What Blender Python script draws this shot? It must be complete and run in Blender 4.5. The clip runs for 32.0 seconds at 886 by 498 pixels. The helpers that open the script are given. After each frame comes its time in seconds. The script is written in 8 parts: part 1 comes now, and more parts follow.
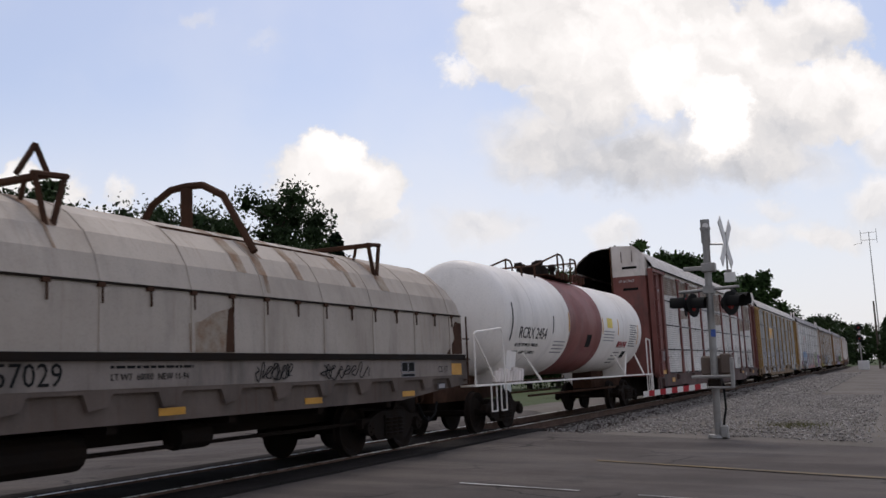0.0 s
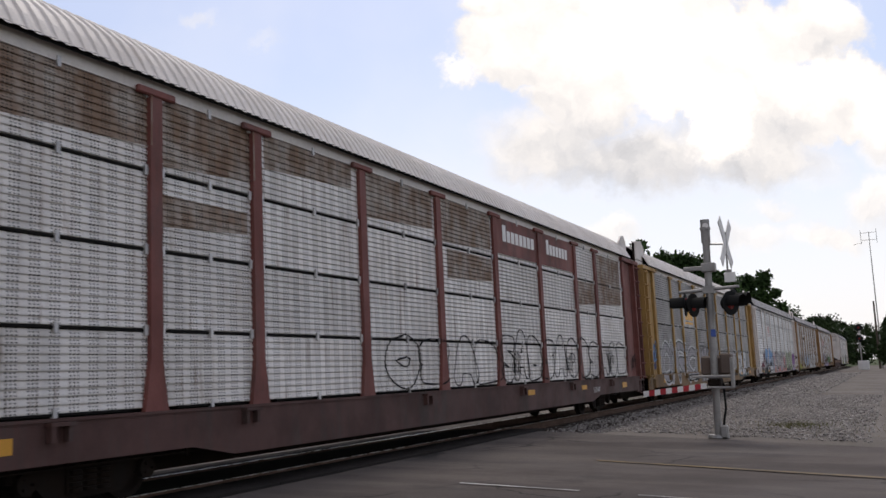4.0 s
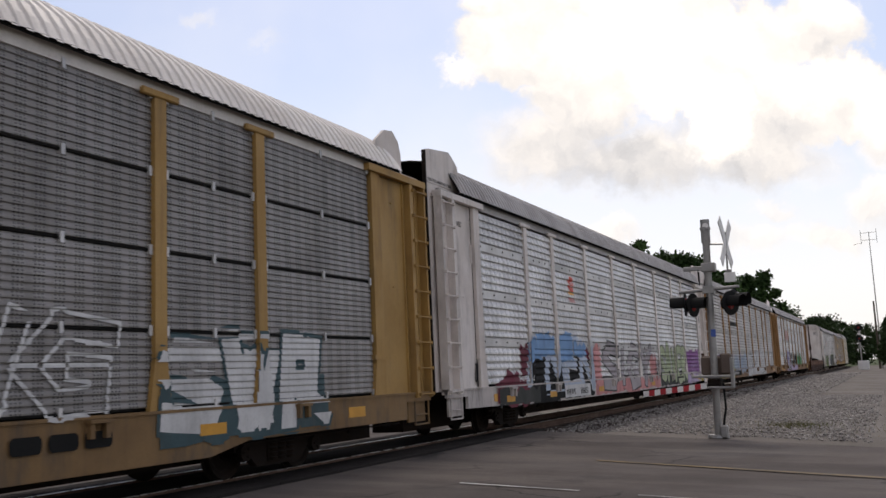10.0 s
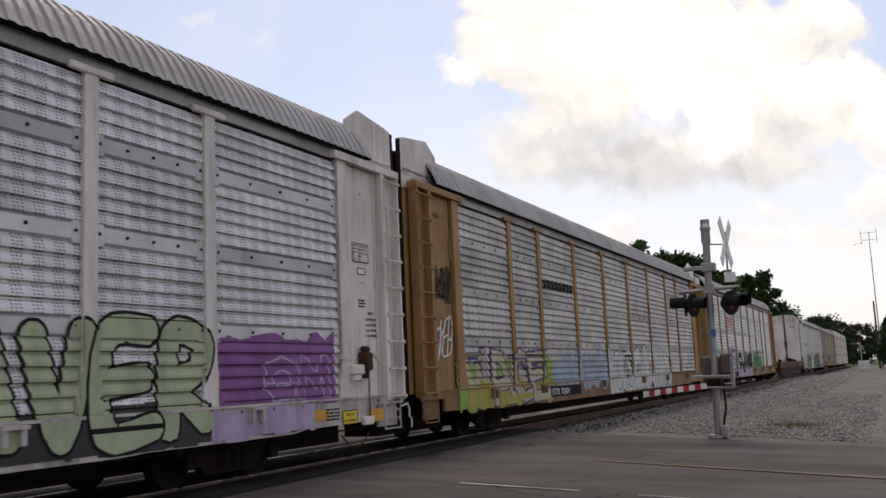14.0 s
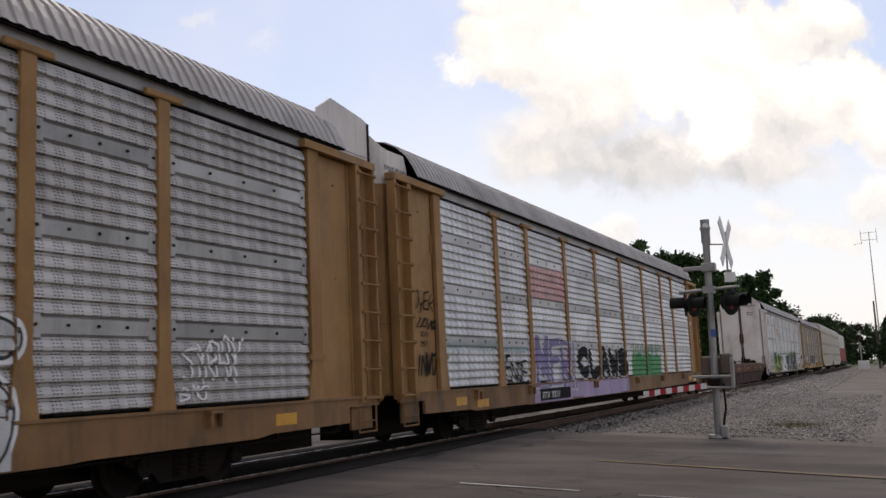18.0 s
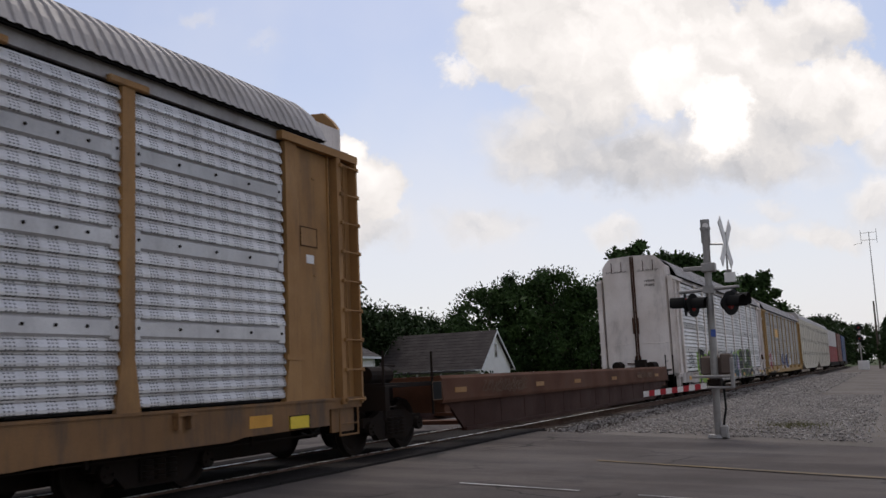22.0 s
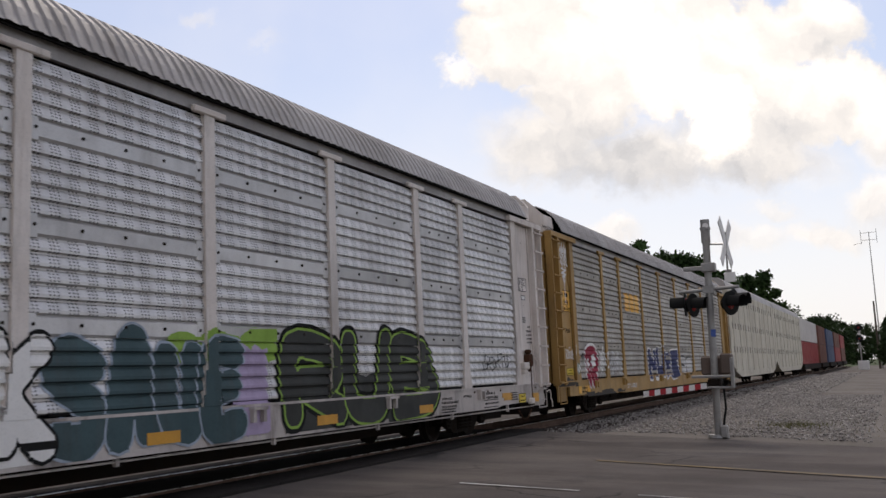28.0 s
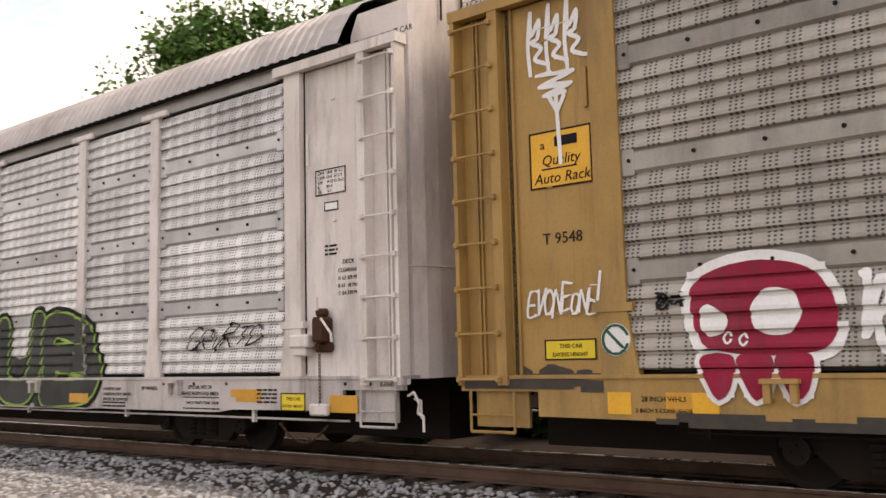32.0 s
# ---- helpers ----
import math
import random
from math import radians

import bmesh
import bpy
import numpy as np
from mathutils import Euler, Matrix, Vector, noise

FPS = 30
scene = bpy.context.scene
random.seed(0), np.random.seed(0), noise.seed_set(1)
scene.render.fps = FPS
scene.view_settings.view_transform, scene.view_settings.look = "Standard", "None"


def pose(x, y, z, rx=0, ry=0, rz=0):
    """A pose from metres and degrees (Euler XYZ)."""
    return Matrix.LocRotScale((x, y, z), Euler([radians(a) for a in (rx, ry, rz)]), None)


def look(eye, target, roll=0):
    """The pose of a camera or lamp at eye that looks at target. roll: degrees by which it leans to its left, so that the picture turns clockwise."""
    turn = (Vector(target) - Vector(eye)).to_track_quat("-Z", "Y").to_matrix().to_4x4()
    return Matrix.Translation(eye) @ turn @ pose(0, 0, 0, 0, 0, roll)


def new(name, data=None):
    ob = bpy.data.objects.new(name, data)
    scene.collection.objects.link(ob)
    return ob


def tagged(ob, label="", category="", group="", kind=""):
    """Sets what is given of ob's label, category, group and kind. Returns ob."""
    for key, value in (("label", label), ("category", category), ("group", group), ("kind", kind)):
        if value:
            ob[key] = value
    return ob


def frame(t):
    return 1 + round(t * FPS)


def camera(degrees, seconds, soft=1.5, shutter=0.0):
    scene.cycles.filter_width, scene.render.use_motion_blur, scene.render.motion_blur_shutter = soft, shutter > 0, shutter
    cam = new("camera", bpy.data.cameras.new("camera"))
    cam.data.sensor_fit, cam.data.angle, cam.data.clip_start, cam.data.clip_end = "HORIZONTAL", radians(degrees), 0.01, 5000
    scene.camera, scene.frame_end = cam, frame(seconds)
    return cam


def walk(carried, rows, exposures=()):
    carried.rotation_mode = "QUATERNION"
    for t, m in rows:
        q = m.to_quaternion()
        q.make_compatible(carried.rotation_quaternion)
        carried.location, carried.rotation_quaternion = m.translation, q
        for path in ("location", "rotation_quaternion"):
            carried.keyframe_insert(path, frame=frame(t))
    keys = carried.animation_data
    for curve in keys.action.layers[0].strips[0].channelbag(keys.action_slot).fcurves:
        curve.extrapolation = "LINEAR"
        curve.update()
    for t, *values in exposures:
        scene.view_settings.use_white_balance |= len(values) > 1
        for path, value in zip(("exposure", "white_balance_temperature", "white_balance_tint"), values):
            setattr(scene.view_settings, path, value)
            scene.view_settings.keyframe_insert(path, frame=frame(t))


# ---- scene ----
cam = camera(50.78, 32.0, soft=1.5, shutter=0.12)
XR = -9.2          # centre line of the track; rail tops lie at z = 0
EYE = (0.0, 0.0, 1.25)
SCALE = 1.10


def eye(yaw, pitch, roll):
    return pose(*EYE, 90 + pitch, roll, yaw)


STILL = eye(25.551, 7.863, 2.584)
walk(cam, [
    (0.0, STILL), (14.0, STILL), (28.4, STILL), (28.7, eye(25.7, 7.85, 2.55)),
    (29.0, eye(28.04, 7.78, 2.45)), (29.1, eye(31.97, 7.80, 2.50)), (29.3, eye(40.3, 7.84, 2.70)),
    (29.5, eye(46.83, 7.84, 2.75)), (30.0, eye(60.17, 7.65, 2.17)), (30.5, eye(78.70, 7.43, 1.63)),
    (31.0, eye(93.77, 7.10, 1.37)), (31.5, eye(112.42, 6.83, 1.50)), (32.0, eye(129.44, 6.40, 1.41)),
], exposures=[(0.0, -0.18, 6600, 13), (1.5, -0.12, 6600, 13), (3.0, 0.0, 6700, 13), (6.0, 0.1, 6950, 13), (18.0, 0.05, 7000, 13), (20.5, 0.1, 7000, 13), (21.3, 0.1, 6950, 13), (22.4, -0.35, 6600, 13), (24.5, -0.35, 6550, 13), (26.5, 0.02, 6900, 13), (28.6, 0.0, 6950, 13), (29.1, 0.0, 7000, 13), (29.6, 0.7, 7400, 15), (30.0, 1.08, 7600, 16), (30.5, 1.15, 8000, 17), (31.0, 1.12, 8150, 17), (32.0, 1.1, 8250, 16)])


# ---------------------------------------------------------------- node helpers
class Nodes:
    """Short ways to wire a node tree."""

    def __init__(self, tree):
        self.t = tree

    def add(self, kind, **values):
        n = self.t.nodes.new(kind)
        for k, v in values.items():
            n.inputs[k.replace("_", " ")].default_value = v
        return n

    def put(self, socket, value):
        if isinstance(value, bpy.types.NodeSocket):
            self.t.links.new(value, socket)
        elif value is not None:
            socket.default_value = value

    def math(self, op, a, b=None, c=None, clamp=False):
        n = self.t.nodes.new("ShaderNodeMath")
        n.operation, n.use_clamp = op, clamp
        for s, v in zip(n.inputs, (a, b, c)):
            self.put(s, v)
        return n.outputs[0]

    def vec(self, op, a, b=None):
        n = self.t.nodes.new("ShaderNodeVectorMath")
        n.operation = op
        self.put(n.inputs[0], a)
        if b is not None:
            self.put(n.inputs[1], b)
        return n.outputs["Value"] if op in ("DOT_PRODUCT", "LENGTH", "DISTANCE") else n.outputs["Vector"]

    def mix(self, f, a, b):
        n = self.t.nodes.new("ShaderNodeMix")
        n.data_type = "RGBA"
        self.put(n.inputs[0], f)
        for s, v in ((n.inputs[6], a), (n.inputs[7], b)):
            self.put(s, (*v, 1) if isinstance(v, tuple) and len(v) == 3 else v)
        return n.outputs[2]

    def noise(self, vector, scale, detail=4.0, rough=0.55, kind=None):
        n = self.t.nodes.new("ShaderNodeTexNoise")
        self.put(n.inputs["Vector"], vector)
        n.inputs["Scale"].default_value, n.inputs["Detail"].default_value, n.inputs["Roughness"].default_value = scale, detail, rough
        return n.outputs["Fac"]

    def ramp(self, f, lo, hi):
        n = self.t.nodes.new("ShaderNodeMapRange")
        n.interpolation_type = "SMOOTHSTEP"
        self.put(n.inputs[0], f)
        n.inputs[1].default_value, n.inputs[2].default_value = lo, hi
        return n.outputs[0]

    def scaled(self, vector, v):
        return self.vec("MULTIPLY", vector, v)


# ---------------------------------------------------------------- sky and sun
def make_sky():
    world = bpy.data.worlds.new("sky")
    scene.world = world
    world.use_nodes = True
    t = world.node_tree
    t.nodes.clear()
    n = Nodes(t)
    d = n.add("ShaderNodeTexCoord").outputs["Generated"]
    sky = t.nodes.new("ShaderNodeTexSky")
    sky.sky_type, sky.sun_disc = "NISHITA", False
    sky.sun_elevation, sky.sun_rotation = radians(58), radians(-20)
    sky.air_density, sky.dust_density, sky.ozone_density = 1.0, 1.2, 1.0
    r = STILL.to_3x3()
    right, up, ahead = (tuple(r @ Vector(v)) for v in ((1, 0, 0), (0, 1, 0), (0, 0, -1)))
    deep = n.math("MAXIMUM", n.vec("DOT_PRODUCT", d, ahead), 0.05)
    u = n.math("DIVIDE", n.vec("DOT_PRODUCT", d, right), deep)
    v = n.math("DIVIDE", n.vec("DOT_PRODUCT", d, up), deep)
    p = n.add("ShaderNodeCombineXYZ")
    n.put(p.inputs[0], u), n.put(p.inputs[1], v)
    p = p.outputs[0]
    # cumulus heaps from back to front: centre and half size on the plane one metre ahead of the eye, tone of foot and crown, density
    heaps = [
        (-0.26, 0.245, 0.030, 0.012, 1.0, 1.05, 0.35),
        (-0.19, 0.215, 0.022, 0.010, 1.0, 1.05, 0.2),
        (-0.455, 0.066, 0.045, 0.030, 0.95, 1.2, 0.95),
        (-0.405, 0.058, 0.030, 0.026, 0.95, 1.2, 0.9),
        (-0.345, 0.056, 0.018, 0.022, 1.0, 1.2, 0.8),
        (-0.36, 0.025, 0.09, 0.020, 0.95, 1.05, 0.6),
        (-0.135, 0.055, 0.055, 0.050, 0.95, 1.2, 1),
        (-0.085, 0.060, 0.048, 0.045, 0.95, 1.2, 1),
        (-0.118, 0.092, 0.040, 0.030, 1.1, 1.4, 1),
        (-0.10, 0.020, 0.085, 0.030, 0.92, 1.02, 0.9),
        (0.045, 0.020, 0.07, 0.030, 0.95, 1.05, 0.7),
        (0.19, 0.022, 0.045, 0.022, 0.97, 1.12, 0.75),
        (0.33, 0.012, 0.07, 0.022, 0.97, 1.1, 0.6),
        (0.41, 0.020, 0.06, 0.022, 0.97, 1.12, 0.8),
        (0.465, 0.055, 0.05, 0.040, 0.97, 1.15, 0.85),
        (0.355, 0.046, 0.035, 0.016, 1.0, 1.15, 0.6),
        (0.015, 0.188, 0.030, 0.016, 1.0, 1.3, 0.9),
        (0.075, 0.215, 0.065, 0.045, 0.96, 1.22, 1),
        (0.055, 0.262, 0.045, 0.030, 0.96, 1.22, 1),
        (0.14, 0.250, 0.080, 0.050, 0.96, 1.22, 1),
        (0.235, 0.255, 0.085, 0.050, 0.96, 1.22, 1),
        (0.395, 0.235, 0.060, 0.045, 0.96, 1.22, 1),
        (0.33, 0.225, 0.070, 0.045, 0.96, 1.22, 1),
        (0.43, 0.165, 0.060, 0.050, 1.0, 1.3, 1),
        (0.15, 0.165, 0.075, 0.055, 0.92, 1.2, 1),
        (0.36, 0.150, 0.075, 0.055, 0.95, 1.2, 1),
        (0.475, 0.125, 0.050, 0.050, 1.0, 1.25, 0.9),
        (0.205, 0.205, 0.110, 0.060, 1.0, 1.3, 1),
        (0.29, 0.19, 0.080, 0.060, 1.05, 1.2, 1),
        (0.115, 0.110, 0.100, 0.055, 0.80, 1.0, 1),
        (0.33, 0.100, 0.120, 0.045, 0.80, 1.0, 1),
        (0.21, 0.095, 0.165, 0.050, 0.78, 0.92, 1),
        (0.24, 0.175, 0.055, 0.050, 1.2, 1.5, 1),
        (0.295, 0.130, 0.040, 0.048, 1.3, 2.0, 1),
    ]

    def swell(scale, amount, at):
        w = n.t.nodes.new("ShaderNodeTexNoise")
        n.put(w.inputs["Vector"], n.vec("ADD", p, at))
        w.inputs["Scale"].default_value, w.inputs["Detail"].default_value, w.inputs["Roughness"].default_value = scale, 9.0, 0.62
        return n.scaled(n.vec("SUBTRACT", w.outputs["Color"], (0.5, 0.5, 0.5)), (amount, amount, 0))
    big = n.noise(n.vec("ADD", p, (3.1, 0.7, 0)), 5.0, 4.0, 0.55)
    warped = n.vec("ADD", p, n.vec("ADD", swell(7.0, 0.07, (1.7, 4.2, 0)), swell(20.0, 0.06, (5.3, 0.4, 0))))
    mask, shade = None, None
    for x, y, a, b, foot, crown, density in heaps:
        q = n.vec("MULTIPLY", n.vec("SUBTRACT", warped, (x, y, 0)), (1 / a, 1 / b, 0))
        far = n.vec("LENGTH", q)
        rise = n.t.nodes.new("ShaderNodeSeparateXYZ")
        n.put(rise.inputs[0], q)
        tone = n.math("MULTIPLY_ADD", n.ramp(rise.outputs[1], -0.9, 0.8), crown - foot, foot)
        soft = 0.75 if density < 0.91 or foot < 0.82 else 0.30
        m = n.math("MULTIPLY", n.ramp(far, 1.05, 1.05 - soft), density)
        if mask is None:
            mask, shade = m, tone
        else:
            over = n.t.nodes.new("ShaderNodeMix")
            n.put(over.inputs[0], n.math("MULTIPLY", n.ramp(far, 1.05, 0.45), density))
            n.put(over.inputs[2], shade), n.put(over.inputs[3], tone)
            shade = over.outputs[0]
            mask = n.math("MAXIMUM", mask, m)
    # folds of the heaps, lit from above
    lit = n.math("SUBTRACT", n.noise(warped, 11.0, 5.0, 0.55), n.noise(n.vec("ADD", warped, (0.006, 0.016, 0)), 11.0, 5.0, 0.55))
    shade = n.math("ADD", shade, n.math("MULTIPLY", lit, 0.85))
    # more heaps all round, outside the view
    wide = n.noise(n.scaled(d, (1.0, 1.0, 1.8)), 2.6, 7.0, 0.6)
    aside = n.math("MULTIPLY", n.ramp(n.vec("DOT_PRODUCT", d, ahead), 0.84, 0.70), n.ramp(wide, 0.43, 0.58))
    shade = n.math("MULTIPLY_ADD", aside, n.math("SUBTRACT", 0.92, shade), shade)
    mask = n.math("MAXIMUM", mask, n.math("MULTIPLY", aside, 0.8))
    # thin haze, thicker towards the horizon
    low = n.ramp(v, 0.20, 0.0)
    veil = n.math("MULTIPLY_ADD", n.ramp(big, 0.45, 0.75), 0.2, n.math("MULTIPLY", low, 0.8), clamp=True)
    cloud = n.t.nodes.new("ShaderNodeBackground")
    tone = n.mix(n.ramp(shade, 0.7, 1.1), (0.93, 0.955, 1.0), (1.0, 0.985, 0.965))
    n.put(cloud.inputs[0], tone)
    n.put(cloud.inputs[1], n.math("MULTIPLY", shade, 0.93))
    hazy = n.t.nodes.new("ShaderNodeBackground")
    n.put(hazy.inputs[0], (0.92, 0.945, 1.0, 1))
    n.put(hazy.inputs[1], 1.0)
    clear = n.t.nodes.new("ShaderNodeBackground")
    n.put(clear.inputs[0], n.mix(0.18, sky.outputs[0], (5.3, 5.5, 7.7)))
    n.put(clear.inputs[1], 0.14)
    m1, m2 = n.t.nodes.new("ShaderNodeMixShader"), n.t.nodes.new("ShaderNodeMixShader")
    n.put(m1.inputs[0], n.math("MULTIPLY_ADD", veil, 0.72, 0.10, clamp=True)), n.put(m1.inputs[1], clear.outputs[0]), n.put(m1.inputs[2], hazy.outputs[0])
    n.put(m2.inputs[0], mask), n.put(m2.inputs[1], m1.outputs[0]), n.put(m2.inputs[2], cloud.outputs[0])
    n.put(n.add("ShaderNodeOutputWorld").inputs[0], m2.outputs[0])


make_sky()
sun = new("sun", bpy.data.lights.new("sun", "SUN"))
sun.data.energy, sun.data.angle, sun.data.color = 1.1, radians(14), (1.0, 0.95, 0.87)
sun.matrix_world = look((-20, 55, 95), (0, 0, 0))


# ---------------------------------------------------------------- materials
def surface(name, colour, other=None, rough=0.7, metal=0.0, scale=3.0, amount=0.5, fine=40.0, bump=0.15, streak=0.0, streak_colour=(0.12, 0.05, 0.025),
            dots=False, vary=0.0, spec=0.4, grime=None, stretch=(1, 1, 1)):
    """A surface with broad stains, fine grain, down-running rust or dirt, and punched holes where asked."""
    m = bpy.data.materials.new(name)
    m.use_nodes = True
    t = m.node_tree
    n = Nodes(t)
    b = t.nodes["Principled BSDF"]
    p = n.add("ShaderNodeTexCoord").outputs["Object"]
    info = n.add("ShaderNodeObjectInfo").outputs["Random"]
    shift = n.add("ShaderNodeCombineXYZ")
    for i in range(3):
        n.put(shift.inputs[i], n.math("MULTIPLY", info, 37.0 + 11 * i))
    q = n.scaled(n.vec("ADD", p, shift.outputs[0]), stretch)
    other = other or tuple(c * 0.72 for c in colour)
    broad = n.ramp(n.noise(q, scale, 5.0, 0.6), 0.35, 0.68)
    grain = n.noise(q, fine, 4.0, 0.6)
    c = n.mix(n.math("MULTIPLY", broad, amount), colour, other)
    c = n.mix(n.math("MULTIPLY", n.ramp(grain, 0.45, 0.75), 0.35), c, tuple(k * 0.6 for k in colour))
    if streak:
        run = n.noise(n.scaled(n.vec("ADD", p, shift.outputs[0]), (1.0, 7.0, 0.45)), 1.6, 6.0, 0.65)
        run = n.math("MULTIPLY", n.ramp(run, 0.52, 0.72), n.ramp(n.noise(q, 0.9, 3.0), 0.38, 0.6))
        c = n.mix(n.math("MULTIPLY", run, streak), c, streak_colour)
    if grime:
        soot_shade = n.math("MULTIPLY", n.ramp(n.noise(n.scaled(q, (1, 1.5, 0.35)), 1.3, 5.0, 0.7), 0.45, 0.7), grime)
        c = n.mix(soot_shade, c, (0.05, 0.045, 0.04))
    if vary:
        hsv = n.add("ShaderNodeHueSaturation")
        n.put(hsv.inputs["Value"], n.math("MULTIPLY_ADD", info, vary, 1 - vary / 2))
        n.put(hsv.inputs["Color"], c)
        c = hsv.outputs[0]
    if dots:
        s = n.add("ShaderNodeSeparateXYZ")
        n.put(s.inputs[0], p)
        fy = n.math("SUBTRACT", n.math("FRACT", n.math("MULTIPLY", s.outputs[1], 19.0)), 0.5)
        fz = n.math("SUBTRACT", n.math("FRACT", n.math("MULTIPLY", s.outputs[2], 27.0)), 0.5)
        far = n.math("SQRT", n.math("ADD", n.math("MULTIPLY", fy, fy), n.math("MULTIPLY", fz, fz)))
        columns = n.math("LESS_THAN", n.math("FRACT", n.math("MULTIPLY", s.outputs[1], 19.0 / 5)), 0.62)
        hole = n.math("MULTIPLY", n.math("LESS_THAN", far, 0.27), columns)
        c = n.mix(n.math("MULTIPLY", hole, 0.85), c, (0.015, 0.015, 0.015))
    n.put(b.inputs["Base Color"], c)
    n.put(b.inputs["Metallic"], metal)
    n.put(b.inputs["Specular IOR Level"], spec)
    n.put(b.inputs["Roughness"], n.math("MULTIPLY_ADD", broad, 0.18, rough - 0.08, clamp=True))
    if bump:
        k = n.add("ShaderNodeBump", Strength=bump, Distance=0.02)
        n.put(k.inputs["Height"], n.math("ADD", grain, n.math("MULTIPLY", broad, 0.4)))
        n.put(b.inputs["Normal"], k.outputs[0])
    return m


M = {}
def make_asphalt():
    """Worn road: tone drawn out along the lanes, paler wheel tracks, dark cracks and sealed patches."""
    m = surface("asphalt", (0.084, 0.070, 0.064), (0.049, 0.041, 0.038), 0.9, scale=0.5, fine=60, bump=0.5, spec=0.25)
    n = Nodes(m.node_tree)
    b = m.node_tree.nodes["Principled BSDF"]
    c = b.inputs["Base Color"].links[0].from_socket
    p = n.add("ShaderNodeTexCoord").outputs["Object"]
    lane = n.ramp(n.noise(n.scaled(p, (0.16, 1.0, 1.0)), 1.1, 5.0, 0.6), 0.42, 0.66)
    c = n.mix(n.math("MULTIPLY", lane, 0.55), c, (0.128, 0.106, 0.094))
    blot = n.ramp(n.noise(n.scaled(p, (0.5, 1.0, 1.0)), 0.8, 6.0, 0.65), 0.56, 0.66)
    c = n.mix(n.math("MULTIPLY", blot, 0.5), c, (0.042, 0.037, 0.036))
    v = n.t.nodes.new("ShaderNodeTexVoronoi")
    v.feature = "DISTANCE_TO_EDGE"
    v.inputs["Scale"].default_value = 0.42
    wob = n.t.nodes.new("ShaderNodeTexNoise")
    n.put(wob.inputs["Vector"], p)
    wob.inputs["Scale"].default_value, wob.inputs["Detail"].default_value = 1.6, 5.0
    n.put(v.inputs["Vector"], n.vec("ADD", p, n.scaled(wob.outputs["Color"], (0.9, 0.9, 0))))
    crack = n.math("MULTIPLY", n.ramp(v.outputs["Distance"], 0.016, 0.004), n.ramp(n.noise(p, 0.35, 2.0), 0.45, 0.6))
    c = n.mix(n.math("MULTIPLY", crack, 0.85), c, (0.012, 0.011, 0.011))
    n.put(b.inputs["Base Color"], c)
    return m


M["asphalt"] = make_asphalt()
# asphalt darkened to stand for the shade under passing cars
M["shaded_crossing"] = surface("shaded_crossing", (0.030, 0.026, 0.024), (0.018, 0.016, 0.015), 0.95, scale=0.8, fine=50, bump=0.5, spec=0.06)
M["gravel"] = surface("gravel", (0.165, 0.145, 0.128), (0.11, 0.096, 0.085), 0.95, scale=0.25, fine=14, bump=1.0, amount=0.7, spec=0.2)
M["stone"] = surface("stone", (0.30, 0.29, 0.28), (0.17, 0.16, 0.155), 0.9, scale=2.0, fine=30, amount=0.8, bump=0.4, spec=0.25)
M["grass"] = surface("grass", (0.055, 0.08, 0.03), (0.10, 0.09, 0.05), 0.95, scale=0.4, fine=12, bump=0.8, spec=0.2)
# dirt of the track bed, with the shade below the train coloured in
M["dirty_shaded_bed"] = surface("dirty_shaded_bed", (0.045, 0.034, 0.028), (0.026, 0.020, 0.017), 0.95, scale=1.2, fine=18, bump=1.0, spec=0.06)
M["tie"] = surface("tie", (0.07, 0.052, 0.04), (0.035, 0.028, 0.024), 0.9, scale=4, fine=25, bump=0.5, vary=0.5, stretch=(0.2, 1, 1))
M["rail_side"] = surface("rail_side", (0.10, 0.055, 0.035), (0.05, 0.03, 0.022), 0.85, scale=3, bump=0.3)
M["rail_top"] = surface("rail_top", (0.78, 0.77, 0.76), (0.62, 0.60, 0.58), 0.3, metal=1.0, scale=5, bump=0.02)
M["line_white"] = surface("line_white", (0.55, 0.54, 0.52), (0.12, 0.115, 0.11), 0.85, scale=1.6, amount=0.9, fine=50, bump=0.3)
M["line_yellow"] = surface("line_yellow", (0.22, 0.15, 0.06), (0.075, 0.065, 0.055), 0.85, scale=1.2, amount=0.95, fine=50, bump=0.3)


# ---------------------------------------------------------------- mesh helpers
def link(name, bm, material, parent=None, label="", smooth=False):
    bmesh.ops.recalc_face_normals(bm, faces=bm.faces)
    me = bpy.data.meshes.new(name)
    bm.to_mesh(me)
    bm.free()
    for mt in (material if isinstance(material, (list, tuple)) else [material]):
        me.materials.append(mt)
    if smooth:
        for f in me.polygons:
            f.use_smooth = True
    ob = new(name, me)
    if parent is not None:
        ob.parent = parent
    if label:
        ob["label"] = label
    return ob


def part(name, bm, material, parent, label="", smooth=False):
    return link(name, bm, material, parent, label, smooth)


def pieces(name, bm, material, parent, label="", smooth=False):
    """Each separate body of a bmesh as a part of its own."""
    left = set(bm.verts)
    while left:
        body, edge = set(), [left.pop()]
        while edge:
            v = edge.pop()
            body.add(v)
            for e in v.link_edges:
                o = e.other_vert(v)
                if o in left:
                    left.discard(o)
                    edge.append(o)
        at = {v: i for i, v in enumerate(body)}
        one = bmesh.new()
        vs = [one.verts.new(v.co) for v in at]
        for f in {f for v in body for f in v.link_faces}:
            one.faces.new([vs[at[v]] for v in f.verts])
        part(name, one, material, parent, label, smooth)
    bm.free()


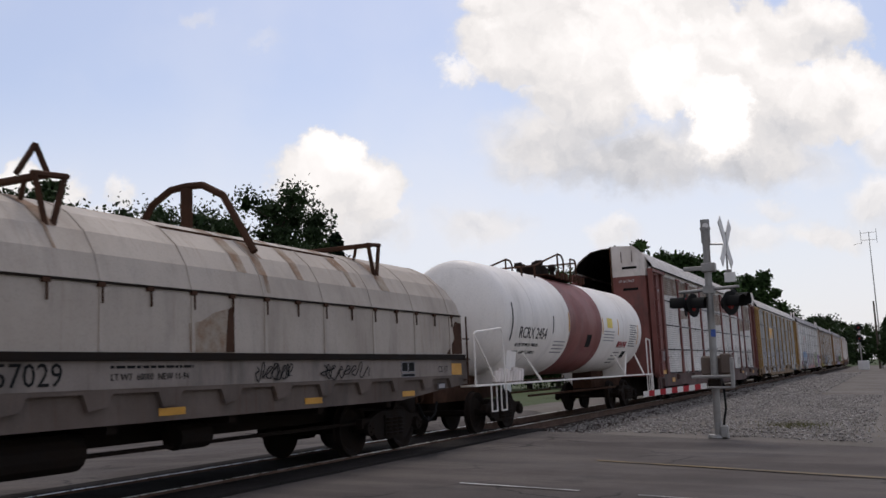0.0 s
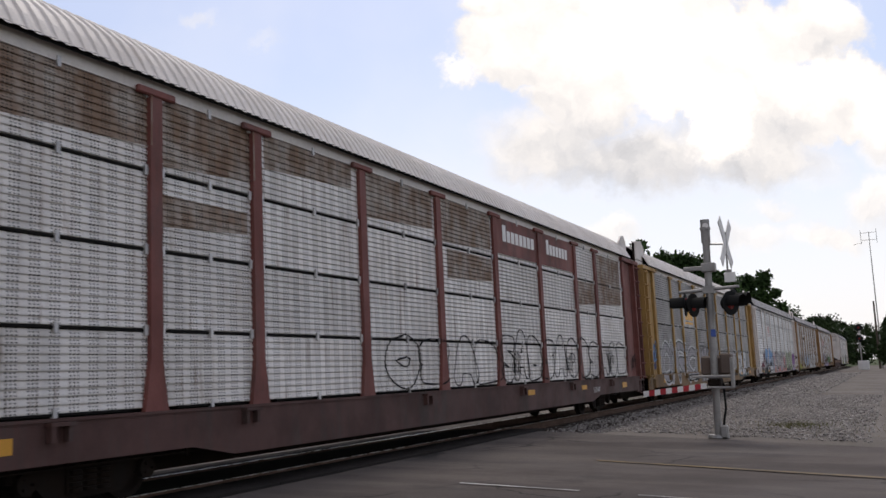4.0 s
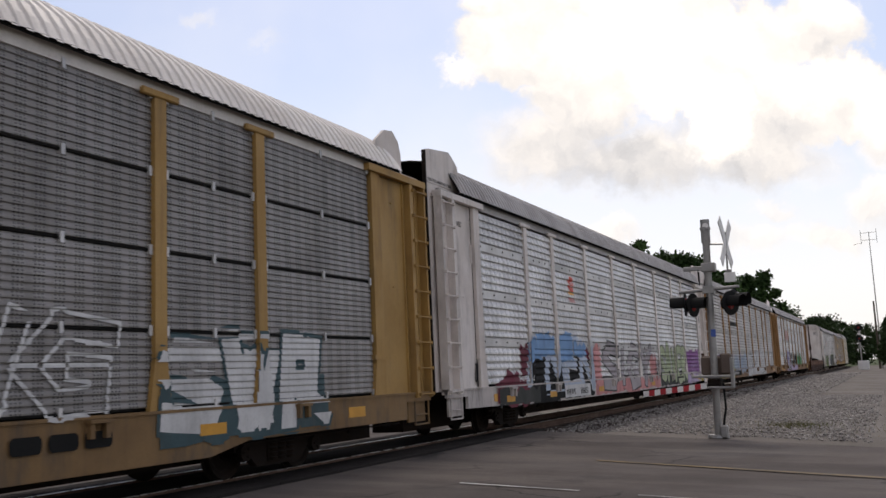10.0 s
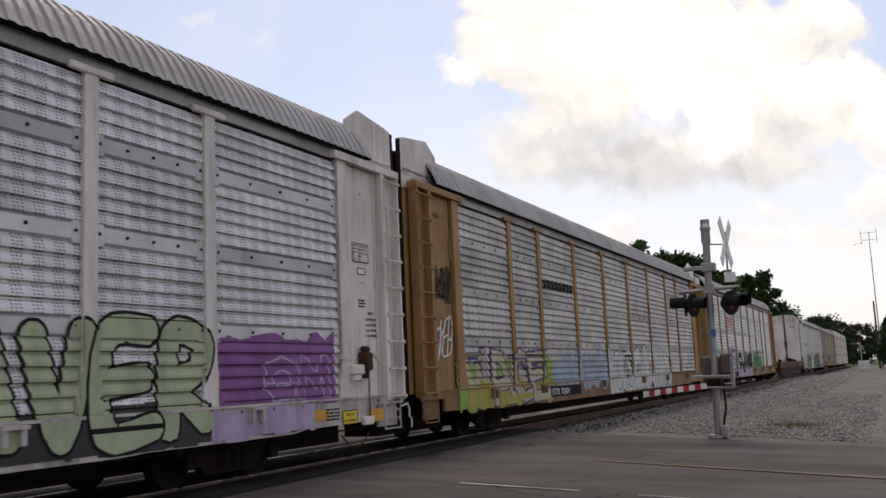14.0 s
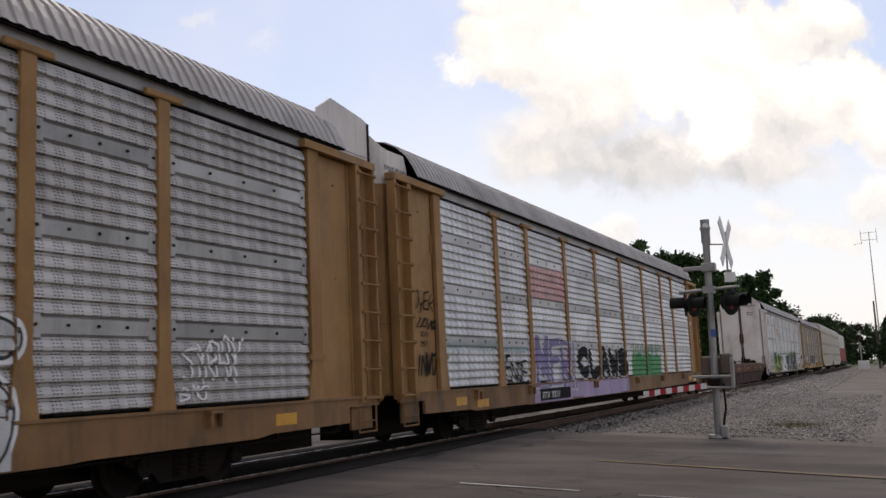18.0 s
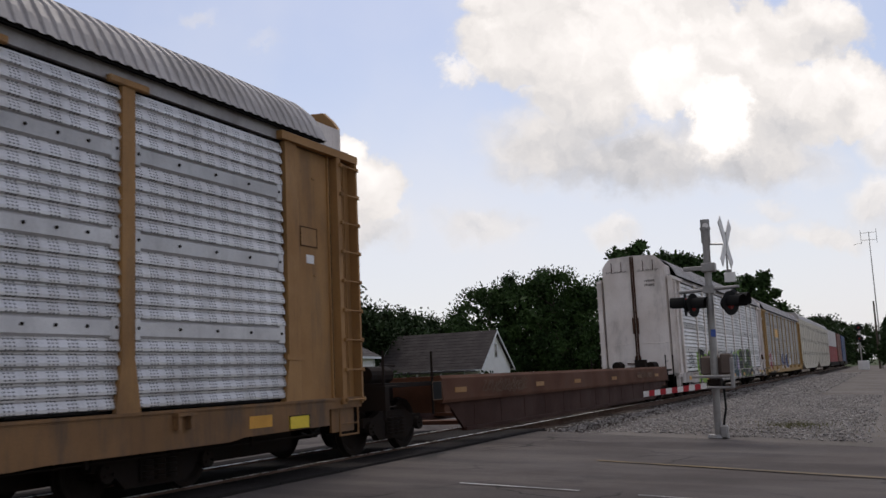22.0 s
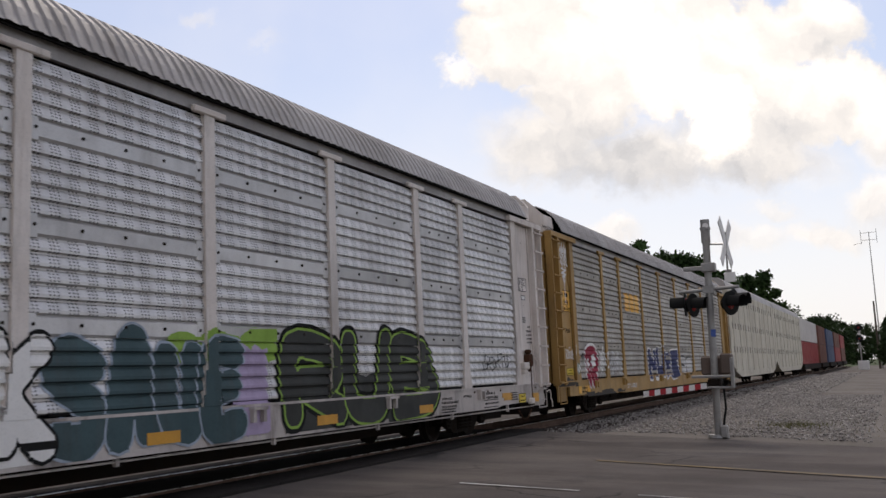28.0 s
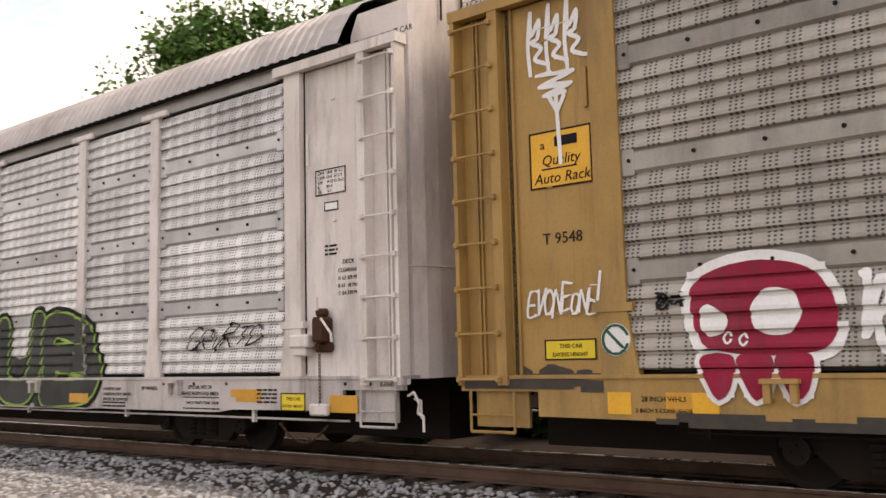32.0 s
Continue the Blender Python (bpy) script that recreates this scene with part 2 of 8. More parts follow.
def raw(name, verts, faces, material, parent=None, smooth=False):
    me = bpy.data.meshes.new(name)
    me.from_pydata(verts, [], faces)
    for mt in (material if isinstance(material, (list, tuple)) else [material]):
        me.materials.append(mt)
    if smooth:
        for f in me.polygons:
            f.use_smooth = True
    ob = new(name, me)
    if parent is not None:
        ob.parent = parent
    return ob


def thing(name, label, category, group="", at=(0, 0, 0), turn=0.0, kind=""):
    ob = new(name)
    ob.empty_display_size = 0.3
    ob.matrix_basis = pose(*at, 0, 0, turn)
    return tagged(ob, label, category, group, kind)


def box(bm, x0, x1, y0, y1, z0, z1, bevel=0.0):
    r = bmesh.ops.create_cube(bm, size=1.0)
    vs = r["verts"]
    for v in vs:
        v.co = Vector(((x0 + x1) / 2 + v.co.x * (x1 - x0), (y0 + y1) / 2 + v.co.y * (y1 - y0), (z0 + z1) / 2 + v.co.z * (z1 - z0)))
    if bevel:
        es = list({e for v in vs for e in v.link_edges})
        bmesh.ops.bevel(bm, geom=es, offset=bevel, segments=1, affect="EDGES")
    return bm


def boxes(*dims, bevel=0.0):
    bm = bmesh.new()
    for d in dims:
        box(bm, *d, bevel=bevel)
    return bm


def tube(bm, a, b, r, seg=8):
    a, b = Vector(a), Vector(b)
    d = b - a
    m = Matrix.Translation((a + b) / 2) @ d.to_track_quat("Z", "Y").to_matrix().to_4x4()
    bmesh.ops.create_cone(bm, cap_ends=True, segments=seg, radius1=r, radius2=r, depth=d.length, matrix=m)
    return bm


def cone(bm, a, b, r0, r1, seg=12):
    a, b = Vector(a), Vector(b)
    d = b - a
    m = Matrix.Translation((a + b) / 2) @ d.to_track_quat("Z", "Y").to_matrix().to_4x4()
    bmesh.ops.create_cone(bm, cap_ends=True, segments=seg, radius1=r0, radius2=r1, depth=d.length, matrix=m)
    return bm


def pipe(bm, points, r, seg=6):
    for a, b in zip(points, points[1:]):
        tube(bm, a, b, r, seg)
    return bm


def prism(bm, outline, y0, y1, axis="y"):
    """A closed outline drawn across an axis and pulled along it."""
    def at(p, k):
        return (p[0], k, p[1]) if axis == "y" else (k, p[0], p[1]) if axis == "x" else (p[0], p[1], k)
    a = [bm.verts.new(at(p, y0)) for p in outline]
    b = [bm.verts.new(at(p, y1)) for p in outline]
    bm.faces.new(a)
    bm.faces.new(b[::-1])
    for i in range(len(outline)):
        j = (i + 1) % len(outline)
        bm.faces.new((a[j], a[i], b[i], b[j]))
    return bm


# ---------------------------------------------------------------- ground, road and track
def smooth01(t):
    t = min(1.0, max(0.0, t))
    return t * t * (3 - 2 * t)


BEND = 190.0


def bend(y):
    """How far the track swings to the side, y metres down the line."""
    return -(y - BEND) ** 2 / 900.0 if y > BEND else 0.0


def road_span(x):
    """The near and the far edge of the road, where it passes x."""
    return 6.0 - 0.17 * (x + 9), 21.2 - 0.30 * (x + 9)


def land(x, y):
    """Height of the ground without the raised track bed."""
    d = x - XR - bend(y)
    z = -0.06 - 0.035 * max(0.0, d - 1.6) if d > 0 else -0.06 - 0.03 * max(0.0, -d - 1.6)
    return max(z, -0.55)


def on_road(x, y):
    a, b = road_span(x)
    return smooth01((y - a + 0.8) / 0.8) * smooth01((b + 0.8 - y) / 0.8)


def ground_z(x, y):
    d = abs(x - XR - bend(y))
    k = on_road(x, y)
    bed = -0.20 - 0.28 * smooth01((d - 1.45) / 1.5)
    off = min(land(x, y), -0.20) if d < 3.0 else land(x, y)
    off = bed if d < 1.45 else bed + (off - bed) * smooth01((d - 1.45) / 2.2)
    return off * (1 - k) + (land(x, y) - 0.03) * k
def make_ground():
    def steps(*spans):
        out = []
        for a, b, s in spans:
            k = max(1, round((b - a) / s))
            out += [a + (b - a) * i / k for i in range(k)]
        return out + [spans[-1][1]]
    xs = steps((-2500, -300, 550), (-300, -60, 30), (-60, -18, 3), (-18, 4, 0.35), (4, 40, 4), (40, 300, 40), (300, 2500, 550))
    ys = steps((-2500, -300, 550), (-300, -40, 26), (-40, -1, 1.3), (-1, 26, 0.5), (26, 70, 2.0), (70, 320, 10), (320, 2500, 400))
    rnd = random.Random(4)
    verts = [(x, y, ground_z(x, y) + (rnd.uniform(-0.02, 0.02) if -18 < x < 4 and on_road(x, y) < 0.1 else 0)) for y in ys for x in xs]
    w = len(xs)
    faces = [(j * w + i, j * w + i + 1, (j + 1) * w + i + 1, (j + 1) * w + i) for j in range(len(ys) - 1) for i in range(w - 1)]
    ob = raw("ground", verts, faces, [M["gravel"], M["grass"], M["dirty_shaded_bed"], M["asphalt"]], smooth=True)
    for f in ob.data.polygons:
        c = f.center
        d = c.x - XR - bend(c.y)
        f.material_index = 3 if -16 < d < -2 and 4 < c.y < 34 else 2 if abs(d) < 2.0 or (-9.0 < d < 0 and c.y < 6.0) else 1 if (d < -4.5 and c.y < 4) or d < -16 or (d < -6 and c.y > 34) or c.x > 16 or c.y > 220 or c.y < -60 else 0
    tagged(ob, "gravel and grass ground beside the railway", "ground", kind="structure")


def make_road():
    xs = [-60 + i * 1.0 for i in range(48)] + [-12 + 0.25 * i for i in range(4 * 40 + 1)]
    xs = [x for x in xs if abs(x - XR) > 1.62 or abs(x - XR) < 0.0]
    ob_parts = []
    for side in (-1, 1):
        verts, faces = [], []
        cols = [x for x in xs if (x - XR) * side > 0]
        rows = 24
        for x in cols:
            a, b = road_span(x)
            for k in range(rows + 1):
                y = a + (b - a) * k / rows
                edge = 0.12 * noise.noise((x * 0.9, y * 0.3, 2.0)) if k in (0, rows) else 0
                verts.append((x, y + edge, land(x, y) + 0.012 * noise.noise((x * 0.35, y * 0.35, 0.0))))
        for i in range(len(cols) - 1):
            for k in range(rows):
                p = i * (rows + 1) + k
                faces.append((p, p + rows + 1, p + rows + 2, p + 1))
        ob_parts.append((verts, faces))
    for verts, faces in ob_parts:
        ob = raw("road", verts, faces, M["asphalt"], smooth=True)
        tagged(ob, "worn grey asphalt road at the level crossing", "road", kind="structure")
    # asphalt between and beside the rails, coloured darker for shade under the train
    for x0, x1 in ((-1.66, -0.82), (-0.66, 0.66), (0.82, 1.66)):
        bm = bmesh.new()
        a, b = road_span(XR)
        for k in range(10):
            ya, yb = a + (b - a) * k / 10, a + (b - a) * (k + 1) / 10 - 0.02
            box(bm, XR + x0, XR + x1, ya, yb, -0.20, -0.035 if abs(x0) > 1.5 or x1 > 1.5 else -0.03)
        tagged(link("road", bm, M["shaded_crossing"]), "asphalt crossing strip beside the rails, darkened for the train's shade", "road", kind="structure")

    def stripe(name, pts, width, material, label):
        verts, faces = [], []
        for i, (x, y) in enumerate(pts):
            verts += [(x, y - width / 2, land(x, y) + 0.014), (x, y + width / 2, land(x, y) + 0.014)]
        for i in range(len(pts) - 1):
            faces.append((2 * i, 2 * i + 2, 2 * i + 3, 2 * i + 1))
        tagged(raw(name, verts, faces, material), label, "road marking", kind="structure")

    def run(x0, y0, x1, y1, k=12):
        return [(x0 + (x1 - x0) * i / k, y0 + (y1 - y0) * i / k) for i in range(k + 1)]
    stripe("road_marking", run(-5.3, 11.45, -3.6, 11.25), 0.06, M["line_white"], "faded white edge line on asphalt")
    stripe("road_marking", run(-2.85, 11.12, 8.0, 9.9), 0.06, M["line_white"], "faded white edge line on asphalt")
    stripe("road_marking", run(-4.4, 14.75, 9.0, 11.6, 20), 0.12, M["line_yellow"], "worn yellow centre line on asphalt")


def make_track():
    # rails: foot, web and polished head
    prof = [(-0.07, -0.17), (0.07, -0.17), (0.07, -0.155), (0.012, -0.135), (0.010, -0.045), (0.036, -0.035), (0.036, -0.003), (-0.036, -0.003), (-0.036, -0.035), (-0.010, -0.045), (-0.012, -0.135), (-0.07, -0.155)]
    ys = [-320, -160, -80, -40, 0, 40, 80, 120, 160] + [190 + 6 * i for i in range(30)]
    for side in (-0.753, 0.753):
        verts, faces, tops, tf = [], [], [], []
        n = len(prof)
        for y in ys:
            for px, pz in prof:
                verts.append((XR + side + bend(y) + px, y, pz))
            tops += [(XR + side + bend(y) - 0.03, y, 0.001), (XR + side + bend(y) + 0.03, y, 0.001), (XR + side + bend(y) + 0.03, y, -0.004), (XR + side + bend(y) - 0.03, y, -0.004)]
        for i in range(len(ys) - 1):
            for k in range(n):
                a, b = i * n + k, i * n + (k + 1) % n
                faces.append((a, b, b + n, a + n))
            for k in range(4):
                a, b = i * 4 + k, i * 4 + (k + 1) % 4
                tf.append((a, b, b + 4, a + 4))
        rail = raw("rail", verts, faces, M["rail_side"])
        tagged(rail, "rusty steel rail with a polished head on wooden ties", "rail", "rails of the track", kind="structure")
        raw("rail_head", tops, tf, M["rail_top"], rail)
    bm = box(bmesh.new(), -1.3, 1.3, -0.115, 0.115, -0.32, -0.165, bevel=0.012)
    first = link("railroad_tie", bm, M["tie"])
    tagged(first, "dark weathered wooden railway tie in ballast", "railroad tie", "ties of the track", kind="structure")
    a, b = road_span(XR)
    rnd = random.Random(9)
    first.matrix_basis = pose(XR, -26.0, 0)
    y = -26.0 + 0.53
    rest = []
    while y < 230:
        if y < a - 0.1 or y > b + 0.1:
            if y < a or y < 45:
                o = new("railroad_tie", first.data)
                o.matrix_basis = pose(XR + rnd.uniform(-0.05, 0.05), y, rnd.uniform(-0.012, 0.008), 0, 0, rnd.uniform(-1.2, 1.2))
                tagged(o, first["label"], first["category"], first["group"], "structure")
            else:
                rest.append(y)
        y += 0.53 + rnd.uniform(-0.02, 0.02)
    bm = bmesh.new()
    for y in rest:
        box(bm, XR + bend(y) - 1.3, XR + bend(y) + 1.3, y - 0.115, y + 0.115, -0.32, -0.165)
    tagged(link("far_ties", bm, M["tie"]), "dark wooden railway ties far down the line", "railroad tie", kind="stuff")


def scatter(name, label, spots, size, material, seed, flat=0.75):
    """Many broken stones in one mesh."""
    rng = np.random.default_rng(seed)
    bm = bmesh.new()
    bmesh.ops.create_icosphere(bm, subdivisions=1, radius=1.0)
    bm.verts.ensure_lookup_table()
    bv = np.array([v.co[:] for v in bm.verts])
    bf = np.array([[v.index for v in f.verts] for f in bm.faces])
    bm.free()
    n = len(spots)
    jig = rng.uniform(0.6, 1.25, (n, len(bv), 1))
    sc = rng.uniform(size[0], size[1], (n, 1, 1)) * rng.uniform(0.7, 1.2, (n, 1, 3)) * np.array([1, 1, flat])
    ang = rng.uniform(0, 6.283, n)
    ca, sa = np.cos(ang)[:, None], np.sin(ang)[:, None]
    v = bv[None] * jig * sc
    x, y = v[:, :, 0] * ca - v[:, :, 1] * sa, v[:, :, 0] * sa + v[:, :, 1] * ca
    v = np.stack([x, y, v[:, :, 2]], 2) + np.array(spots)[:, None, :]
    f = bf[None] + (np.arange(n) * len(bv))[:, None, None]
    ob = raw(name, v.reshape(-1, 3).tolist(), f.reshape(-1, 3).tolist(), material)
    return tagged(ob, label, "gravel", kind="stuff")


def make_ballast():
    m = surface("ballast_stone", (0.30, 0.275, 0.255), (0.18, 0.165, 0.152), 0.9, scale=6.0, fine=40, amount=0.8, bump=0.4, spec=0.25)
    n = Nodes(m.node_tree)
    b = m.node_tree.nodes["Principled BSDF"]
    hsv = n.add("ShaderNodeHueSaturation")
    island = n.add("ShaderNodeNewGeometry").outputs["Random Per Island"]
    n.put(hsv.inputs["Color"], b.inputs["Base Color"].links[0].from_socket)
    n.put(hsv.inputs["Value"], n.math("MULTIPLY_ADD", island, 0.6, 0.72))
    n.put(b.inputs["Base Color"], hsv.outputs[0])
    M["ballast_stone"] = m
    near = m.copy()
    near.name = "pale_ballast"
    tint = near.node_tree.nodes.new("ShaderNodeHueSaturation")
    b = near.node_tree.nodes["Principled BSDF"]
    near.node_tree.links.new(b.inputs["Base Color"].links[0].from_socket, tint.inputs["Color"])
    tint.inputs["Saturation"].default_value, tint.inputs["Value"].default_value = 0.25, 1.2
    near.node_tree.links.new(tint.outputs[0], b.inputs["Base Color"])
    rnd = random.Random(3)

    def fill(count, x0, x1, y0, y1, keep=None, lift=0.0):
        out = []
        while len(out) < count:
            x, y = rnd.uniform(x0, x1), rnd.uniform(y0, y1)
            if on_road(x, y) > 0.02 or (keep and not keep(x, y)):
                continue
            out.append((x, y, ground_z(x, y) + 0.012 + lift))
        return out
    clear = lambda x, y: abs(abs(x - XR) - 0.753) > 0.1
    scatter("ballast", "broken grey ballast stones beside the ties", fill(13000, XR + 1.1, -4.6, -24, 4), (0.018, 0.045), near, 1)
    scatter("ballast", "dirty ballast stones between the rails, coloured darker for shade", fill(5000, XR - 2.6, XR + 1.1, -14, 5, clear), (0.018, 0.042), M["dirty_shaded_bed"], 2)
    scatter("ballast", "broken grey ballast stones beside the track", fill(12000, -8.2, -0.5, 18.0, 44), (0.018, 0.045), m, 5)
    scatter("ballast", "scattered grey stones on the gravel beside the road", fill(3500, -0.5, 9.0, 17.5, 60), (0.012, 0.032), m, 15)
    scatter("ballast", "broken grey ballast stones along the track", fill(5000, -8.2, -3.0, 44, 110), (0.03, 0.09), m, 6)


make_ground()
make_road()
make_track()
make_ballast()

# ---------------------------------------------------------------- paints of the train
M["brown"] = surface("brown", (0.20, 0.066, 0.054), (0.12, 0.042, 0.036), 0.7, scale=1.2, streak=0.35, streak_colour=(0.05, 0.03, 0.025), grime=0.5)
M["yellow"] = surface("yellow", (0.40, 0.235, 0.07), (0.29, 0.165, 0.055), 0.65, scale=1.0, streak=0.35, streak_colour=(0.16, 0.08, 0.03), grime=0.35)
M["tan"] = surface("tan", (0.36, 0.19, 0.065), (0.24, 0.12, 0.048), 0.7, scale=1.1, streak=0.4, streak_colour=(0.15, 0.07, 0.03), grime=0.35)
M["white_car"] = surface("white_car", (0.74, 0.675, 0.635), (0.53, 0.45, 0.395), 0.65, scale=0.7, streak=0.4, streak_colour=(0.26, 0.17, 0.12), grime=0.32)
# sill paints: grime, and frame colours darkened for the dim light down there
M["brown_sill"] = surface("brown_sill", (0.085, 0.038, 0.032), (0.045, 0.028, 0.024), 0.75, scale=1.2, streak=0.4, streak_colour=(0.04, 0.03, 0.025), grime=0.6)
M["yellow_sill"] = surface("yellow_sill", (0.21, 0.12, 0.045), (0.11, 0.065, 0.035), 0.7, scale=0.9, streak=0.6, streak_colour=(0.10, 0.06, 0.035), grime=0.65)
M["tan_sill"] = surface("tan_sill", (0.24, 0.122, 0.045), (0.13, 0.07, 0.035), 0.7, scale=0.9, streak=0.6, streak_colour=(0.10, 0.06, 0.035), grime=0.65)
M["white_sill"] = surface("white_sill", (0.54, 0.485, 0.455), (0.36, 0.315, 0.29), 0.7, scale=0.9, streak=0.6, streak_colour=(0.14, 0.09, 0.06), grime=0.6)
M["cream"] = surface("cream", (0.60, 0.55, 0.45), (0.45, 0.40, 0.32), 0.7, scale=0.8, streak=0.2, grime=0.25)
M["tank_white"] = surface("tank_white", (0.88, 0.83, 0.78), (0.78, 0.72, 0.665), 0.55, scale=0.7, streak=0.2, bump=0.03, streak_colour=(0.25, 0.17, 0.12), grime=0.12)
M["tank_red"] = surface("tank_red", (0.24, 0.075, 0.065), (0.16, 0.05, 0.045), 0.6, scale=1.0, bump=0.03, grime=0.3)
M["coil_grey"] = surface("coil_grey", (0.47, 0.405, 0.345), (0.36, 0.30, 0.25), 0.7, scale=0.8, streak=0.3, streak_colour=(0.20, 0.10, 0.05), grime=0.2, bump=0.05)
M["coil_sill"] = surface("coil_sill", (0.145, 0.108, 0.088), (0.07, 0.05, 0.04), 0.75, scale=0.9, streak=0.6, streak_colour=(0.10, 0.05, 0.03), grime=0.5)
M["well_brown"] = surface("well_brown", (0.100, 0.036, 0.015), (0.058, 0.022, 0.010), 0.92, scale=0.7, streak=0.4, streak_colour=(0.05, 0.03, 0.02), grime=0.15)
M["panel_zinc"] = surface("panel_zinc", (0.64, 0.62, 0.61), (0.50, 0.48, 0.47), 0.46, metal=0.5, scale=0.9, streak=0.4, streak_colour=(0.30, 0.23, 0.19), dots=True, vary=0.22, grime=0.25, bump=0.06)
M["panel_band"] = surface("panel_band", (0.52, 0.505, 0.50), (0.40, 0.385, 0.38), 0.5, metal=0.4, scale=1.5, vary=0.5, grime=0.2, bump=0.05)
M["band_worn"] = surface("band_worn", (0.40, 0.38, 0.36), (0.31, 0.295, 0.28), 0.5, metal=0.5, scale=1.5, vary=0.4, grime=0.3, bump=0.05)
M["band_olive"] = surface("band_olive", (0.33, 0.30, 0.265), (0.25, 0.225, 0.20), 0.55, metal=0.3, scale=1.5, vary=0.35, grime=0.3, bump=0.05)
M["panel_dark"] = surface("panel_dark", (0.27, 0.25, 0.235), (0.20, 0.185, 0.172), 0.52, metal=0.35, scale=0.8, streak=0.35, streak_colour=(0.13, 0.10, 0.08), dots=True, vary=0.2, grime=0.35, bump=0.06)
M["panel_worn"] = surface("panel_worn", (0.50, 0.465, 0.435), (0.38, 0.35, 0.325), 0.52, metal=0.35, scale=0.9, streak=0.35, streak_colour=(0.22, 0.16, 0.11), dots=True, vary=0.25, grime=0.3, bump=0.06)
M["panel_rusty"] = surface("panel_rusty", (0.72, 0.685, 0.65), (0.56, 0.52, 0.48), 0.6, metal=0.15, scale=0.8, streak=0.9, streak_colour=(0.20, 0.12, 0.07), dots=True, vary=0.2, grime=0.2, bump=0.06)
M["panel_olive"] = surface("panel_olive", (0.38, 0.345, 0.30), (0.29, 0.26, 0.225), 0.55, metal=0.25, scale=0.9, streak=0.25, dots=True, vary=0.15, grime=0.25, bump=0.06)
M["roof_zinc"] = surface("roof_zinc", (0.37, 0.345, 0.335), (0.26, 0.245, 0.24), 0.6, metal=0.25, scale=0.9, streak=0.3, streak_colour=(0.2, 0.13, 0.09), grime=0.25, bump=0.05)
M["roof_white"] = surface("roof_white", (0.70, 0.65, 0.61), (0.55, 0.50, 0.46), 0.6, scale=0.9, streak=0.2, streak_colour=(0.3, 0.2, 0.14), grime=0.12, bump=0.05)
M["dark_steel"] = surface("dark_steel", (0.017, 0.013, 0.011), (0.028, 0.018, 0.013), 0.85, scale=3, bump=0.2, spec=0.1)
M["rust_steel"] = surface("rust_steel", (0.075, 0.036, 0.022), (0.03, 0.02, 0.015), 0.88, scale=3, bump=0.3, spec=0.12)
# near-black: shade inside the racks and in their slots, put into the colour
M["shade_black"] = surface("shade_black", (0.015, 0.014, 0.013), (0.01, 0.01, 0.01), 0.95, scale=2, spec=0.05)
M["white_paint"] = surface("white_paint", (0.78, 0.76, 0.74), (0.64, 0.62, 0.60), 0.6, scale=2, bump=0.03)
M["black_paint"] = surface("black_paint", (0.012, 0.012, 0.012), (0.02, 0.02, 0.019), 0.8, scale=2, bump=0.03, spec=0.12)
M["amber"] = surface("amber", (0.62, 0.30, 0.03), (0.45, 0.22, 0.04), 0.5, scale=3, bump=0.02)
M["sign_yellow"] = surface("sign_yellow", (0.75, 0.55, 0.03), (0.62, 0.44, 0.03), 0.5, scale=3, bump=0.02)
M["sign_orange"] = surface("sign_orange", (0.78, 0.40, 0.03), (0.65, 0.33, 0.03), 0.5, scale=3, bump=0.02)


def paint(name, r, g, b):
    M[name] = surface(name, (r, g, b), tuple(c * 0.7 for c in (r, g, b)), 0.75, scale=1.6, fine=30, bump=0.03, spec=0.2, streak=0.25, streak_colour=(0.12, 0.10, 0.09), grime=0.3)


for k, c in dict(teal=(0.06, 0.10, 0.11), lime=(0.27, 0.43, 0.08), lilac=(0.45, 0.36, 0.52), sky_blue=(0.20, 0.35, 0.58), crimson=(0.33, 0.02, 0.05), pink=(0.62, 0.28, 0.27), green=(0.08, 0.28, 0.11),
                 purple=(0.26, 0.10, 0.28), pale_green=(0.42, 0.47, 0.30), navy=(0.04, 0.05, 0.14), mustard=(0.42, 0.36, 0.08), chalk=(0.62, 0.61, 0.60), ghost=(0.38, 0.36, 0.37)).items():
    paint(k, *c)


# ---------------------------------------------------------------- train parts
def make_wheel_mesh(r):
    bm = bmesh.new()
    prof = [(0.0, 0.02), (0.09, 0.03), (0.10, 0.0), (r - 0.12, -0.02), (r - 0.06, 0.03), (r, 0.035), (r + 0.004, -0.06), (r + 0.03, -0.065), (r + 0.03, -0.095), (0.0, -0.09)]
    seg, rings = 28, []
    for q, h in prof:
        rings.append([bm.verts.new((h, q * math.cos(6.2832 * i / seg), q * math.sin(6.2832 * i / seg))) for i in range(seg)] if q else [bm.verts.new((h, 0, 0))])
    for a, b in zip(rings, rings[1:]):
        for i in range(seg):
            j = (i + 1) % seg
            if len(a) == 1:
                bm.faces.new((a[0], b[i], b[j]))
            elif len(b) == 1:
                bm.faces.new((a[i], b[0], a[j]))
            else:
                bm.faces.new((a[i], b[i], b[j], a[j]))
    bmesh.ops.recalc_face_normals(bm, faces=bm.faces)
    me = bpy.data.meshes.new("wheel")
    bm.to_mesh(me)
    bm.free()
    me.materials.append(M["dark_steel"])
    return me


WHEELS, SPIN = {}, []


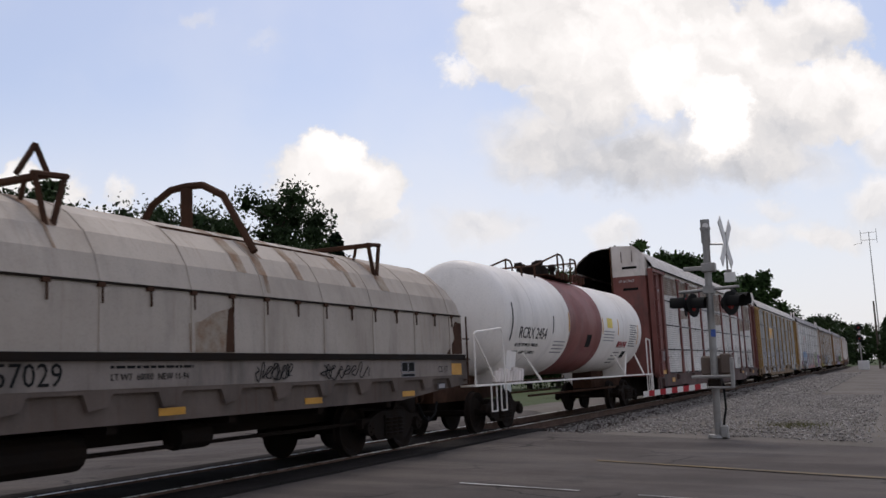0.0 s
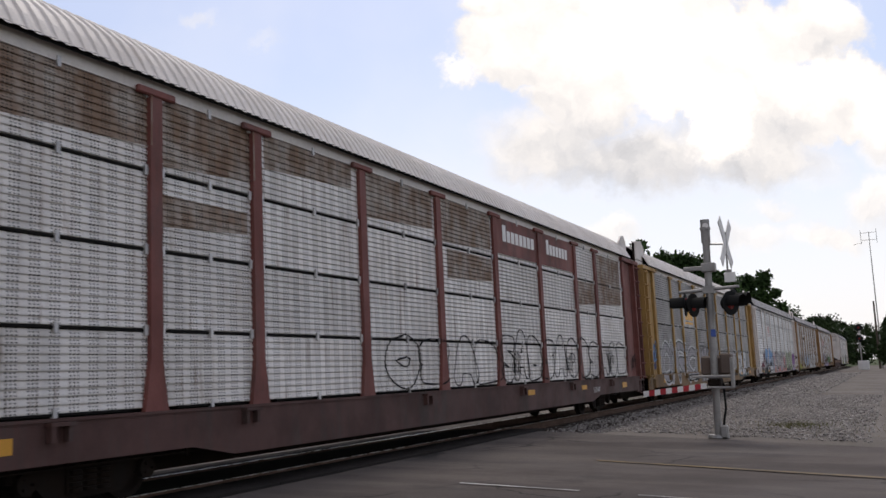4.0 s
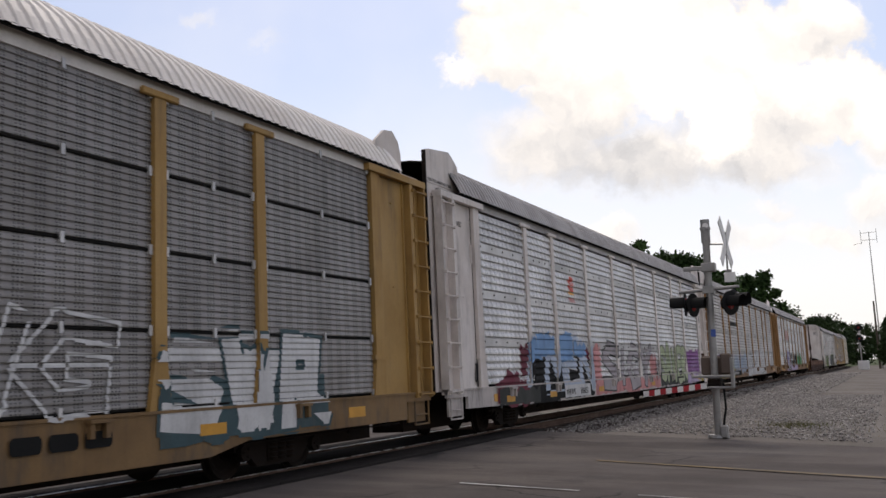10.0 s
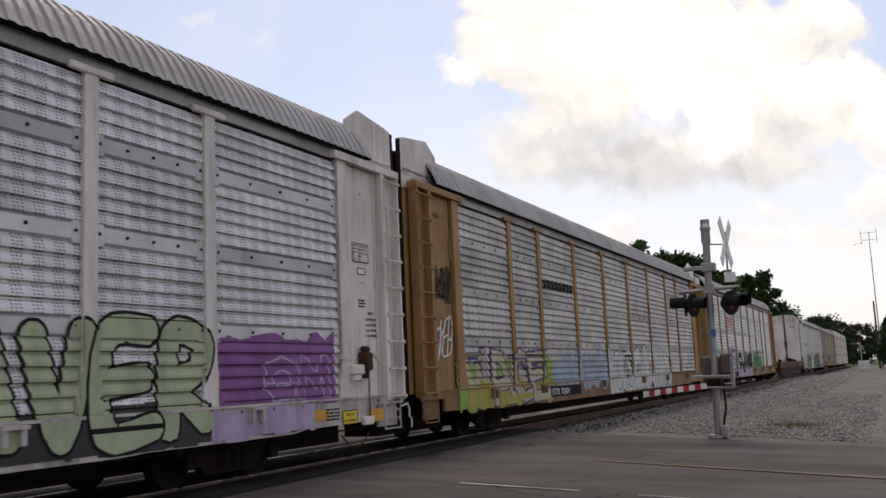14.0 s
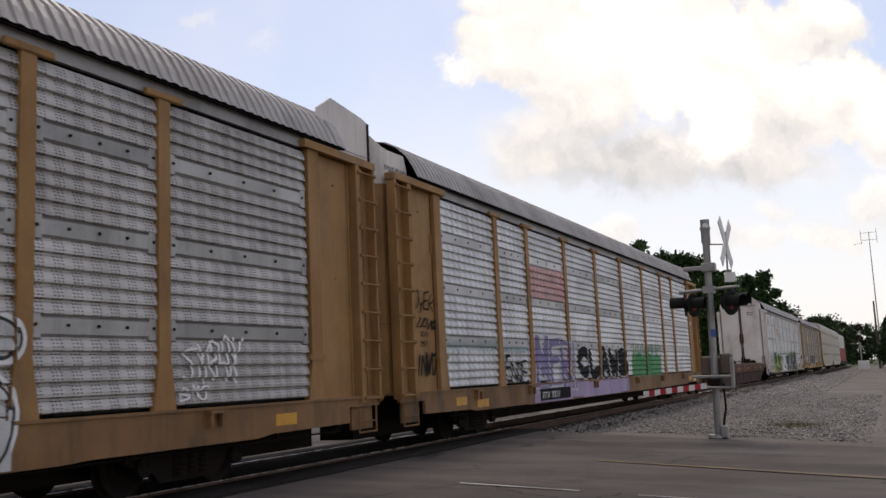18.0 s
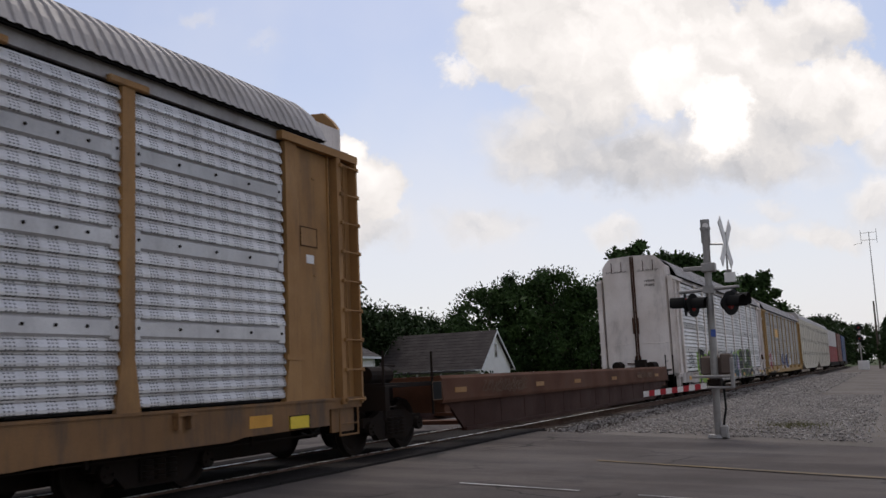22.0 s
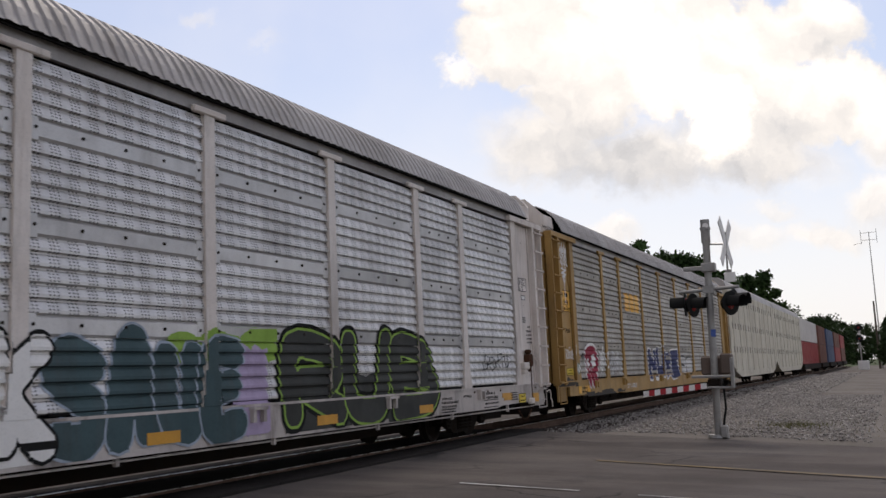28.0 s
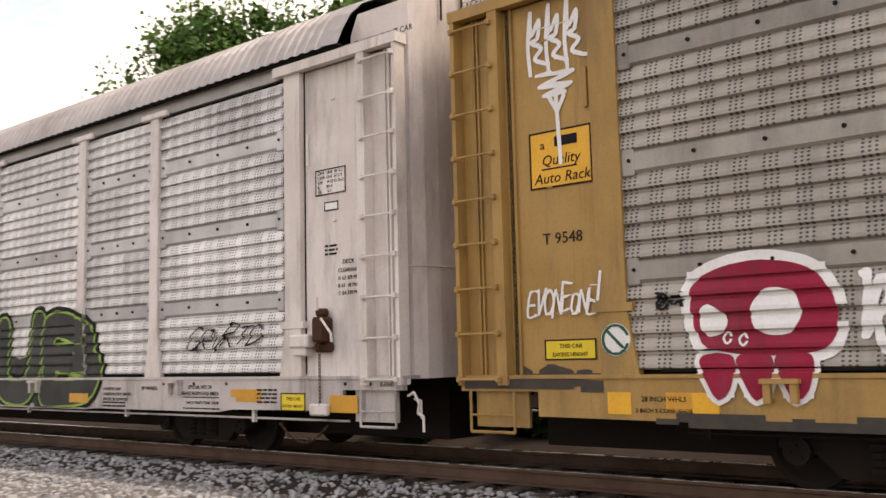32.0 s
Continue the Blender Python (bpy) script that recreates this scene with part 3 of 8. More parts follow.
def make_wheelset(r):
    """Two wheels pressed on one axle, with bolted caps at its ends."""
    wheel = make_wheel_mesh(r)
    bm = bmesh.new()
    for s in (1, -1):
        have = len(bm.verts)
        bm.from_mesh(wheel)
        bm.verts.ensure_lookup_table()
        bmesh.ops.transform(bm, matrix=pose(s * 0.753, 0, 0, 0, 0, 0 if s > 0 else 180), verts=bm.verts[have:])
        tube(bm, (s * 1.05, 0, 0), (s * 1.14, 0, 0), 0.12, 12)
        for k in range(3):
            y, z = 0.06 * math.cos(2.094 * k), 0.06 * math.sin(2.094 * k)
            tube(bm, (s * 1.14, y, z), (s * 1.165, y, z), 0.022, 6)
    tube(bm, (-1.08, 0, 0), (1.08, 0, 0), 0.075, 10)
    bmesh.ops.recalc_face_normals(bm, faces=bm.faces)
    me = bpy.data.meshes.new("wheelset")
    bm.to_mesh(me)
    bm.free()
    me.materials.append(M["dark_steel"])
    return me


def truck(car, y, r=0.36, base=1.72, spin=True):
    """A four-wheeled truck with cast side frames, springs and axle caps."""
    if r not in WHEELS:
        WHEELS[r] = make_wheelset(r)
    t = new("truck")
    t.parent, t.location = car, (0, y, 0)
    t["label"] = "black cast-steel freight truck"
    for s in (-1, 1):
        bm = bmesh.new()
        x0, x1 = s * 1.00 - 0.06, s * 1.00 + 0.06
        h = base / 2
        prism(bm, [(-h - 0.18, r + 0.02), (-h - 0.16, r + 0.17), (-h + 0.15, r + 0.17), (-0.45, r + 0.27), (0.45, r + 0.27), (h - 0.15, r + 0.17), (h + 0.16, r + 0.17), (h + 0.18, r + 0.02), (h - 0.14, r - 0.03), (0.52, r - 0.22), (-0.52, r - 0.22), (-h + 0.14, r - 0.03)], x0, x1, axis="x")
        box(bm, s * 1.07 - 0.02, s * 1.07 + 0.02, -0.30, 0.30, r - 0.17, r + 0.2)
        part("side_frame", bm, M["dark_steel"], t)
    for s in (-1, 1):
        bm = bmesh.new()
        for k in (-0.2, 0.0, 0.2):
            for q in range(5):
                tube(bm, (s * 1.10, k, r - 0.15 + q * 0.065), (s * 1.10, k, r - 0.11 + q * 0.065), 0.075, 10)
        tagged(part("spring", bm, M["dark_steel"], t), kind="stuff")
    box_bm = box(bmesh.new(), -1.0, 1.0, -0.2, 0.2, r - 0.05, r + 0.28, bevel=0.03)
    part("bolster", box_bm, M["dark_steel"], t)
    for k in (-base / 2, base / 2):
        w = new("wheelset", WHEELS[r])
        w.parent = t
        w.matrix_basis = pose(0, k, r)
        SPIN.append((w, k, r, car))
    return t


def coupler(car, y, way):
    bm = boxes((-0.10, 0.10, min(y, y + way * 0.42), max(y, y + way * 0.42), 0.78, 0.98), (-0.17, 0.17, min(y + way * 0.36, y + way * 0.62), max(y + way * 0.36, y + way * 0.62), 0.74, 1.02), bevel=0.03)
    part("coupler", bm, M["rust_steel"], car)
    bm = bmesh.new()
    pts = [(0.35, y, 0.75), (0.38, y + way * 0.18, 0.5), (0.36, y + way * 0.40, 0.38), (0.30, y + way * 0.6, 0.45)]
    pipe(bm, pts, 0.025)
    part("brake_hose", bm, M["black_paint"], car)


def rod(bm, pts, r=0.014, seg=5):
    return pipe(bm, pts, r, seg)


def letters(car, text, y, z, size, material="black_paint", x=1.5, name="lettering", align="LEFT", italic=0.0):
    """Words in the built-in font, on the side that faces the road."""
    cu = bpy.data.curves.new(name, "FONT")
    cu.body, cu.size, cu.align_x, cu.shear, cu.resolution_u, cu.extrude = text, size, align, italic, 2, 0.0015
    tmp = bpy.data.objects.new(name, cu)
    me = bpy.data.meshes.new_from_object(tmp)
    bpy.data.objects.remove(tmp)
    bpy.data.curves.remove(cu)
    me.transform(Matrix(((0, 0, 1, x), (1, 0, 0, y), (0, 1, 0, z), (0, 0, 0, 1))))
    me.materials.clear()
    me.materials.append(M[material])
    ob = new(name, me)
    ob.parent = car
    return ob


def bars(car, y0, y1, z0, z1, rows, material="black_paint", x=1.5, seed=1, name="lettering"):
    """Small print that cannot be read: broken bars."""
    rnd = random.Random(seed)
    bm = bmesh.new()
    h = (z1 - z0) / rows
    for i in range(rows):
        y = y0
        while y < y1:
            w = rnd.uniform(0.4, 1.6) * h * 1.6
            box(bm, x - 0.001, x + 0.002, y, min(y + w, y1), z0 + h * (i + 0.22), z0 + h * (i + 0.72))
            y += w + h * 0.45
    return part(name, bm, M[material], car)


def plate(car, y0, y1, z0, z1, material, x=1.5, name="placard", label="", rim=None):
    bm = box(bmesh.new(), x - 0.004, x + 0.003, y0, y1, z0, z1)
    ob = part(name, bm, M[material], car, label)
    if rim:
        t = 0.012 + 0.01 * (z1 - z0)
        part("rim", boxes((x, x + 0.006, y0, y1, z1 - t, z1), (x, x + 0.006, y0, y1, z0, z0 + t), (x, x + 0.006, y0, y0 + t, z0, z1), (x, x + 0.006, y1 - t, y1, z0, z1)), M[rim], ob)
    return ob


POSTS = [1.95, 4.78, 6.77, 9.67, 12.58, 15.47, 18.40, 21.34, 23.33, 26.40]
RACK = 28.4


def posts_at(shift):
    """Where the posts of a side stand; the corner ones keep their place."""
    return [q if i in (0, len(POSTS) - 1) else q + shift for i, q in enumerate(POSTS)]


RIB = ((0.0, 0.0), (0.10, 1.0), (0.32, 1.0), (0.80, 0.35), (0.88, 0.0), (1.0, 0.0))   # a rib of the side sheets: height, share of depth


def rack_face(old, shift=0.0):
    """The outer face of a rack's side as a function of (y, z), to lay paint on."""
    rows = ROWS_OLD if old else ROWS_NEW
    pitch, depth = (0.083, 0.018) if old else (0.165, 0.046)
    posts = posts_at(shift)[1:-1]

    def face(y, z):
        if z < 1.03:
            return 1.503
        w = 0.10 if z > 1.62 else 0.10 + 0.09 * (1.62 - z) / 0.6
        for q in posts:
            if abs(y - q) < w:
                return 1.508
        for z0, z1 in rows:
            if z0 <= z <= z1:
                n = max(2, round((z1 - z0) / pitch))
                f = ((z - z0) / (z1 - z0) * n) % 1.0
                for (f0, k0), (f1, k1) in zip(RIB, RIB[1:]):
                    if f <= f1:
                        return 1.43 + depth * (k0 + (k1 - k0) * (f - f0) / (f1 - f0))
        return 1.465 if not old else 1.45
    return face


ROWS_OLD = [(1.06, 1.93), (1.97, 2.88), (2.92, 3.83), (3.87, 4.80)]
ROWS_NEW = [(1.06, 1.85), (2.07, 2.87), (3.09, 3.89), (4.11, 4.75)]
FACES = {"old": rack_face(True), "new": rack_face(False), "late": rack_face(False, 0.29), "corner": lambda y, z: 1.422, "coil": lambda y, z: 1.502, "well": lambda y, z: 1.532}


def fold_lines():
    """Heights at which the side sheets fold."""
    out = {1.029, 1.031}
    for rows, pitch in ((ROWS_OLD, 0.083), (ROWS_NEW, 0.165)):
        for z0, z1 in rows:
            n = max(2, round((z1 - z0) / pitch))
            out |= {z0 - 0.001, z1 + 0.001}
            out |= {z0 + (z1 - z0) * (i + f) / n for i in range(n) for f, _ in RIB}
    return sorted(out)


FOLDS = fold_lines()
CUTS = sorted({q + e + d for q in POSTS for e in (0.0, 0.29) for d in (-0.19, -0.145, -0.10, 0.10, 0.145, 0.19)})


def levels(z0, z1, step):
    """Heights from z0 to z1 with all the folds between them, no further apart than step."""
    zs = [z0] + [z for z in FOLDS if z0 + 0.002 < z < z1 - 0.002] + [z1]
    out = []
    for a, b in zip(zs, zs[1:]):
        if b - a > 1e-4:
            k = max(1, math.ceil((b - a) / step))
            out += [a + (b - a) * i / k for i in range(k)]
    return out + [z1]


def spread_rows(rows, face, lift):
    """Strips between rows of (height, list of spans), folded over the face; returns a bmesh."""
    verts, faces = [], []
    for (za, sa), (zb, sb) in zip(rows, rows[1:]):
        if len(sa) != len(sb):
            few, many = (sa, sb) if len(sa) < len(sb) else (sb, sa)
            both = [s for s in many if any(min(s[1], q[1]) - max(s[0], q[0]) > 0 for q in few)]
            sa = sb = both
        for (a0, b0), (a1, b1) in zip(sa, sb):
            ks = [0.0, 1.0]
            if b0 - a0 > 1e-4:
                ks += [(c - a0) / (b0 - a0) for c in CUTS if a0 < c < b0]
            ks.sort()
            for k0, k1 in zip(ks, ks[1:]):
                km = (k0 + k1) / 2
                x0, x1 = face(a0 + (b0 - a0) * km, za + 0.0004) + lift, face(a1 + (b1 - a1) * km, zb - 0.0004) + lift
                n = len(verts)
                verts += [(x0, a0 + (b0 - a0) * k0, za), (x0, a0 + (b0 - a0) * k1, za), (x1, a1 + (b1 - a1) * k1, zb), (x1, a1 + (b1 - a1) * k0, zb)]
                faces.append((n, n + 1, n + 2, n + 3))
    me = bpy.data.meshes.new("paint")
    me.from_pydata(verts, [], faces)
    bm = bmesh.new()
    bm.from_mesh(me)
    bpy.data.meshes.remove(me)
    bmesh.ops.remove_doubles(bm, verts=bm.verts, dist=0.0002)
    return bm


def laid(outlines, face, lift, step=0.03):
    """Closed outlines filled and laid on a ribbed face."""
    bm = bmesh.new()
    for o in outlines:
        rows = []
        for z in levels(min(p[1] for p in o) + 0.001, max(p[1] for p in o) - 0.001, step):
            xs = sorted(ya + (yb - ya) * (z - za) / (zb - za) for (ya, za), (yb, zb) in zip(o, o[1:] + o[:1]) if (za <= z) != (zb <= z))
            rows.append((z, list(zip(xs[::2], xs[1::2]))))
        me = bpy.data.meshes.new("paint")
        one = spread_rows(rows, face, lift)
        one.to_mesh(me)
        one.free()
        bm.from_mesh(me)
        bpy.data.meshes.remove(me)
    return bm


def nearness(lines, ys, zs, square=False):
    """Distance from each (z, y) of a grid to the nearest of the polylines."""
    gy, gz = np.meshgrid(np.array(ys), np.array(zs))
    best = np.full(gy.shape, 9.0)
    for pts in lines:
        for (ya, za), (yb, zb) in zip(pts, pts[1:]):
            dy, dz = yb - ya, zb - za
            long = math.hypot(dy, dz)
            if long < 1e-6:
                continue
            along = ((gy - ya) * dy + (gz - za) * dz) / long
            side = np.abs((gy - ya) * dz - (gz - za) * dy) / long
            past = np.maximum(np.maximum(-along, along - long), 0.0)
            best = np.minimum(best, np.maximum(side, past) if square else np.hypot(side, past))
    return best


def inked(lines, reach, face, lift, step=0.03, square=False, ring=0.0):
    """Paint within reach of polylines (or a ring of that width along its edge), laid on a face."""
    r = reach + ring
    y0, y1 = min(p[0] for l in lines for p in l) - r * 1.1, max(p[0] for l in lines for p in l) + r * 1.1
    z0, z1 = min(p[1] for l in lines for p in l) - r, max(p[1] for l in lines for p in l) + r
    z0 = max(z0, 0.565)
    ys = np.arange(y0, y1, min(0.02, reach * 0.6))
    zs = levels(z0 + 0.0005, z1 - 0.0005, step)
    d = nearness(lines, ys, zs, square)
    g = ring / 2 - np.abs(d - reach) if ring else reach - d
    rows = []
    for z, line in zip(zs, g):
        at = np.nonzero((line[:-1] > 0) != (line[1:] > 0))[0]
        xs = [float(ys[i] + (ys[i + 1] - ys[i]) * line[i] / (line[i] - line[i + 1])) for i in at]
        rows.append((z, list(zip(xs[::2], xs[1::2]))))
    return spread_rows(rows, face, lift)


def strokes(lines, width, face, lift, closed=False):
    """Lines of paint along polylines, laid on a ribbed face."""
    if closed:
        lines = [l + l[:1] for l in lines]
    return inked(lines, width / 2, face, lift, max(0.008, width * 0.4))


def curve(pts, k=5, closed=False):
    """A smooth line through points."""
    n = len(pts)
    out = []
    for i in range(n if closed else n - 1):
        p0, p1, p2, p3 = (pts[(i + d) % n] if closed else pts[min(n - 1, max(0, i + d))] for d in (-1, 0, 1, 2))
        for s in range(k):
            t = s / k
            out.append(tuple(0.5 * (2 * b + (c - a) * t + (2 * a - 5 * b + 4 * c - d) * t * t + (3 * b - a - 3 * c + d) * t ** 3) for a, b, c, d in zip(p0, p1, p2, p3)))
    if not closed:
        out.append(tuple(pts[-1]))
    return out


# the spines of sprayed letters, in a box one wide and one high
SPINE = {}
SPINE["A"] = [[(0, 0), (0.35, 1), (0.65, 1), (1, 0)], [(0.2, 0.38), (0.8, 0.38)]]
SPINE["B"] = [[(0, 0), (0, 1), (0.8, 0.9), (0.8, 0.62), (0.1, 0.52), (1, 0.4), (0.95, 0.05), (0, 0)]]
SPINE["C"] = [[(1, 0.85), (0.6, 1), (0.1, 0.8), (0, 0.35), (0.4, 0), (1, 0.1)]]
SPINE["D"] = [[(0, 0), (0.05, 1), (0.7, 0.9), (1, 0.5), (0.7, 0.05), (0, 0)]]
SPINE["E"] = [[(1, 1), (0, 0.95), (0, 0), (1, 0.03)], [(0, 0.5), (0.8, 0.52)]]
SPINE["F"] = [[(1, 0.95), (0, 1), (0.05, 0)], [(0, 0.5), (0.8, 0.52)]]
SPINE["G"] = [[(1, 0.9), (0.4, 1), (0, 0.5), (0.4, 0), (1, 0.1), (1, 0.45), (0.6, 0.45)]]
SPINE["H"] = [[(0, 0), (0, 1)], [(1, 0), (1, 1)], [(0, 0.5), (1, 0.5)]]
SPINE["I"] = [[(0.45, 0), (0.55, 1)]]
SPINE["K"] = [[(0.1, 0), (0, 1)], [(1, 1), (0.15, 0.5), (1, 0)]]
SPINE["L"] = [[(0, 1), (0.05, 0), (1, 0.1)]]
SPINE["M"] = [[(0, 0), (0.15, 1), (0.5, 0.35), (0.85, 1), (1, 0)]]
SPINE["N"] = [[(0, 0), (0.05, 1), (0.95, 0.05), (1, 1)]]
SPINE["O"] = [[(0.5, 1), (0.08, 0.85), (0, 0.4), (0.3, 0.02), (0.75, 0.03), (1, 0.45), (0.9, 0.85), (0.5, 1)]]
SPINE["P"] = [[(0, 0), (0.05, 1), (0.9, 0.9), (0.85, 0.5), (0.05, 0.45)]]
SPINE["R"] = [[(0, 0), (0.1, 1), (0.85, 0.95), (0.8, 0.55), (0.15, 0.48), (1, 0)]]
SPINE["S"] = [[(1, 0.9), (0.35, 1), (0, 0.75), (0.95, 0.35), (0.7, 0.02), (0, 0.08)]]
SPINE["T"] = [[(0, 0.95), (1, 1)], [(0.5, 0.97), (0.45, 0)]]
SPINE["U"] = [[(0, 1), (0.05, 0.2), (0.4, 0), (0.85, 0.12), (1, 1)]]
SPINE["V"] = [[(0, 1), (0.5, 0), (1, 1)]]
SPINE["W"] = [[(0, 1), (0.25, 0), (0.5, 0.7), (0.75, 0), (1, 1)]]
SPINE["X"] = [[(0, 1), (1, 0)], [(1, 1), (0, 0)]]
SPINE["Y"] = [[(0, 1), (0.5, 0.5), (1, 1)], [(0.5, 0.5), (0.45, 0)]]


def piece(car, text, y0, y1, z0, z1, fill, line, kind="new", seed=1, weight=0.17, rim=0.04, square=False, lean=0.0, glow=None, shade=None, label="spray-painted lettering", wide=()):
    """Sprayed lettering: fat letters with an outline, overlapping one another; with no fill the outline alone."""
    rnd = random.Random(seed)
    share = list(wide) or [1.0] * len(text)
    unit = (y1 - y0) / sum(share)
    y = y0
    for i, c in enumerate(text):
        w = unit * share[i]
        r = weight * min(w, 0.62 * (z1 - z0) * 1.5)
        inset = min(r * 0.85, w * 0.4)
        lo, hi = z0 + r + rnd.uniform(0, 0.05), z1 - r - rnd.uniform(0, 0.14)
        lines = []
        for spine in SPINE[c]:
            pts = []
            for px, pz in spine:
                px, pz = px + rnd.uniform(-0.07, 0.07), pz + rnd.uniform(-0.05, 0.05)
                pts.append((y + inset + px * (w - 2 * inset) + lean * (pz - 0.5) * (hi - lo), lo + pz * (hi - lo)))
            lines.append(pts if square else curve(pts, 4))
        up = 0.008 + 0.0032 * (i % 4)
        if shade:
            part("graffiti", inked([[(a - 0.09, b - 0.07) for a, b in l] for l in lines], r + rim, FACES[kind], 0.0062 + 0.0004 * (i % 3), square=square), M[shade], car, label)
        if glow:
            part("graffiti", inked(lines, r + rim * 2.6, FACES[kind], 0.0072 + 0.0003 * (i % 2), square=square), M[glow], car, label)
        if fill:
            part("graffiti_outline", inked(lines, r + rim, FACES[kind], up, square=square), M[line], car, label)
            part("graffiti", inked(lines, r, FACES[kind], up + 0.0016, square=square), M[fill], car, label)
        else:
            part("graffiti_outline", inked(lines, r, FACES[kind], up, 0.02, square, rim), M[line], car, label)
        y += w


def splash(car, y0, y1, z0, z1, material, kind="new", seed=1, rag=0.12, label="sprayed field of colour", lift=0.006):
    """A ragged field of sprayed colour."""
    rnd = random.Random(seed)
    n = max(6, int((y1 - y0) / 0.25))
    top = [(y0 + (y1 - y0) * i / n, z1 + rnd.uniform(-rag, rag)) for i in range(n + 1)]
    low = [(y1 - (y1 - y0) * i / n, z0 + rnd.uniform(-rag, rag) * 0.4) for i in range(n + 1)]
    return part("graffiti", laid([top + low], FACES[kind], lift + 0.0007 * (seed % 7)), M[material], car, label)


def scrawl(car, y0, y1, z0, z1, material, kind="new", seed=1, width=0.03, turns=6, label="sprayed tag", slant=0.15):
    """A quick unreadable tag: a looping hand with spikes."""
    rnd = random.Random(seed)
    w, h, mid = y1 - y0, z1 - z0, (z0 + z1) / 2
    pts, y = [], y0
    for i in range(turns * 2):
        up = rnd.uniform(0.15, 0.5) * h
        y += w / (turns * 2) * rnd.uniform(0.5, 1.5)
        back = rnd.uniform(0.0, 0.5) * w / turns
        pts += [(y, mid + up), (y + back * 0.6 + slant * up, mid + up * rnd.uniform(0.1, 0.9)), (y - back, mid - up * rnd.uniform(0.2, 1.0)), (y + back * rnd.uniform(0.2, 1.0), mid - rnd.uniform(0.2, 0.5) * h)]
    lines = [curve(pts, 4)]
    return part("graffiti", strokes(lines, width, FACES[kind], 0.023), M[material], car, label)


def tag(car, text, y0, y1, z0, z1, material, kind="new", seed=1, width=0.03, lean=0.25, label="sprayed tag"):
    """A quick tag in thin pointed letters, drawn as one hand."""
    rnd = random.Random(seed)
    w = (y1 - y0) / len(text)
    lines = []
    for i, c in enumerate(text):
        h = (z1 - z0) * rnd.uniform(0.7, 1.05)
        low = z0 + rnd.uniform(-0.08, 0.2) * (z1 - z0)
        for spine in SPINE[c]:
            pts = [(y0 + w * (i + 0.06 + 0.92 * (px + rnd.uniform(-0.1, 0.1))) + lean * (pz - 0.5) * h, low + (pz + rnd.uniform(-0.08, 0.08)) * h) for px, pz in spine]
            lines.append(curve(pts, 3) if rnd.random() < 0.6 else pts)
    return part("graffiti", strokes(lines, width, FACES[kind], 0.028), M[material], car, label)


def corrugated(w, h, pitch, depth):
    """A ribbed sheet w long and h high, with its ribs lying along it."""
    n = max(2, round(h / pitch))
    p = h / n
    prof = []
    for i in range(n):
        z = i * p
        prof += [(0.0, z), (depth, z + 0.10 * p), (depth, z + 0.32 * p), (0.35 * depth, z + 0.80 * p), (0.0, z + 0.88 * p)]
    prof.append((0.0, h))
    verts = [(x, y, z) for x, z in prof for y in (0.0, w)]
    faces = [(2 * i, 2 * i + 1, 2 * i + 3, 2 * i + 2) for i in range(len(prof) - 1)]
    return verts, faces


SHEETS = {}


def sheet(w, h, pitch, depth, material):
    key = (round(w, 3), round(h, 3), pitch, depth, material)
    if key not in SHEETS:
        v, f = corrugated(w, h, pitch, depth)
        me = bpy.data.meshes.new("panel")
        me.from_pydata(v, [], f)
        me.materials.append(M[material])
        SHEETS[key] = me
    return SHEETS[key]


def band_mesh(w, h, material, bolts=True):
    key = ("band", round(w, 3), h, material)
    if key not in SHEETS:
        bm = prism(bmesh.new(), [(-0.02, 0.0), (0.0, 0.0), (0.028, 0.03), (0.028, h - 0.03), (0.0, h), (-0.02, h)], 0.0, w)
        if bolts:
            for y in (0.0, w - 0.13):
                box(bm, -0.01, 0.034, y, y + 0.13, -0.025, h + 0.025, bevel=0.012)
            for k in range(5):
                y = w * (0.03 + 0.94 * k / 4)
                tube(bm, (0.028, y, h * 0.55), (0.046, y, h * 0.55), 0.02, 6)
        bmesh.ops.recalc_face_normals(bm, faces=bm.faces)
        me = bpy.data.meshes.new("band")
        bm.to_mesh(me)
        bm.free()
        me.materials.append(M[material])
        me.materials.append(M["dark_steel"])
        for f in me.polygons:
            if f.center.x > 0.0345 and f.area < 0.004:
                f.material_index = 1
        SHEETS[key] = me
    return SHEETS[key]


ROOF = [(1.57, 4.985), (1.47, 5.19), (1.33, 5.42), (1.12, 5.61), (0.85, 5.75), (0.40, 5.83), (0.0, 5.85)]


ROOF_OLD = [(1.57, 4.965), (1.46, 5.15), (1.31, 5.36), (1.10, 5.54), (0.80, 5.73), (0.40, 5.81), (0.0, 5.83)]


def roof_mesh(car, material, y0, y1, ribs=0.19, arch=ROOF):
    """The arched roof with its cross ribs."""
    prof = [(x, z) for x, z in arch] + [(-x, z) for x, z in arch[-2::-1]]
    verts, faces = [], []
    ys = []
    y = y0
    while y < y1 - ribs:
        ys += [(y, 0.0), (y + ribs * 0.40, 0.0), (y + ribs * 0.50, 0.028), (y + ribs * 0.90, 0.028)]
        y += ribs
    ys.append((y1, 0.0))
    for y, lift in ys:
        for x, z in prof:
            k = lift if z > 5.0 else lift * 0.45
            verts.append((x * (1 + k * 0.5), y, z + k * 0.8))
    n = len(prof)
    for i in range(len(ys) - 1):
        for k in range(n - 1):
            a = i * n + k
            faces.append((a, a + 1, a + n + 1, a + n))
    return raw("roof", verts, faces, M[material], car)


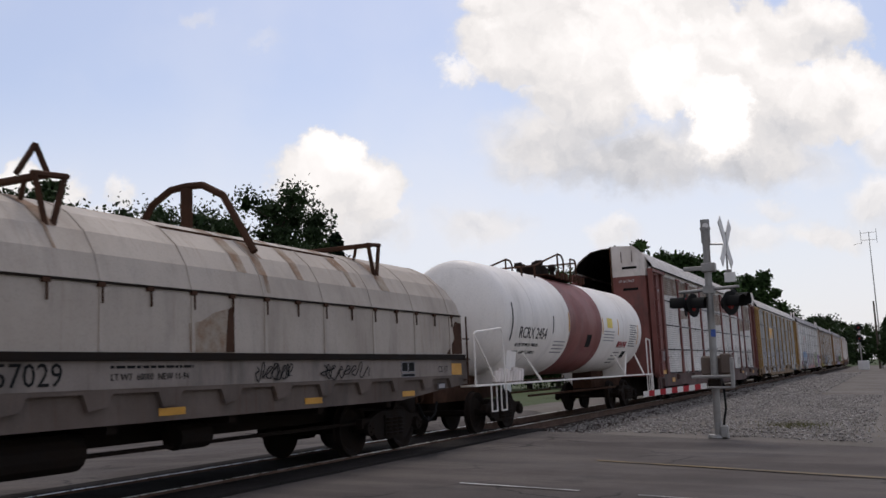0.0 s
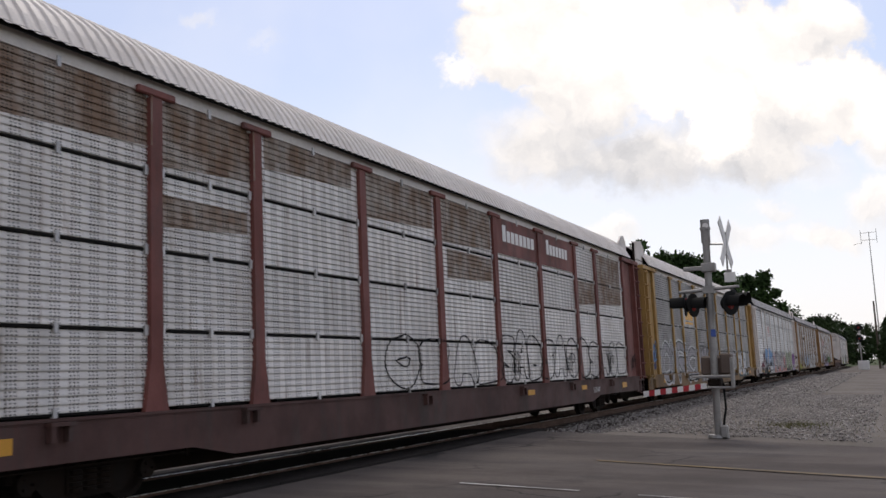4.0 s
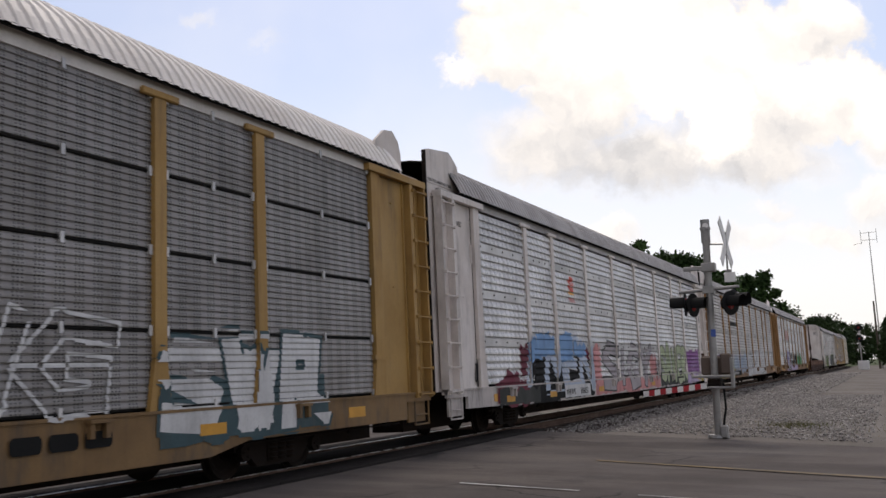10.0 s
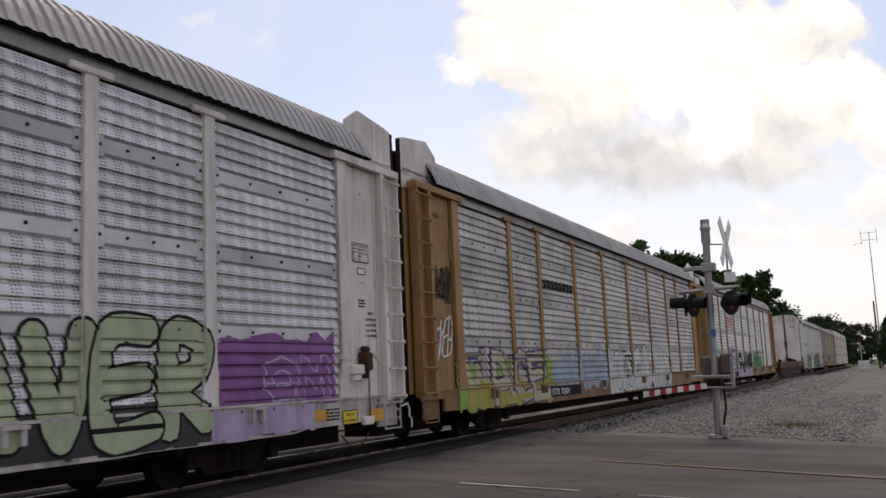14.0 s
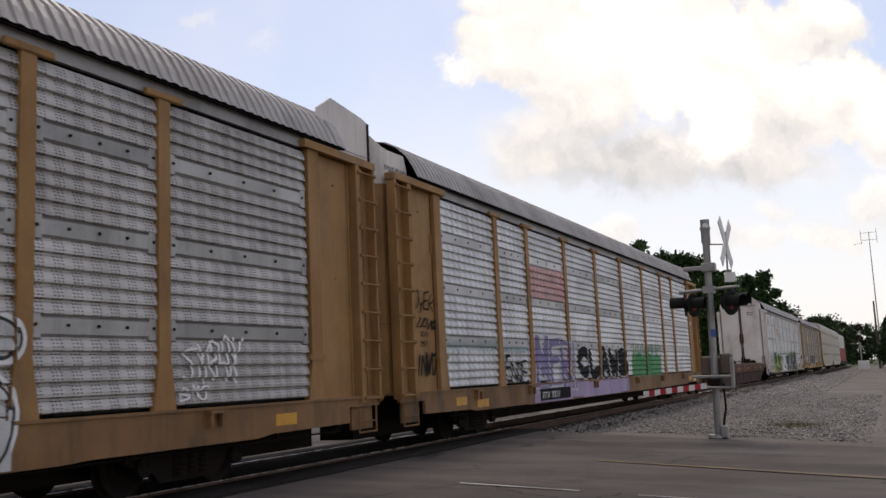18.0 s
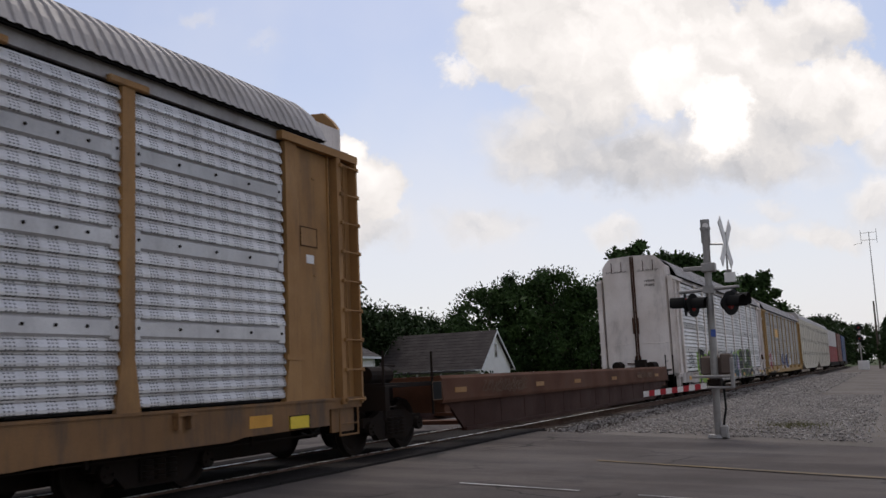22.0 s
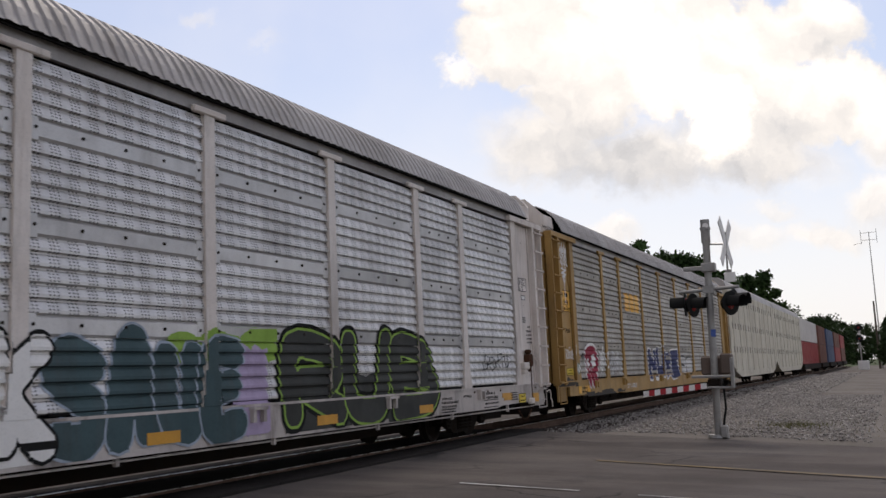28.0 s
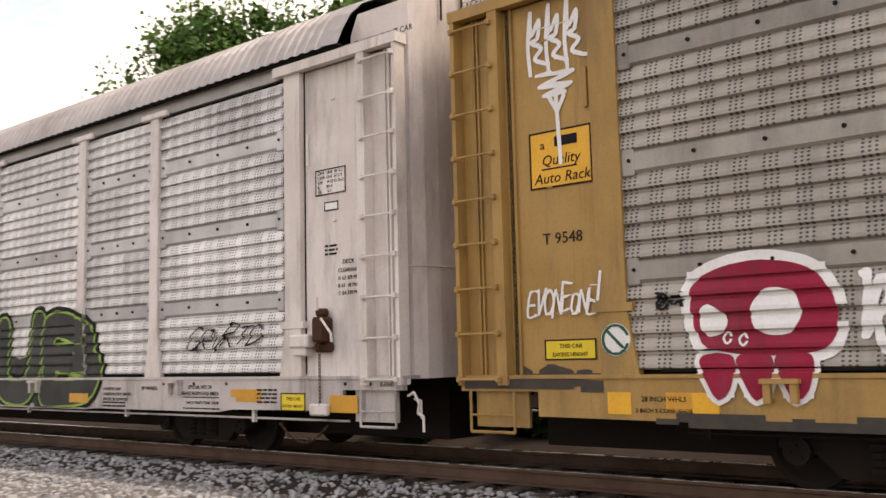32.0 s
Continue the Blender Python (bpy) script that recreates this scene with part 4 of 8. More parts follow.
def end_door(car, y, way, material, leaves=(1, -1), white=None, inner=0.02):
    """Radial end-door leaves: tall curved plates with clipped shoulders, turning in at the sides."""
    plan = [(1.32, 0.92, 5.12), (1.32, 0.80, 5.38), (1.32, 0.15, 5.38), (1.27, 0.03, 5.44), (1.12, -0.05, 5.61), (0.92, -0.09, 5.79), (0.40, -0.10, 5.83), (0.02, -0.10, 5.85)]
    plan = [q for q in plan if q[0] >= inner] + ([(inner, -0.10, 5.74)] if inner > 0.1 else [])
    for s in leaves:
        def skin(z_lo, grow, depth):
            bm = bmesh.new()
            rows = []
            for k, (x, q, top) in enumerate(plan):
                gx, gy = (grow, 0.0) if q > 0.1 else (grow * 0.6, -grow)
                o = [((x + gx) * s, y + way * (q + gy)), ((x + gx - depth if q > 0.1 else x + gx - depth * 0.4) * s, y + way * (q + gy + (0 if q > 0.1 else depth)))]
                rows.append([bm.verts.new((*o[0], z_lo)), bm.verts.new((*o[0], top + grow)), bm.verts.new((*o[1], top + grow)), bm.verts.new((*o[1], z_lo))])
            for a, b in zip(rows, rows[1:]):
                for i in range(4):
                    bm.faces.new((a[i], a[(i + 1) % 4], b[(i + 1) % 4], b[i]))
            bm.faces.new(rows[0]), bm.faces.new(rows[-1][::-1])
            return bm
        leaf = part("end_door", skin(0.98, 0.0, 0.05), M[material], car)
        bm = bmesh.new()
        for (x0, q0, t0), (x1, q1, t1) in zip(plan, plan[1:]):
            for z in (2.25,):
                tube(bm, ((x0 + 0.004) * s, y + way * (q0 - 0.004), z), ((x1 + 0.004) * s, y + way * (q1 - 0.004), z), 0.010, 4)
        part("weld_seam", bm, M[material], leaf)
        if white:
            part("white_top", skin(white, 0.004, 0.02), M["white_car"], leaf, "white-painted upper door")
        # small hatch, lock bar and hinges
        bm = boxes((*sorted((1.315 * s, 1.335 * s)), *sorted((y + way * 0.30, y + way * 0.34)), 1.25, 2.05), (*sorted((1.315 * s, 1.335 * s)), *sorted((y + way * 0.70, y + way * 0.74)), 1.25, 2.05), (*sorted((1.315 * s, 1.335 * s)), *sorted((y + way * 0.30, y + way * 0.74)), 1.23, 1.27), (*sorted((1.315 * s, 1.335 * s)), *sorted((y + way * 0.30, y + way * 0.74)), 2.03, 2.07))
        part("hatch", bm, M[material], leaf)
        if inner < 0.1:
            bm = boxes((*sorted((0.02 * s, 0.075 * s)), *sorted((y - way * 0.15, y - way * 0.09)), 1.0, 5.80))
            part("lock_bar", bm, M["rust_steel"], leaf)
            bm = bmesh.new()
            tube(bm, (0.08 * s, y - way * 0.17, 2.65), (0.08 * s, y - way * 0.17, 3.30), 0.05, 8)
            tube(bm, (0.08 * s, y - way * 0.17, 1.15), (0.08 * s, y - way * 0.17, 1.75), 0.05, 8)
            tube(bm, (0.05 * s, y - way * 0.17, 1.45), (0.45 * s, y - way * 0.17, 1.48), 0.025, 6)
            part("lock_gear", bm, M["rust_steel"], leaf)
            for x in (0.45, 0.85):
                part("grab_iron", tube(bmesh.new(), (x * s, y - way * 0.13, 5.2), (x * s, y - way * 0.13, 5.62), 0.015, 5), M["rust_steel"], leaf)


def swung_door(car, y, way, material, white, tip=False):
    """End-door leaves slid round to the sides: tall plates standing beyond the roof, white above."""
    if tip:
        top = [(0.48, 5.40), (0.56, 5.62), (0.78, 5.79), (1.10, 5.74), (1.42, 5.50), (1.52, 5.15)]
    else:
        top = [(-0.20, 5.72), (0.0, 5.77), (0.95, 5.88), (1.34, 5.64), (1.42, 5.2)]
    a, b = top[0][0], top[-1][0]
    for s in (1, -1):
        def leaf_bm(outline, x0, x1):
            return prism(bmesh.new(), [(y + way * q, z) for q, z in outline], s * x0, s * x1, axis="x")
        leaf = part("end_door", leaf_bm([(a, 0.98), (a, white), (b, white), (b, 0.98)], 1.27, 1.32), M[material], car)
        part("white_top", leaf_bm([(a, white + 0.002)] + top + [(b, white + 0.002)], 1.27, 1.32), M["white_car"], leaf, "white-painted upper door")
        bm = boxes((*sorted((s * 1.32, s * 1.335)), *sorted((y + way * (a + 0.06), y + way * (b - 0.1))), white + 0.28, white + 0.31))
        part("weld_seam", bm, M["white_car"], leaf)
        if not tip:
            bm = boxes((*sorted((s * 1.27, s * 1.345)), *sorted((y + way * (a - 0.03), y + way * (a + 0.01))), 0.98, 5.70))
            part("edge_strip", bm, M["dark_steel"], leaf)


RUNGS = {}


def rung_mesh(material):
    if material not in RUNGS:
        bm = rod(bmesh.new(), [(0.03, 0.02, 0), (0.03, 0.54, 0)], 0.013, 6)
        for k in (0.03, 0.53):
            box(bm, -0.03, 0.05, k - 0.025, k + 0.025, -0.03, 0.03, bevel=0.008)
        me = bpy.data.meshes.new("rung")
        bmesh.ops.recalc_face_normals(bm, faces=bm.faces)
        bm.to_mesh(me)
        bm.free()
        me.materials.append(M[material])
        RUNGS[material] = me
    return RUNGS[material]


def ladder_bay(car, y0, way, frame_m, panel_m, white_top=None):
    """The corner of a rack: ladder bay, flat door panel and the corner posts, on both sides."""
    def span(a, b):
        return tuple(sorted((y0 + way * a, y0 + way * b)))
    for s in (1, -1):
        def sx(a, b):
            return tuple(sorted((s * a, s * b)))
        bm = boxes((*sx(1.36, 1.40), *span(0.03, 0.60), 0.95, 4.86))
        part("ladder_back", bm, M[panel_m], car)
        bm = boxes((*sx(1.38, 1.55), *span(0.0, 0.05), 0.92, 4.9), (*sx(1.38, 1.55), *span(0.50, 0.62), 0.92, 4.9))
        part("corner_post", bm, M[frame_m], car)
        for k in range(9):
            o = new("rung", rung_mesh(frame_m))
            o.parent = car
            o.matrix_basis = pose(s * 1.55, y0 if way > 0 else y0 - 0.57, 0.98 + 0.463 * k, 0, 0, 0) @ Matrix.Diagonal((s, 1, 1, 1))
        bm = boxes((*sx(1.40, 1.43), *span(0.20, 0.23), 0.98, 4.8), (*sx(1.40, 1.43), *span(0.26, 0.28), 0.98, 4.8))
        part("stiffener", bm, M[frame_m], car)
        bm = boxes((*sx(1.37, 1.42), *span(0.62, 1.86), 1.02, 4.86))
        part("corner_panel", bm, M[panel_m], car)
        ya, yb = span(1.66, 1.95)
        o = [(ya, 4.88), (yb, 4.88), (yb, 1.62), (yb + (0.10 if way > 0 else 0), 1.02), (ya - (0.10 if way < 0 else 0), 1.02), (ya, 1.62)]
        bm = prism(bmesh.new(), o, s * 1.40, s * 1.50, axis="x")
        box(bm, *sx(1.44, 1.515), *span(1.60, 2.02), 1.60, 1.68)
        part("corner_post", bm, M[frame_m], car)
        bm = boxes((*sx(1.39, 1.42), *span(0.64, 0.69), 1.02, 4.86))
        part("door_slot", bm, M["shade_black"], car)
        bm = boxes((*sx(1.40, 1.424), *span(1.635, 1.658), 1.04, 4.84))
        part("door_slot", bm, M["shade_black"], car)
        bm = boxes((*sx(1.40, 1.45), *span(0.71, 0.74), 1.02, 4.84), (*sx(1.41, 1.45), *span(1.56, 1.60), 3.6, 4.0), (*sx(1.41, 1.44), *span(1.1, 1.16), 4.36, 4.38), (*sx(1.41, 1.44), *span(1.1, 1.16), 2.86, 2.88))
        part("edge_strip", bm, M[frame_m], car)
        bm = boxes((*sx(1.36, 1.56), *span(-0.02, 2.1), 4.80, 4.92))
        part("corner_bracket", bm, M[frame_m], car)


def sill(car, material, deep=0.56, old=False, pipe=None):
    """Side sills with their notches, brackets and step wells."""
    for s in (1, -1):
        def sx(a, b):
            return tuple(sorted((s * a, s * b)))
        o = [(0.95, 0.62), (0.95, 1.0), (RACK - 0.95, 1.0), (RACK - 0.95, 0.62), (RACK - 3.0, 0.60), (RACK - 3.3, deep), (RACK - 6.2, deep), (RACK - 6.6, deep - 0.02), (6.6, deep - 0.02), (6.2, deep), (3.3, deep), (3.0, 0.60)]
        if old:
            o = [(0.95, 0.56), (0.95, 1.0), (RACK - 0.95, 1.0), (RACK - 0.95, 0.56), (RACK - 5.4, 0.56), (RACK - 6.2, 0.41), (6.2, 0.41), (5.4, 0.56)]
        bm = prism(bmesh.new(), o, s * 1.44, s * 1.50, axis="x")
        for y0, y1 in ((0.0, 0.95), (RACK - 0.95, RACK)):
            box(bm, *sx(1.44, 1.50), y0, y1, 0.86, 1.0)
            box(bm, *sx(1.40, 1.44), y0 + 0.15, y1 - 0.15, 0.50, 0.86)
        box(bm, *sx(1.20, 1.52), 0.0, RACK, 0.985, 1.02)
        part("side_sill", bm, M[material], car)
        for y0, y1 in ((0.12, 0.66), (RACK - 0.66, RACK - 0.12)):
            bm = bmesh.new()
            rod(bm, [(s * 1.5, y0, 0.86), (s * 1.5, y0, 0.45), (s * 1.5, y1, 0.45), (s * 1.5, y1, 0.86)], 0.016)
            rod(bm, [(s * 1.5, y0, 0.62), (s * 1.5, y1, 0.62)], 0.012)
            part("step", bm, M[material], car)
        if s > 0:
            bm = boxes((0, 0.08, 0, 0.06, 0.78, 0.97), (0, 0.08, 0.22, 0.28, 0.78, 0.97), (0, 0.10, -0.02, 0.30, 0.94, 0.98))
            first = part("bracket", bm, M[material], car)
            first.location = (1.50, 3.2, 0)
            for y in (6.35, 11.6, 16.5, 20.2, RACK - 4.35):
                o = new("bracket", first.data)
                o.parent, o.location = car, (1.50, y, 0)
        bm = bmesh.new()
        px, pz = (1.44, 0.50) if pipe else (1.30, 0.50)
        rod(bm, [(s * px, 2.4, pz), (s * px, RACK - 0.9, pz)], 0.014)
        for k in range(9):
            y = 2.6 + k * (RACK - 5.2) / 8
            box(bm, *sx(px - 0.02, px + 0.03), y - 0.025, y + 0.025, pz - 0.05, 0.62 if pipe else 0.92)
        part("brake_pipe", bm, M[pipe or "dark_steel"], car)
    bm = boxes((-0.35, 0.35, 0.3, RACK - 0.3, 0.22, 1.0), (-1.45, 1.45, 0.6, RACK - 0.6, 0.92, 1.0))
    for k in range(12):
        y = 2.6 + k * 2.1
        box(bm, -1.42, 1.42, y, y + 0.1, 0.68, 0.93)
    part("underframe", bm, M["dark_steel"], car)
    bm = bmesh.new()
    tube(bm, (0.75, 9.0, 0.62), (0.75, 10.2, 0.62), 0.2, 14)
    box(bm, 0.5, 0.95, 12.0, 12.7, 0.45, 0.85)
    rod(bm, [(0.6, 5.0, 0.55), (0.6, RACK - 5, 0.55)], 0.025)
    part("air_tank", bm, M["dark_steel"], car)


def autorack(label, s0, frame_m, panel_m, roof_m, corner_m=None, sill_m=None, old=False, lead="open", trail="shut", white=None, skip=(), shift=0.0):
    """A covered rack for motor cars, 28 m long, with ribbed side sheets between posts."""
    car = thing("autorack_car", label, "freight car", "train")
    posts = posts_at(shift)
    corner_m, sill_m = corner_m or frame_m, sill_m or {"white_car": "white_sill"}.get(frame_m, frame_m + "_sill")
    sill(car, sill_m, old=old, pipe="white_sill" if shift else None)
    for y, way in ((0.0, 1), (RACK, -1)):
        ladder_bay(car, y, way, frame_m, corner_m)
        coupler(car, y, -way)
        truck(car, y + way * 4.15)
    # posts with flared feet, and the cap plates above
    for i, y in enumerate(posts):
        for s in (1, -1):
            if 0 < i < len(posts) - 1:
                o = [(y - 0.10, 4.84), (y + 0.10, 4.84), (y + 0.10, 1.62), (y + 0.19, 1.02), (y - 0.19, 1.02), (y - 0.10, 1.62)]
                bm = prism(bmesh.new(), o, s * 1.44, s * 1.505, axis="x")
                part("post", bm, M[frame_m], car)
                bm = box(bmesh.new(), *sorted((s * 1.46, s * 1.53)), y - 0.32, y + 0.32, 4.76, 4.85, bevel=0.015)
                part("post_cap", bm, M[frame_m], car)
    for s in (1, -1):
        bm = boxes((*sorted((s * 1.38, s * 1.455)), 0.1, RACK - 0.1, 4.80, 4.98))
        part("top_chord", bm, M[roof_m], car)
        # added black filler that keeps the slit under the eaves dark
        part("eave_plate", boxes((*sorted((s * 1.30, s * 1.555)), 0.95, RACK - 0.92, 4.982, 4.996)), M["shade_black"], car)
    rows = ROWS_OLD if old else ROWS_NEW
    for i in range(len(posts) - 1):
        a, b = posts[i] + (0.10 if i else 0.0), posts[i + 1] - (0.10 if i < 8 else 0.0)
        for k, (z0, z1) in enumerate(rows):
            if (i, k) in skip:
                continue
            o = new("panel", sheet(b - a, z1 - z0, 0.083 if old else 0.165, 0.018 if old else 0.046, panel_m))
            o.parent, o.location = car, (1.43, a, z0)
            if old:
                if k < 3:
                    # black strip in the seam between two rows of sheets
                    seam = new("clip", band_mesh(b - a, 0.04, "shade_black", False))
                    seam.parent, seam.location = car, (1.425, a, z1)
            elif k < 3:
                o = new("band", band_mesh(b - a, 0.22, {"panel_worn": "band_worn", "panel_olive": "band_olive"}.get(panel_m, "panel_band")))
                o.parent, o.location = car, (1.435, a, z1)
        if old:
            bm = bmesh.new()
            for z in (1.06, 1.95, 2.90, 3.85, 4.80):
                for y in (a + 0.02, (a + b) / 2, b - 0.06):
                    box(bm, 1.44, 1.475, y, y + 0.05, z - 0.06, z + 0.06)
            tagged(part("clamp", bm, M["panel_band"], car), kind="stuff")
        # black strip stands for the shaded gap between sheets and sill
        bm = boxes((1.40, 1.46, a + 0.3, b - 0.3, 1.04, 1.065))
        part("panel_rail", bm, M["shade_black"], car)
    # the side away from the road, ends of the decks; inside shade coloured near-black
    bm = boxes((-1.45, -1.40, 1.9, RACK - 1.9, 1.02, 4.86))
    part("far_side", bm, M[panel_m], car)
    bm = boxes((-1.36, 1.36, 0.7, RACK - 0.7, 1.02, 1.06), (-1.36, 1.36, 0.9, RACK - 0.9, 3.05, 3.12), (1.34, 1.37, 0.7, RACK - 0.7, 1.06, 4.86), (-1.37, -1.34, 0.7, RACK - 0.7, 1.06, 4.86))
    part("deck", bm, M["shade_black"], car)
    arch = ROOF_OLD if old else ROOF
    roof_mesh(car, roof_m, 0.10 if lead == "open" else 0.90, RACK - 0.90, arch=arch)
    # black arch added under the roof so the inside looks shaded
    shade_arch = roof_mesh(car, "shade_black", 0.16 if lead == "open" else 0.95, RACK - 0.95, 9.0, arch=[(x * 0.985, z - 0.035) for x, z in arch])
    shade_arch.name = "roof_liner"
    for y, way, style in ((0.0, 1, lead), (RACK, -1, trail)):
        if style in ("swung", "tip"):
            swung_door(car, y, way, corner_m, white or 4.9, style == "tip")
        else:
            end_door(car, y, way, corner_m, (1, -1) if style == "shut" else (1,), white=white)
    for y in (2.3, RACK - 2.9):
        plate(car, y, y + 0.5, 0.70, 0.86, "amber", 1.502, "reflector")
    CARS.append((car, s0, RACK))
    return car


CARS = []
# ---------------------------------------------------------------- the train, from its head to its tail
M["rust_streak"] = surface("rust_streak", (0.22, 0.12, 0.065), (0.38, 0.33, 0.27), 0.85, scale=3.0, amount=0.9, bump=0.05)


paint("badge_dark", 0.30, 0.04, 0.04)
M["coil_band"] = surface("coil_band", (0.28, 0.235, 0.205), (0.17, 0.135, 0.115), 0.75, scale=0.9, streak=0.5, streak_colour=(0.10, 0.06, 0.04), grime=0.4)
# the chord's brown darkened: shade on the walls below it, put into the colour
M["well_shaded"] = surface("well_shaded", (0.042, 0.013, 0.006), (0.024, 0.009, 0.005), 0.93, scale=0.8, streak=0.3, streak_colour=(0.07, 0.03, 0.015), grime=0.1)
paint("faded", 0.13, 0.075, 0.045)


def coil_car(s0, length=16.0):
    car = thing("coil_car", "grey covered coil car with a rust-streaked rounded hood", "freight car", "train")
    L = length
    sec = [(1.50, 1.67), (1.50, 2.42), (1.47, 2.52), (1.40, 2.78), (1.24, 3.05), (0.98, 3.29), (0.62, 3.46), (0.25, 3.54), (0.0, 3.55)]
    sec = sec + [(-x, z) for x, z in sec[-2::-1]]
    n = len(sec)
    rows = []
    for y, k in ((0.0, 0.80), (0.10, 0.92), (0.35, 1.0), (L - 0.35, 1.0), (L - 0.10, 0.92), (L, 0.80)):
        rows.append([(x, y, 1.67 + (z - 1.67) * (1 - (1 - k) * smooth01((z - 2.3) / 1.2))) for x, z in sec])
    verts = [p for r in rows for p in r]
    faces = [(i * n + k, i * n + k + 1, (i + 1) * n + k + 1, (i + 1) * n + k) for i in range(len(rows) - 1) for k in range(n - 1)]
    faces += [tuple(range(n))[::-1], tuple((len(rows) - 1) * n + k for k in range(n))]
    raw("hood", verts, faces, M["coil_grey"], car)
    bm = bmesh.new()
    for k in range(11):
        y = 0.55 + k * (L - 1.1) / 10
        box(bm, 1.49, 1.515, y - 0.03, y + 0.03, 1.70, 2.45)
        for a, b in zip(sec[1:6], sec[2:7]):
            tube(bm, (a[0], y, a[1]), (b[0], y, b[1]), 0.012, 5)
    pieces("hood_rib", bm, M["coil_grey"], car)
    bm = bmesh.new()
    for k in range(21):
        y = 0.5 + k * (L - 1.0) / 20
        box(bm, 1.50, 1.54, y - 0.05, y + 0.05, 2.40, 2.45)
        tube(bm, (1.52, y + 0.02, 2.22), (1.52, y + 0.02, 2.42), 0.014, 5)
    pieces("latch", bm, M["rust_steel"], car)
    bm = boxes((1.49, 1.53, 0.05, L - 0.05, 2.44, 2.465), (1.47, 1.56, -0.02, L + 0.02, 1.60, 1.69), (-1.56, -1.47, -0.02, L + 0.02, 1.60, 1.69))
    part("hood_rim", bm, M["dark_steel"], car)
    # lifting frames on the hood: two end frames of splayed bars, and one long arch amid
    for y in (6.05, 13.1):
        for s in (1, -1):
            bm = bmesh.new()
            tube(bm, (s * 1.22, y, 2.88), (s * 1.18, y - 0.16, 3.60), 0.036, 6)
            tube(bm, (s * 1.22, y, 2.88), (s * 1.14, y + 0.28, 3.64), 0.036, 6)
            tube(bm, (s * 1.18, y - 0.2, 3.60), (s * 1.14, y + 0.32, 3.65), 0.036, 6)
            part("lifting_leg", bm, M["rust_steel"], car, "rusty v of steel bars")
            part("lifting_leg", tube(bmesh.new(), (s * 0.75, y, 3.28), (s * 0.85, y, 3.62), 0.03, 6), M["rust_steel"], car, "rusty short post")
        part("lifting_beam", boxes((-1.16, 1.16, y - 0.03, y + 0.05, 3.58, 3.66), bevel=0.015), M["rust_steel"], car, "rusty cross beam")
    part("lifting_hook", pipe(bmesh.new(), [(0.95, 5.85, 3.62), (1.0, 6.05, 3.98), (1.05, 6.2, 3.62)], 0.036, 6), M["rust_steel"], car, "rusty inverted v of steel bars")
    y = 9.65
    bm = bmesh.new()
    for k in (-1, 1):
        pipe(bm, [(k * 1.22, y, 3.14), (k * 0.68, y, 4.02), (k * 0.30, y, 4.22), (0, y, 4.24)], 0.055, 7)
    part("lifting_arch", bm, M["rust_steel"], car, "rusty arched lifting frame")
    part("lifting_post", boxes((-0.09, 0.09, y - 0.05, y + 0.05, 3.50, 4.22), bevel=0.02), M["rust_steel"], car, "rusty centre post")
    part("lifting_pad", boxes((0.86, 0.94, 8.0, 12.2, 3.30, 3.34)), M["rust_steel"], car, "narrow rusty strip along the hood")
    # rust washed down the hood below the frames
    rnd = random.Random(12)
    for y in (6.05, 9.65, 10.6, 12.0, 13.1, 9.2):
        bm = bmesh.new()
        for k in range(4):
            yy, w, low = y + rnd.uniform(-0.12, 0.12), rnd.uniform(0.03, 0.09), rnd.uniform(0, 3)
            pts = [q for q in sec[2:8] if q[1] > 2.5 + 0.15 * low]
            prev = None
            for x, z in pts:
                row = [bm.verts.new((x + 0.004, yy - w * (0.4 + 0.6 * (z - 2.4)), z + 0.004)), bm.verts.new((x + 0.004, yy + w * (0.4 + 0.6 * (z - 2.4)), z + 0.004))]
                if prev:
                    bm.faces.new((prev[0], prev[1], row[1], row[0]))
                prev = row
        tagged(part("rust_streak", bm, M["rust_streak"], car, "brown rust streaks"), kind="stuff")
    # a rusted patch on the side, and the bare rusty corner
    face = lambda y, z: 1.502
    part("rust_patch", laid([[(7.95, 1.70), (8.75, 1.70), (8.78, 2.28), (8.4, 2.20), (8.15, 2.08), (7.92, 2.05)]], face, 0.004), M["rust_streak"], car, "rusty patch with flaked paint")
    part("rust_patch", laid([[(8.62, 1.70), (8.80, 1.70), (8.80, 2.32), (8.68, 2.25)]], face, 0.007), M["rust_steel"], car, "dark rusty patch")
    part("rust_patch", laid([[(L - 0.75, 1.70), (L - 0.02, 1.70), (L - 0.02, 2.30), (L - 0.3, 2.34), (L - 0.42, 2.2), (L - 0.36, 2.0), (L - 0.6, 1.8)]], face, 0.004), M["rust_steel"], car, "dark rusty corner")
    # sill with stake pockets
    for s in (1, -1):
        o = [(-0.2, 1.12), (-0.2, 1.60), (L + 0.2, 1.60), (L + 0.2, 1.12), (L - 1.2, 1.02), (L - 2.6, 0.90), (2.6, 0.90), (1.2, 1.02)]
        bm = prism(bmesh.new(), o, s * 1.42, s * 1.50, axis="x")
        box(bm, *sorted((s * 1.36, s * 1.56)), 0.0, L, 1.24, 1.28)
        for k in range(14):
            y = 0.6 + k * (L - 1.4) / 13
            prism(bm, [(y, 1.24), (y + 0.42, 1.24), (y + 0.34, 1.10), (y + 0.08, 1.06)], s * 1.50, s * 1.56, axis="x")
        part("side_sill", bm, M["coil_sill"], car)
        part("sill_band", boxes((*sorted((s * 1.495, s * 1.505)), 0.0, L - 0.55, 1.29, 1.595)), M["coil_band"], car, "paler grey sill band with stencils")
    bm = boxes((-0.4, 0.4, 0.0, L, 0.6, 1.2), (-1.4, 1.4, 0.1, L - 0.1, 1.5, 1.6))
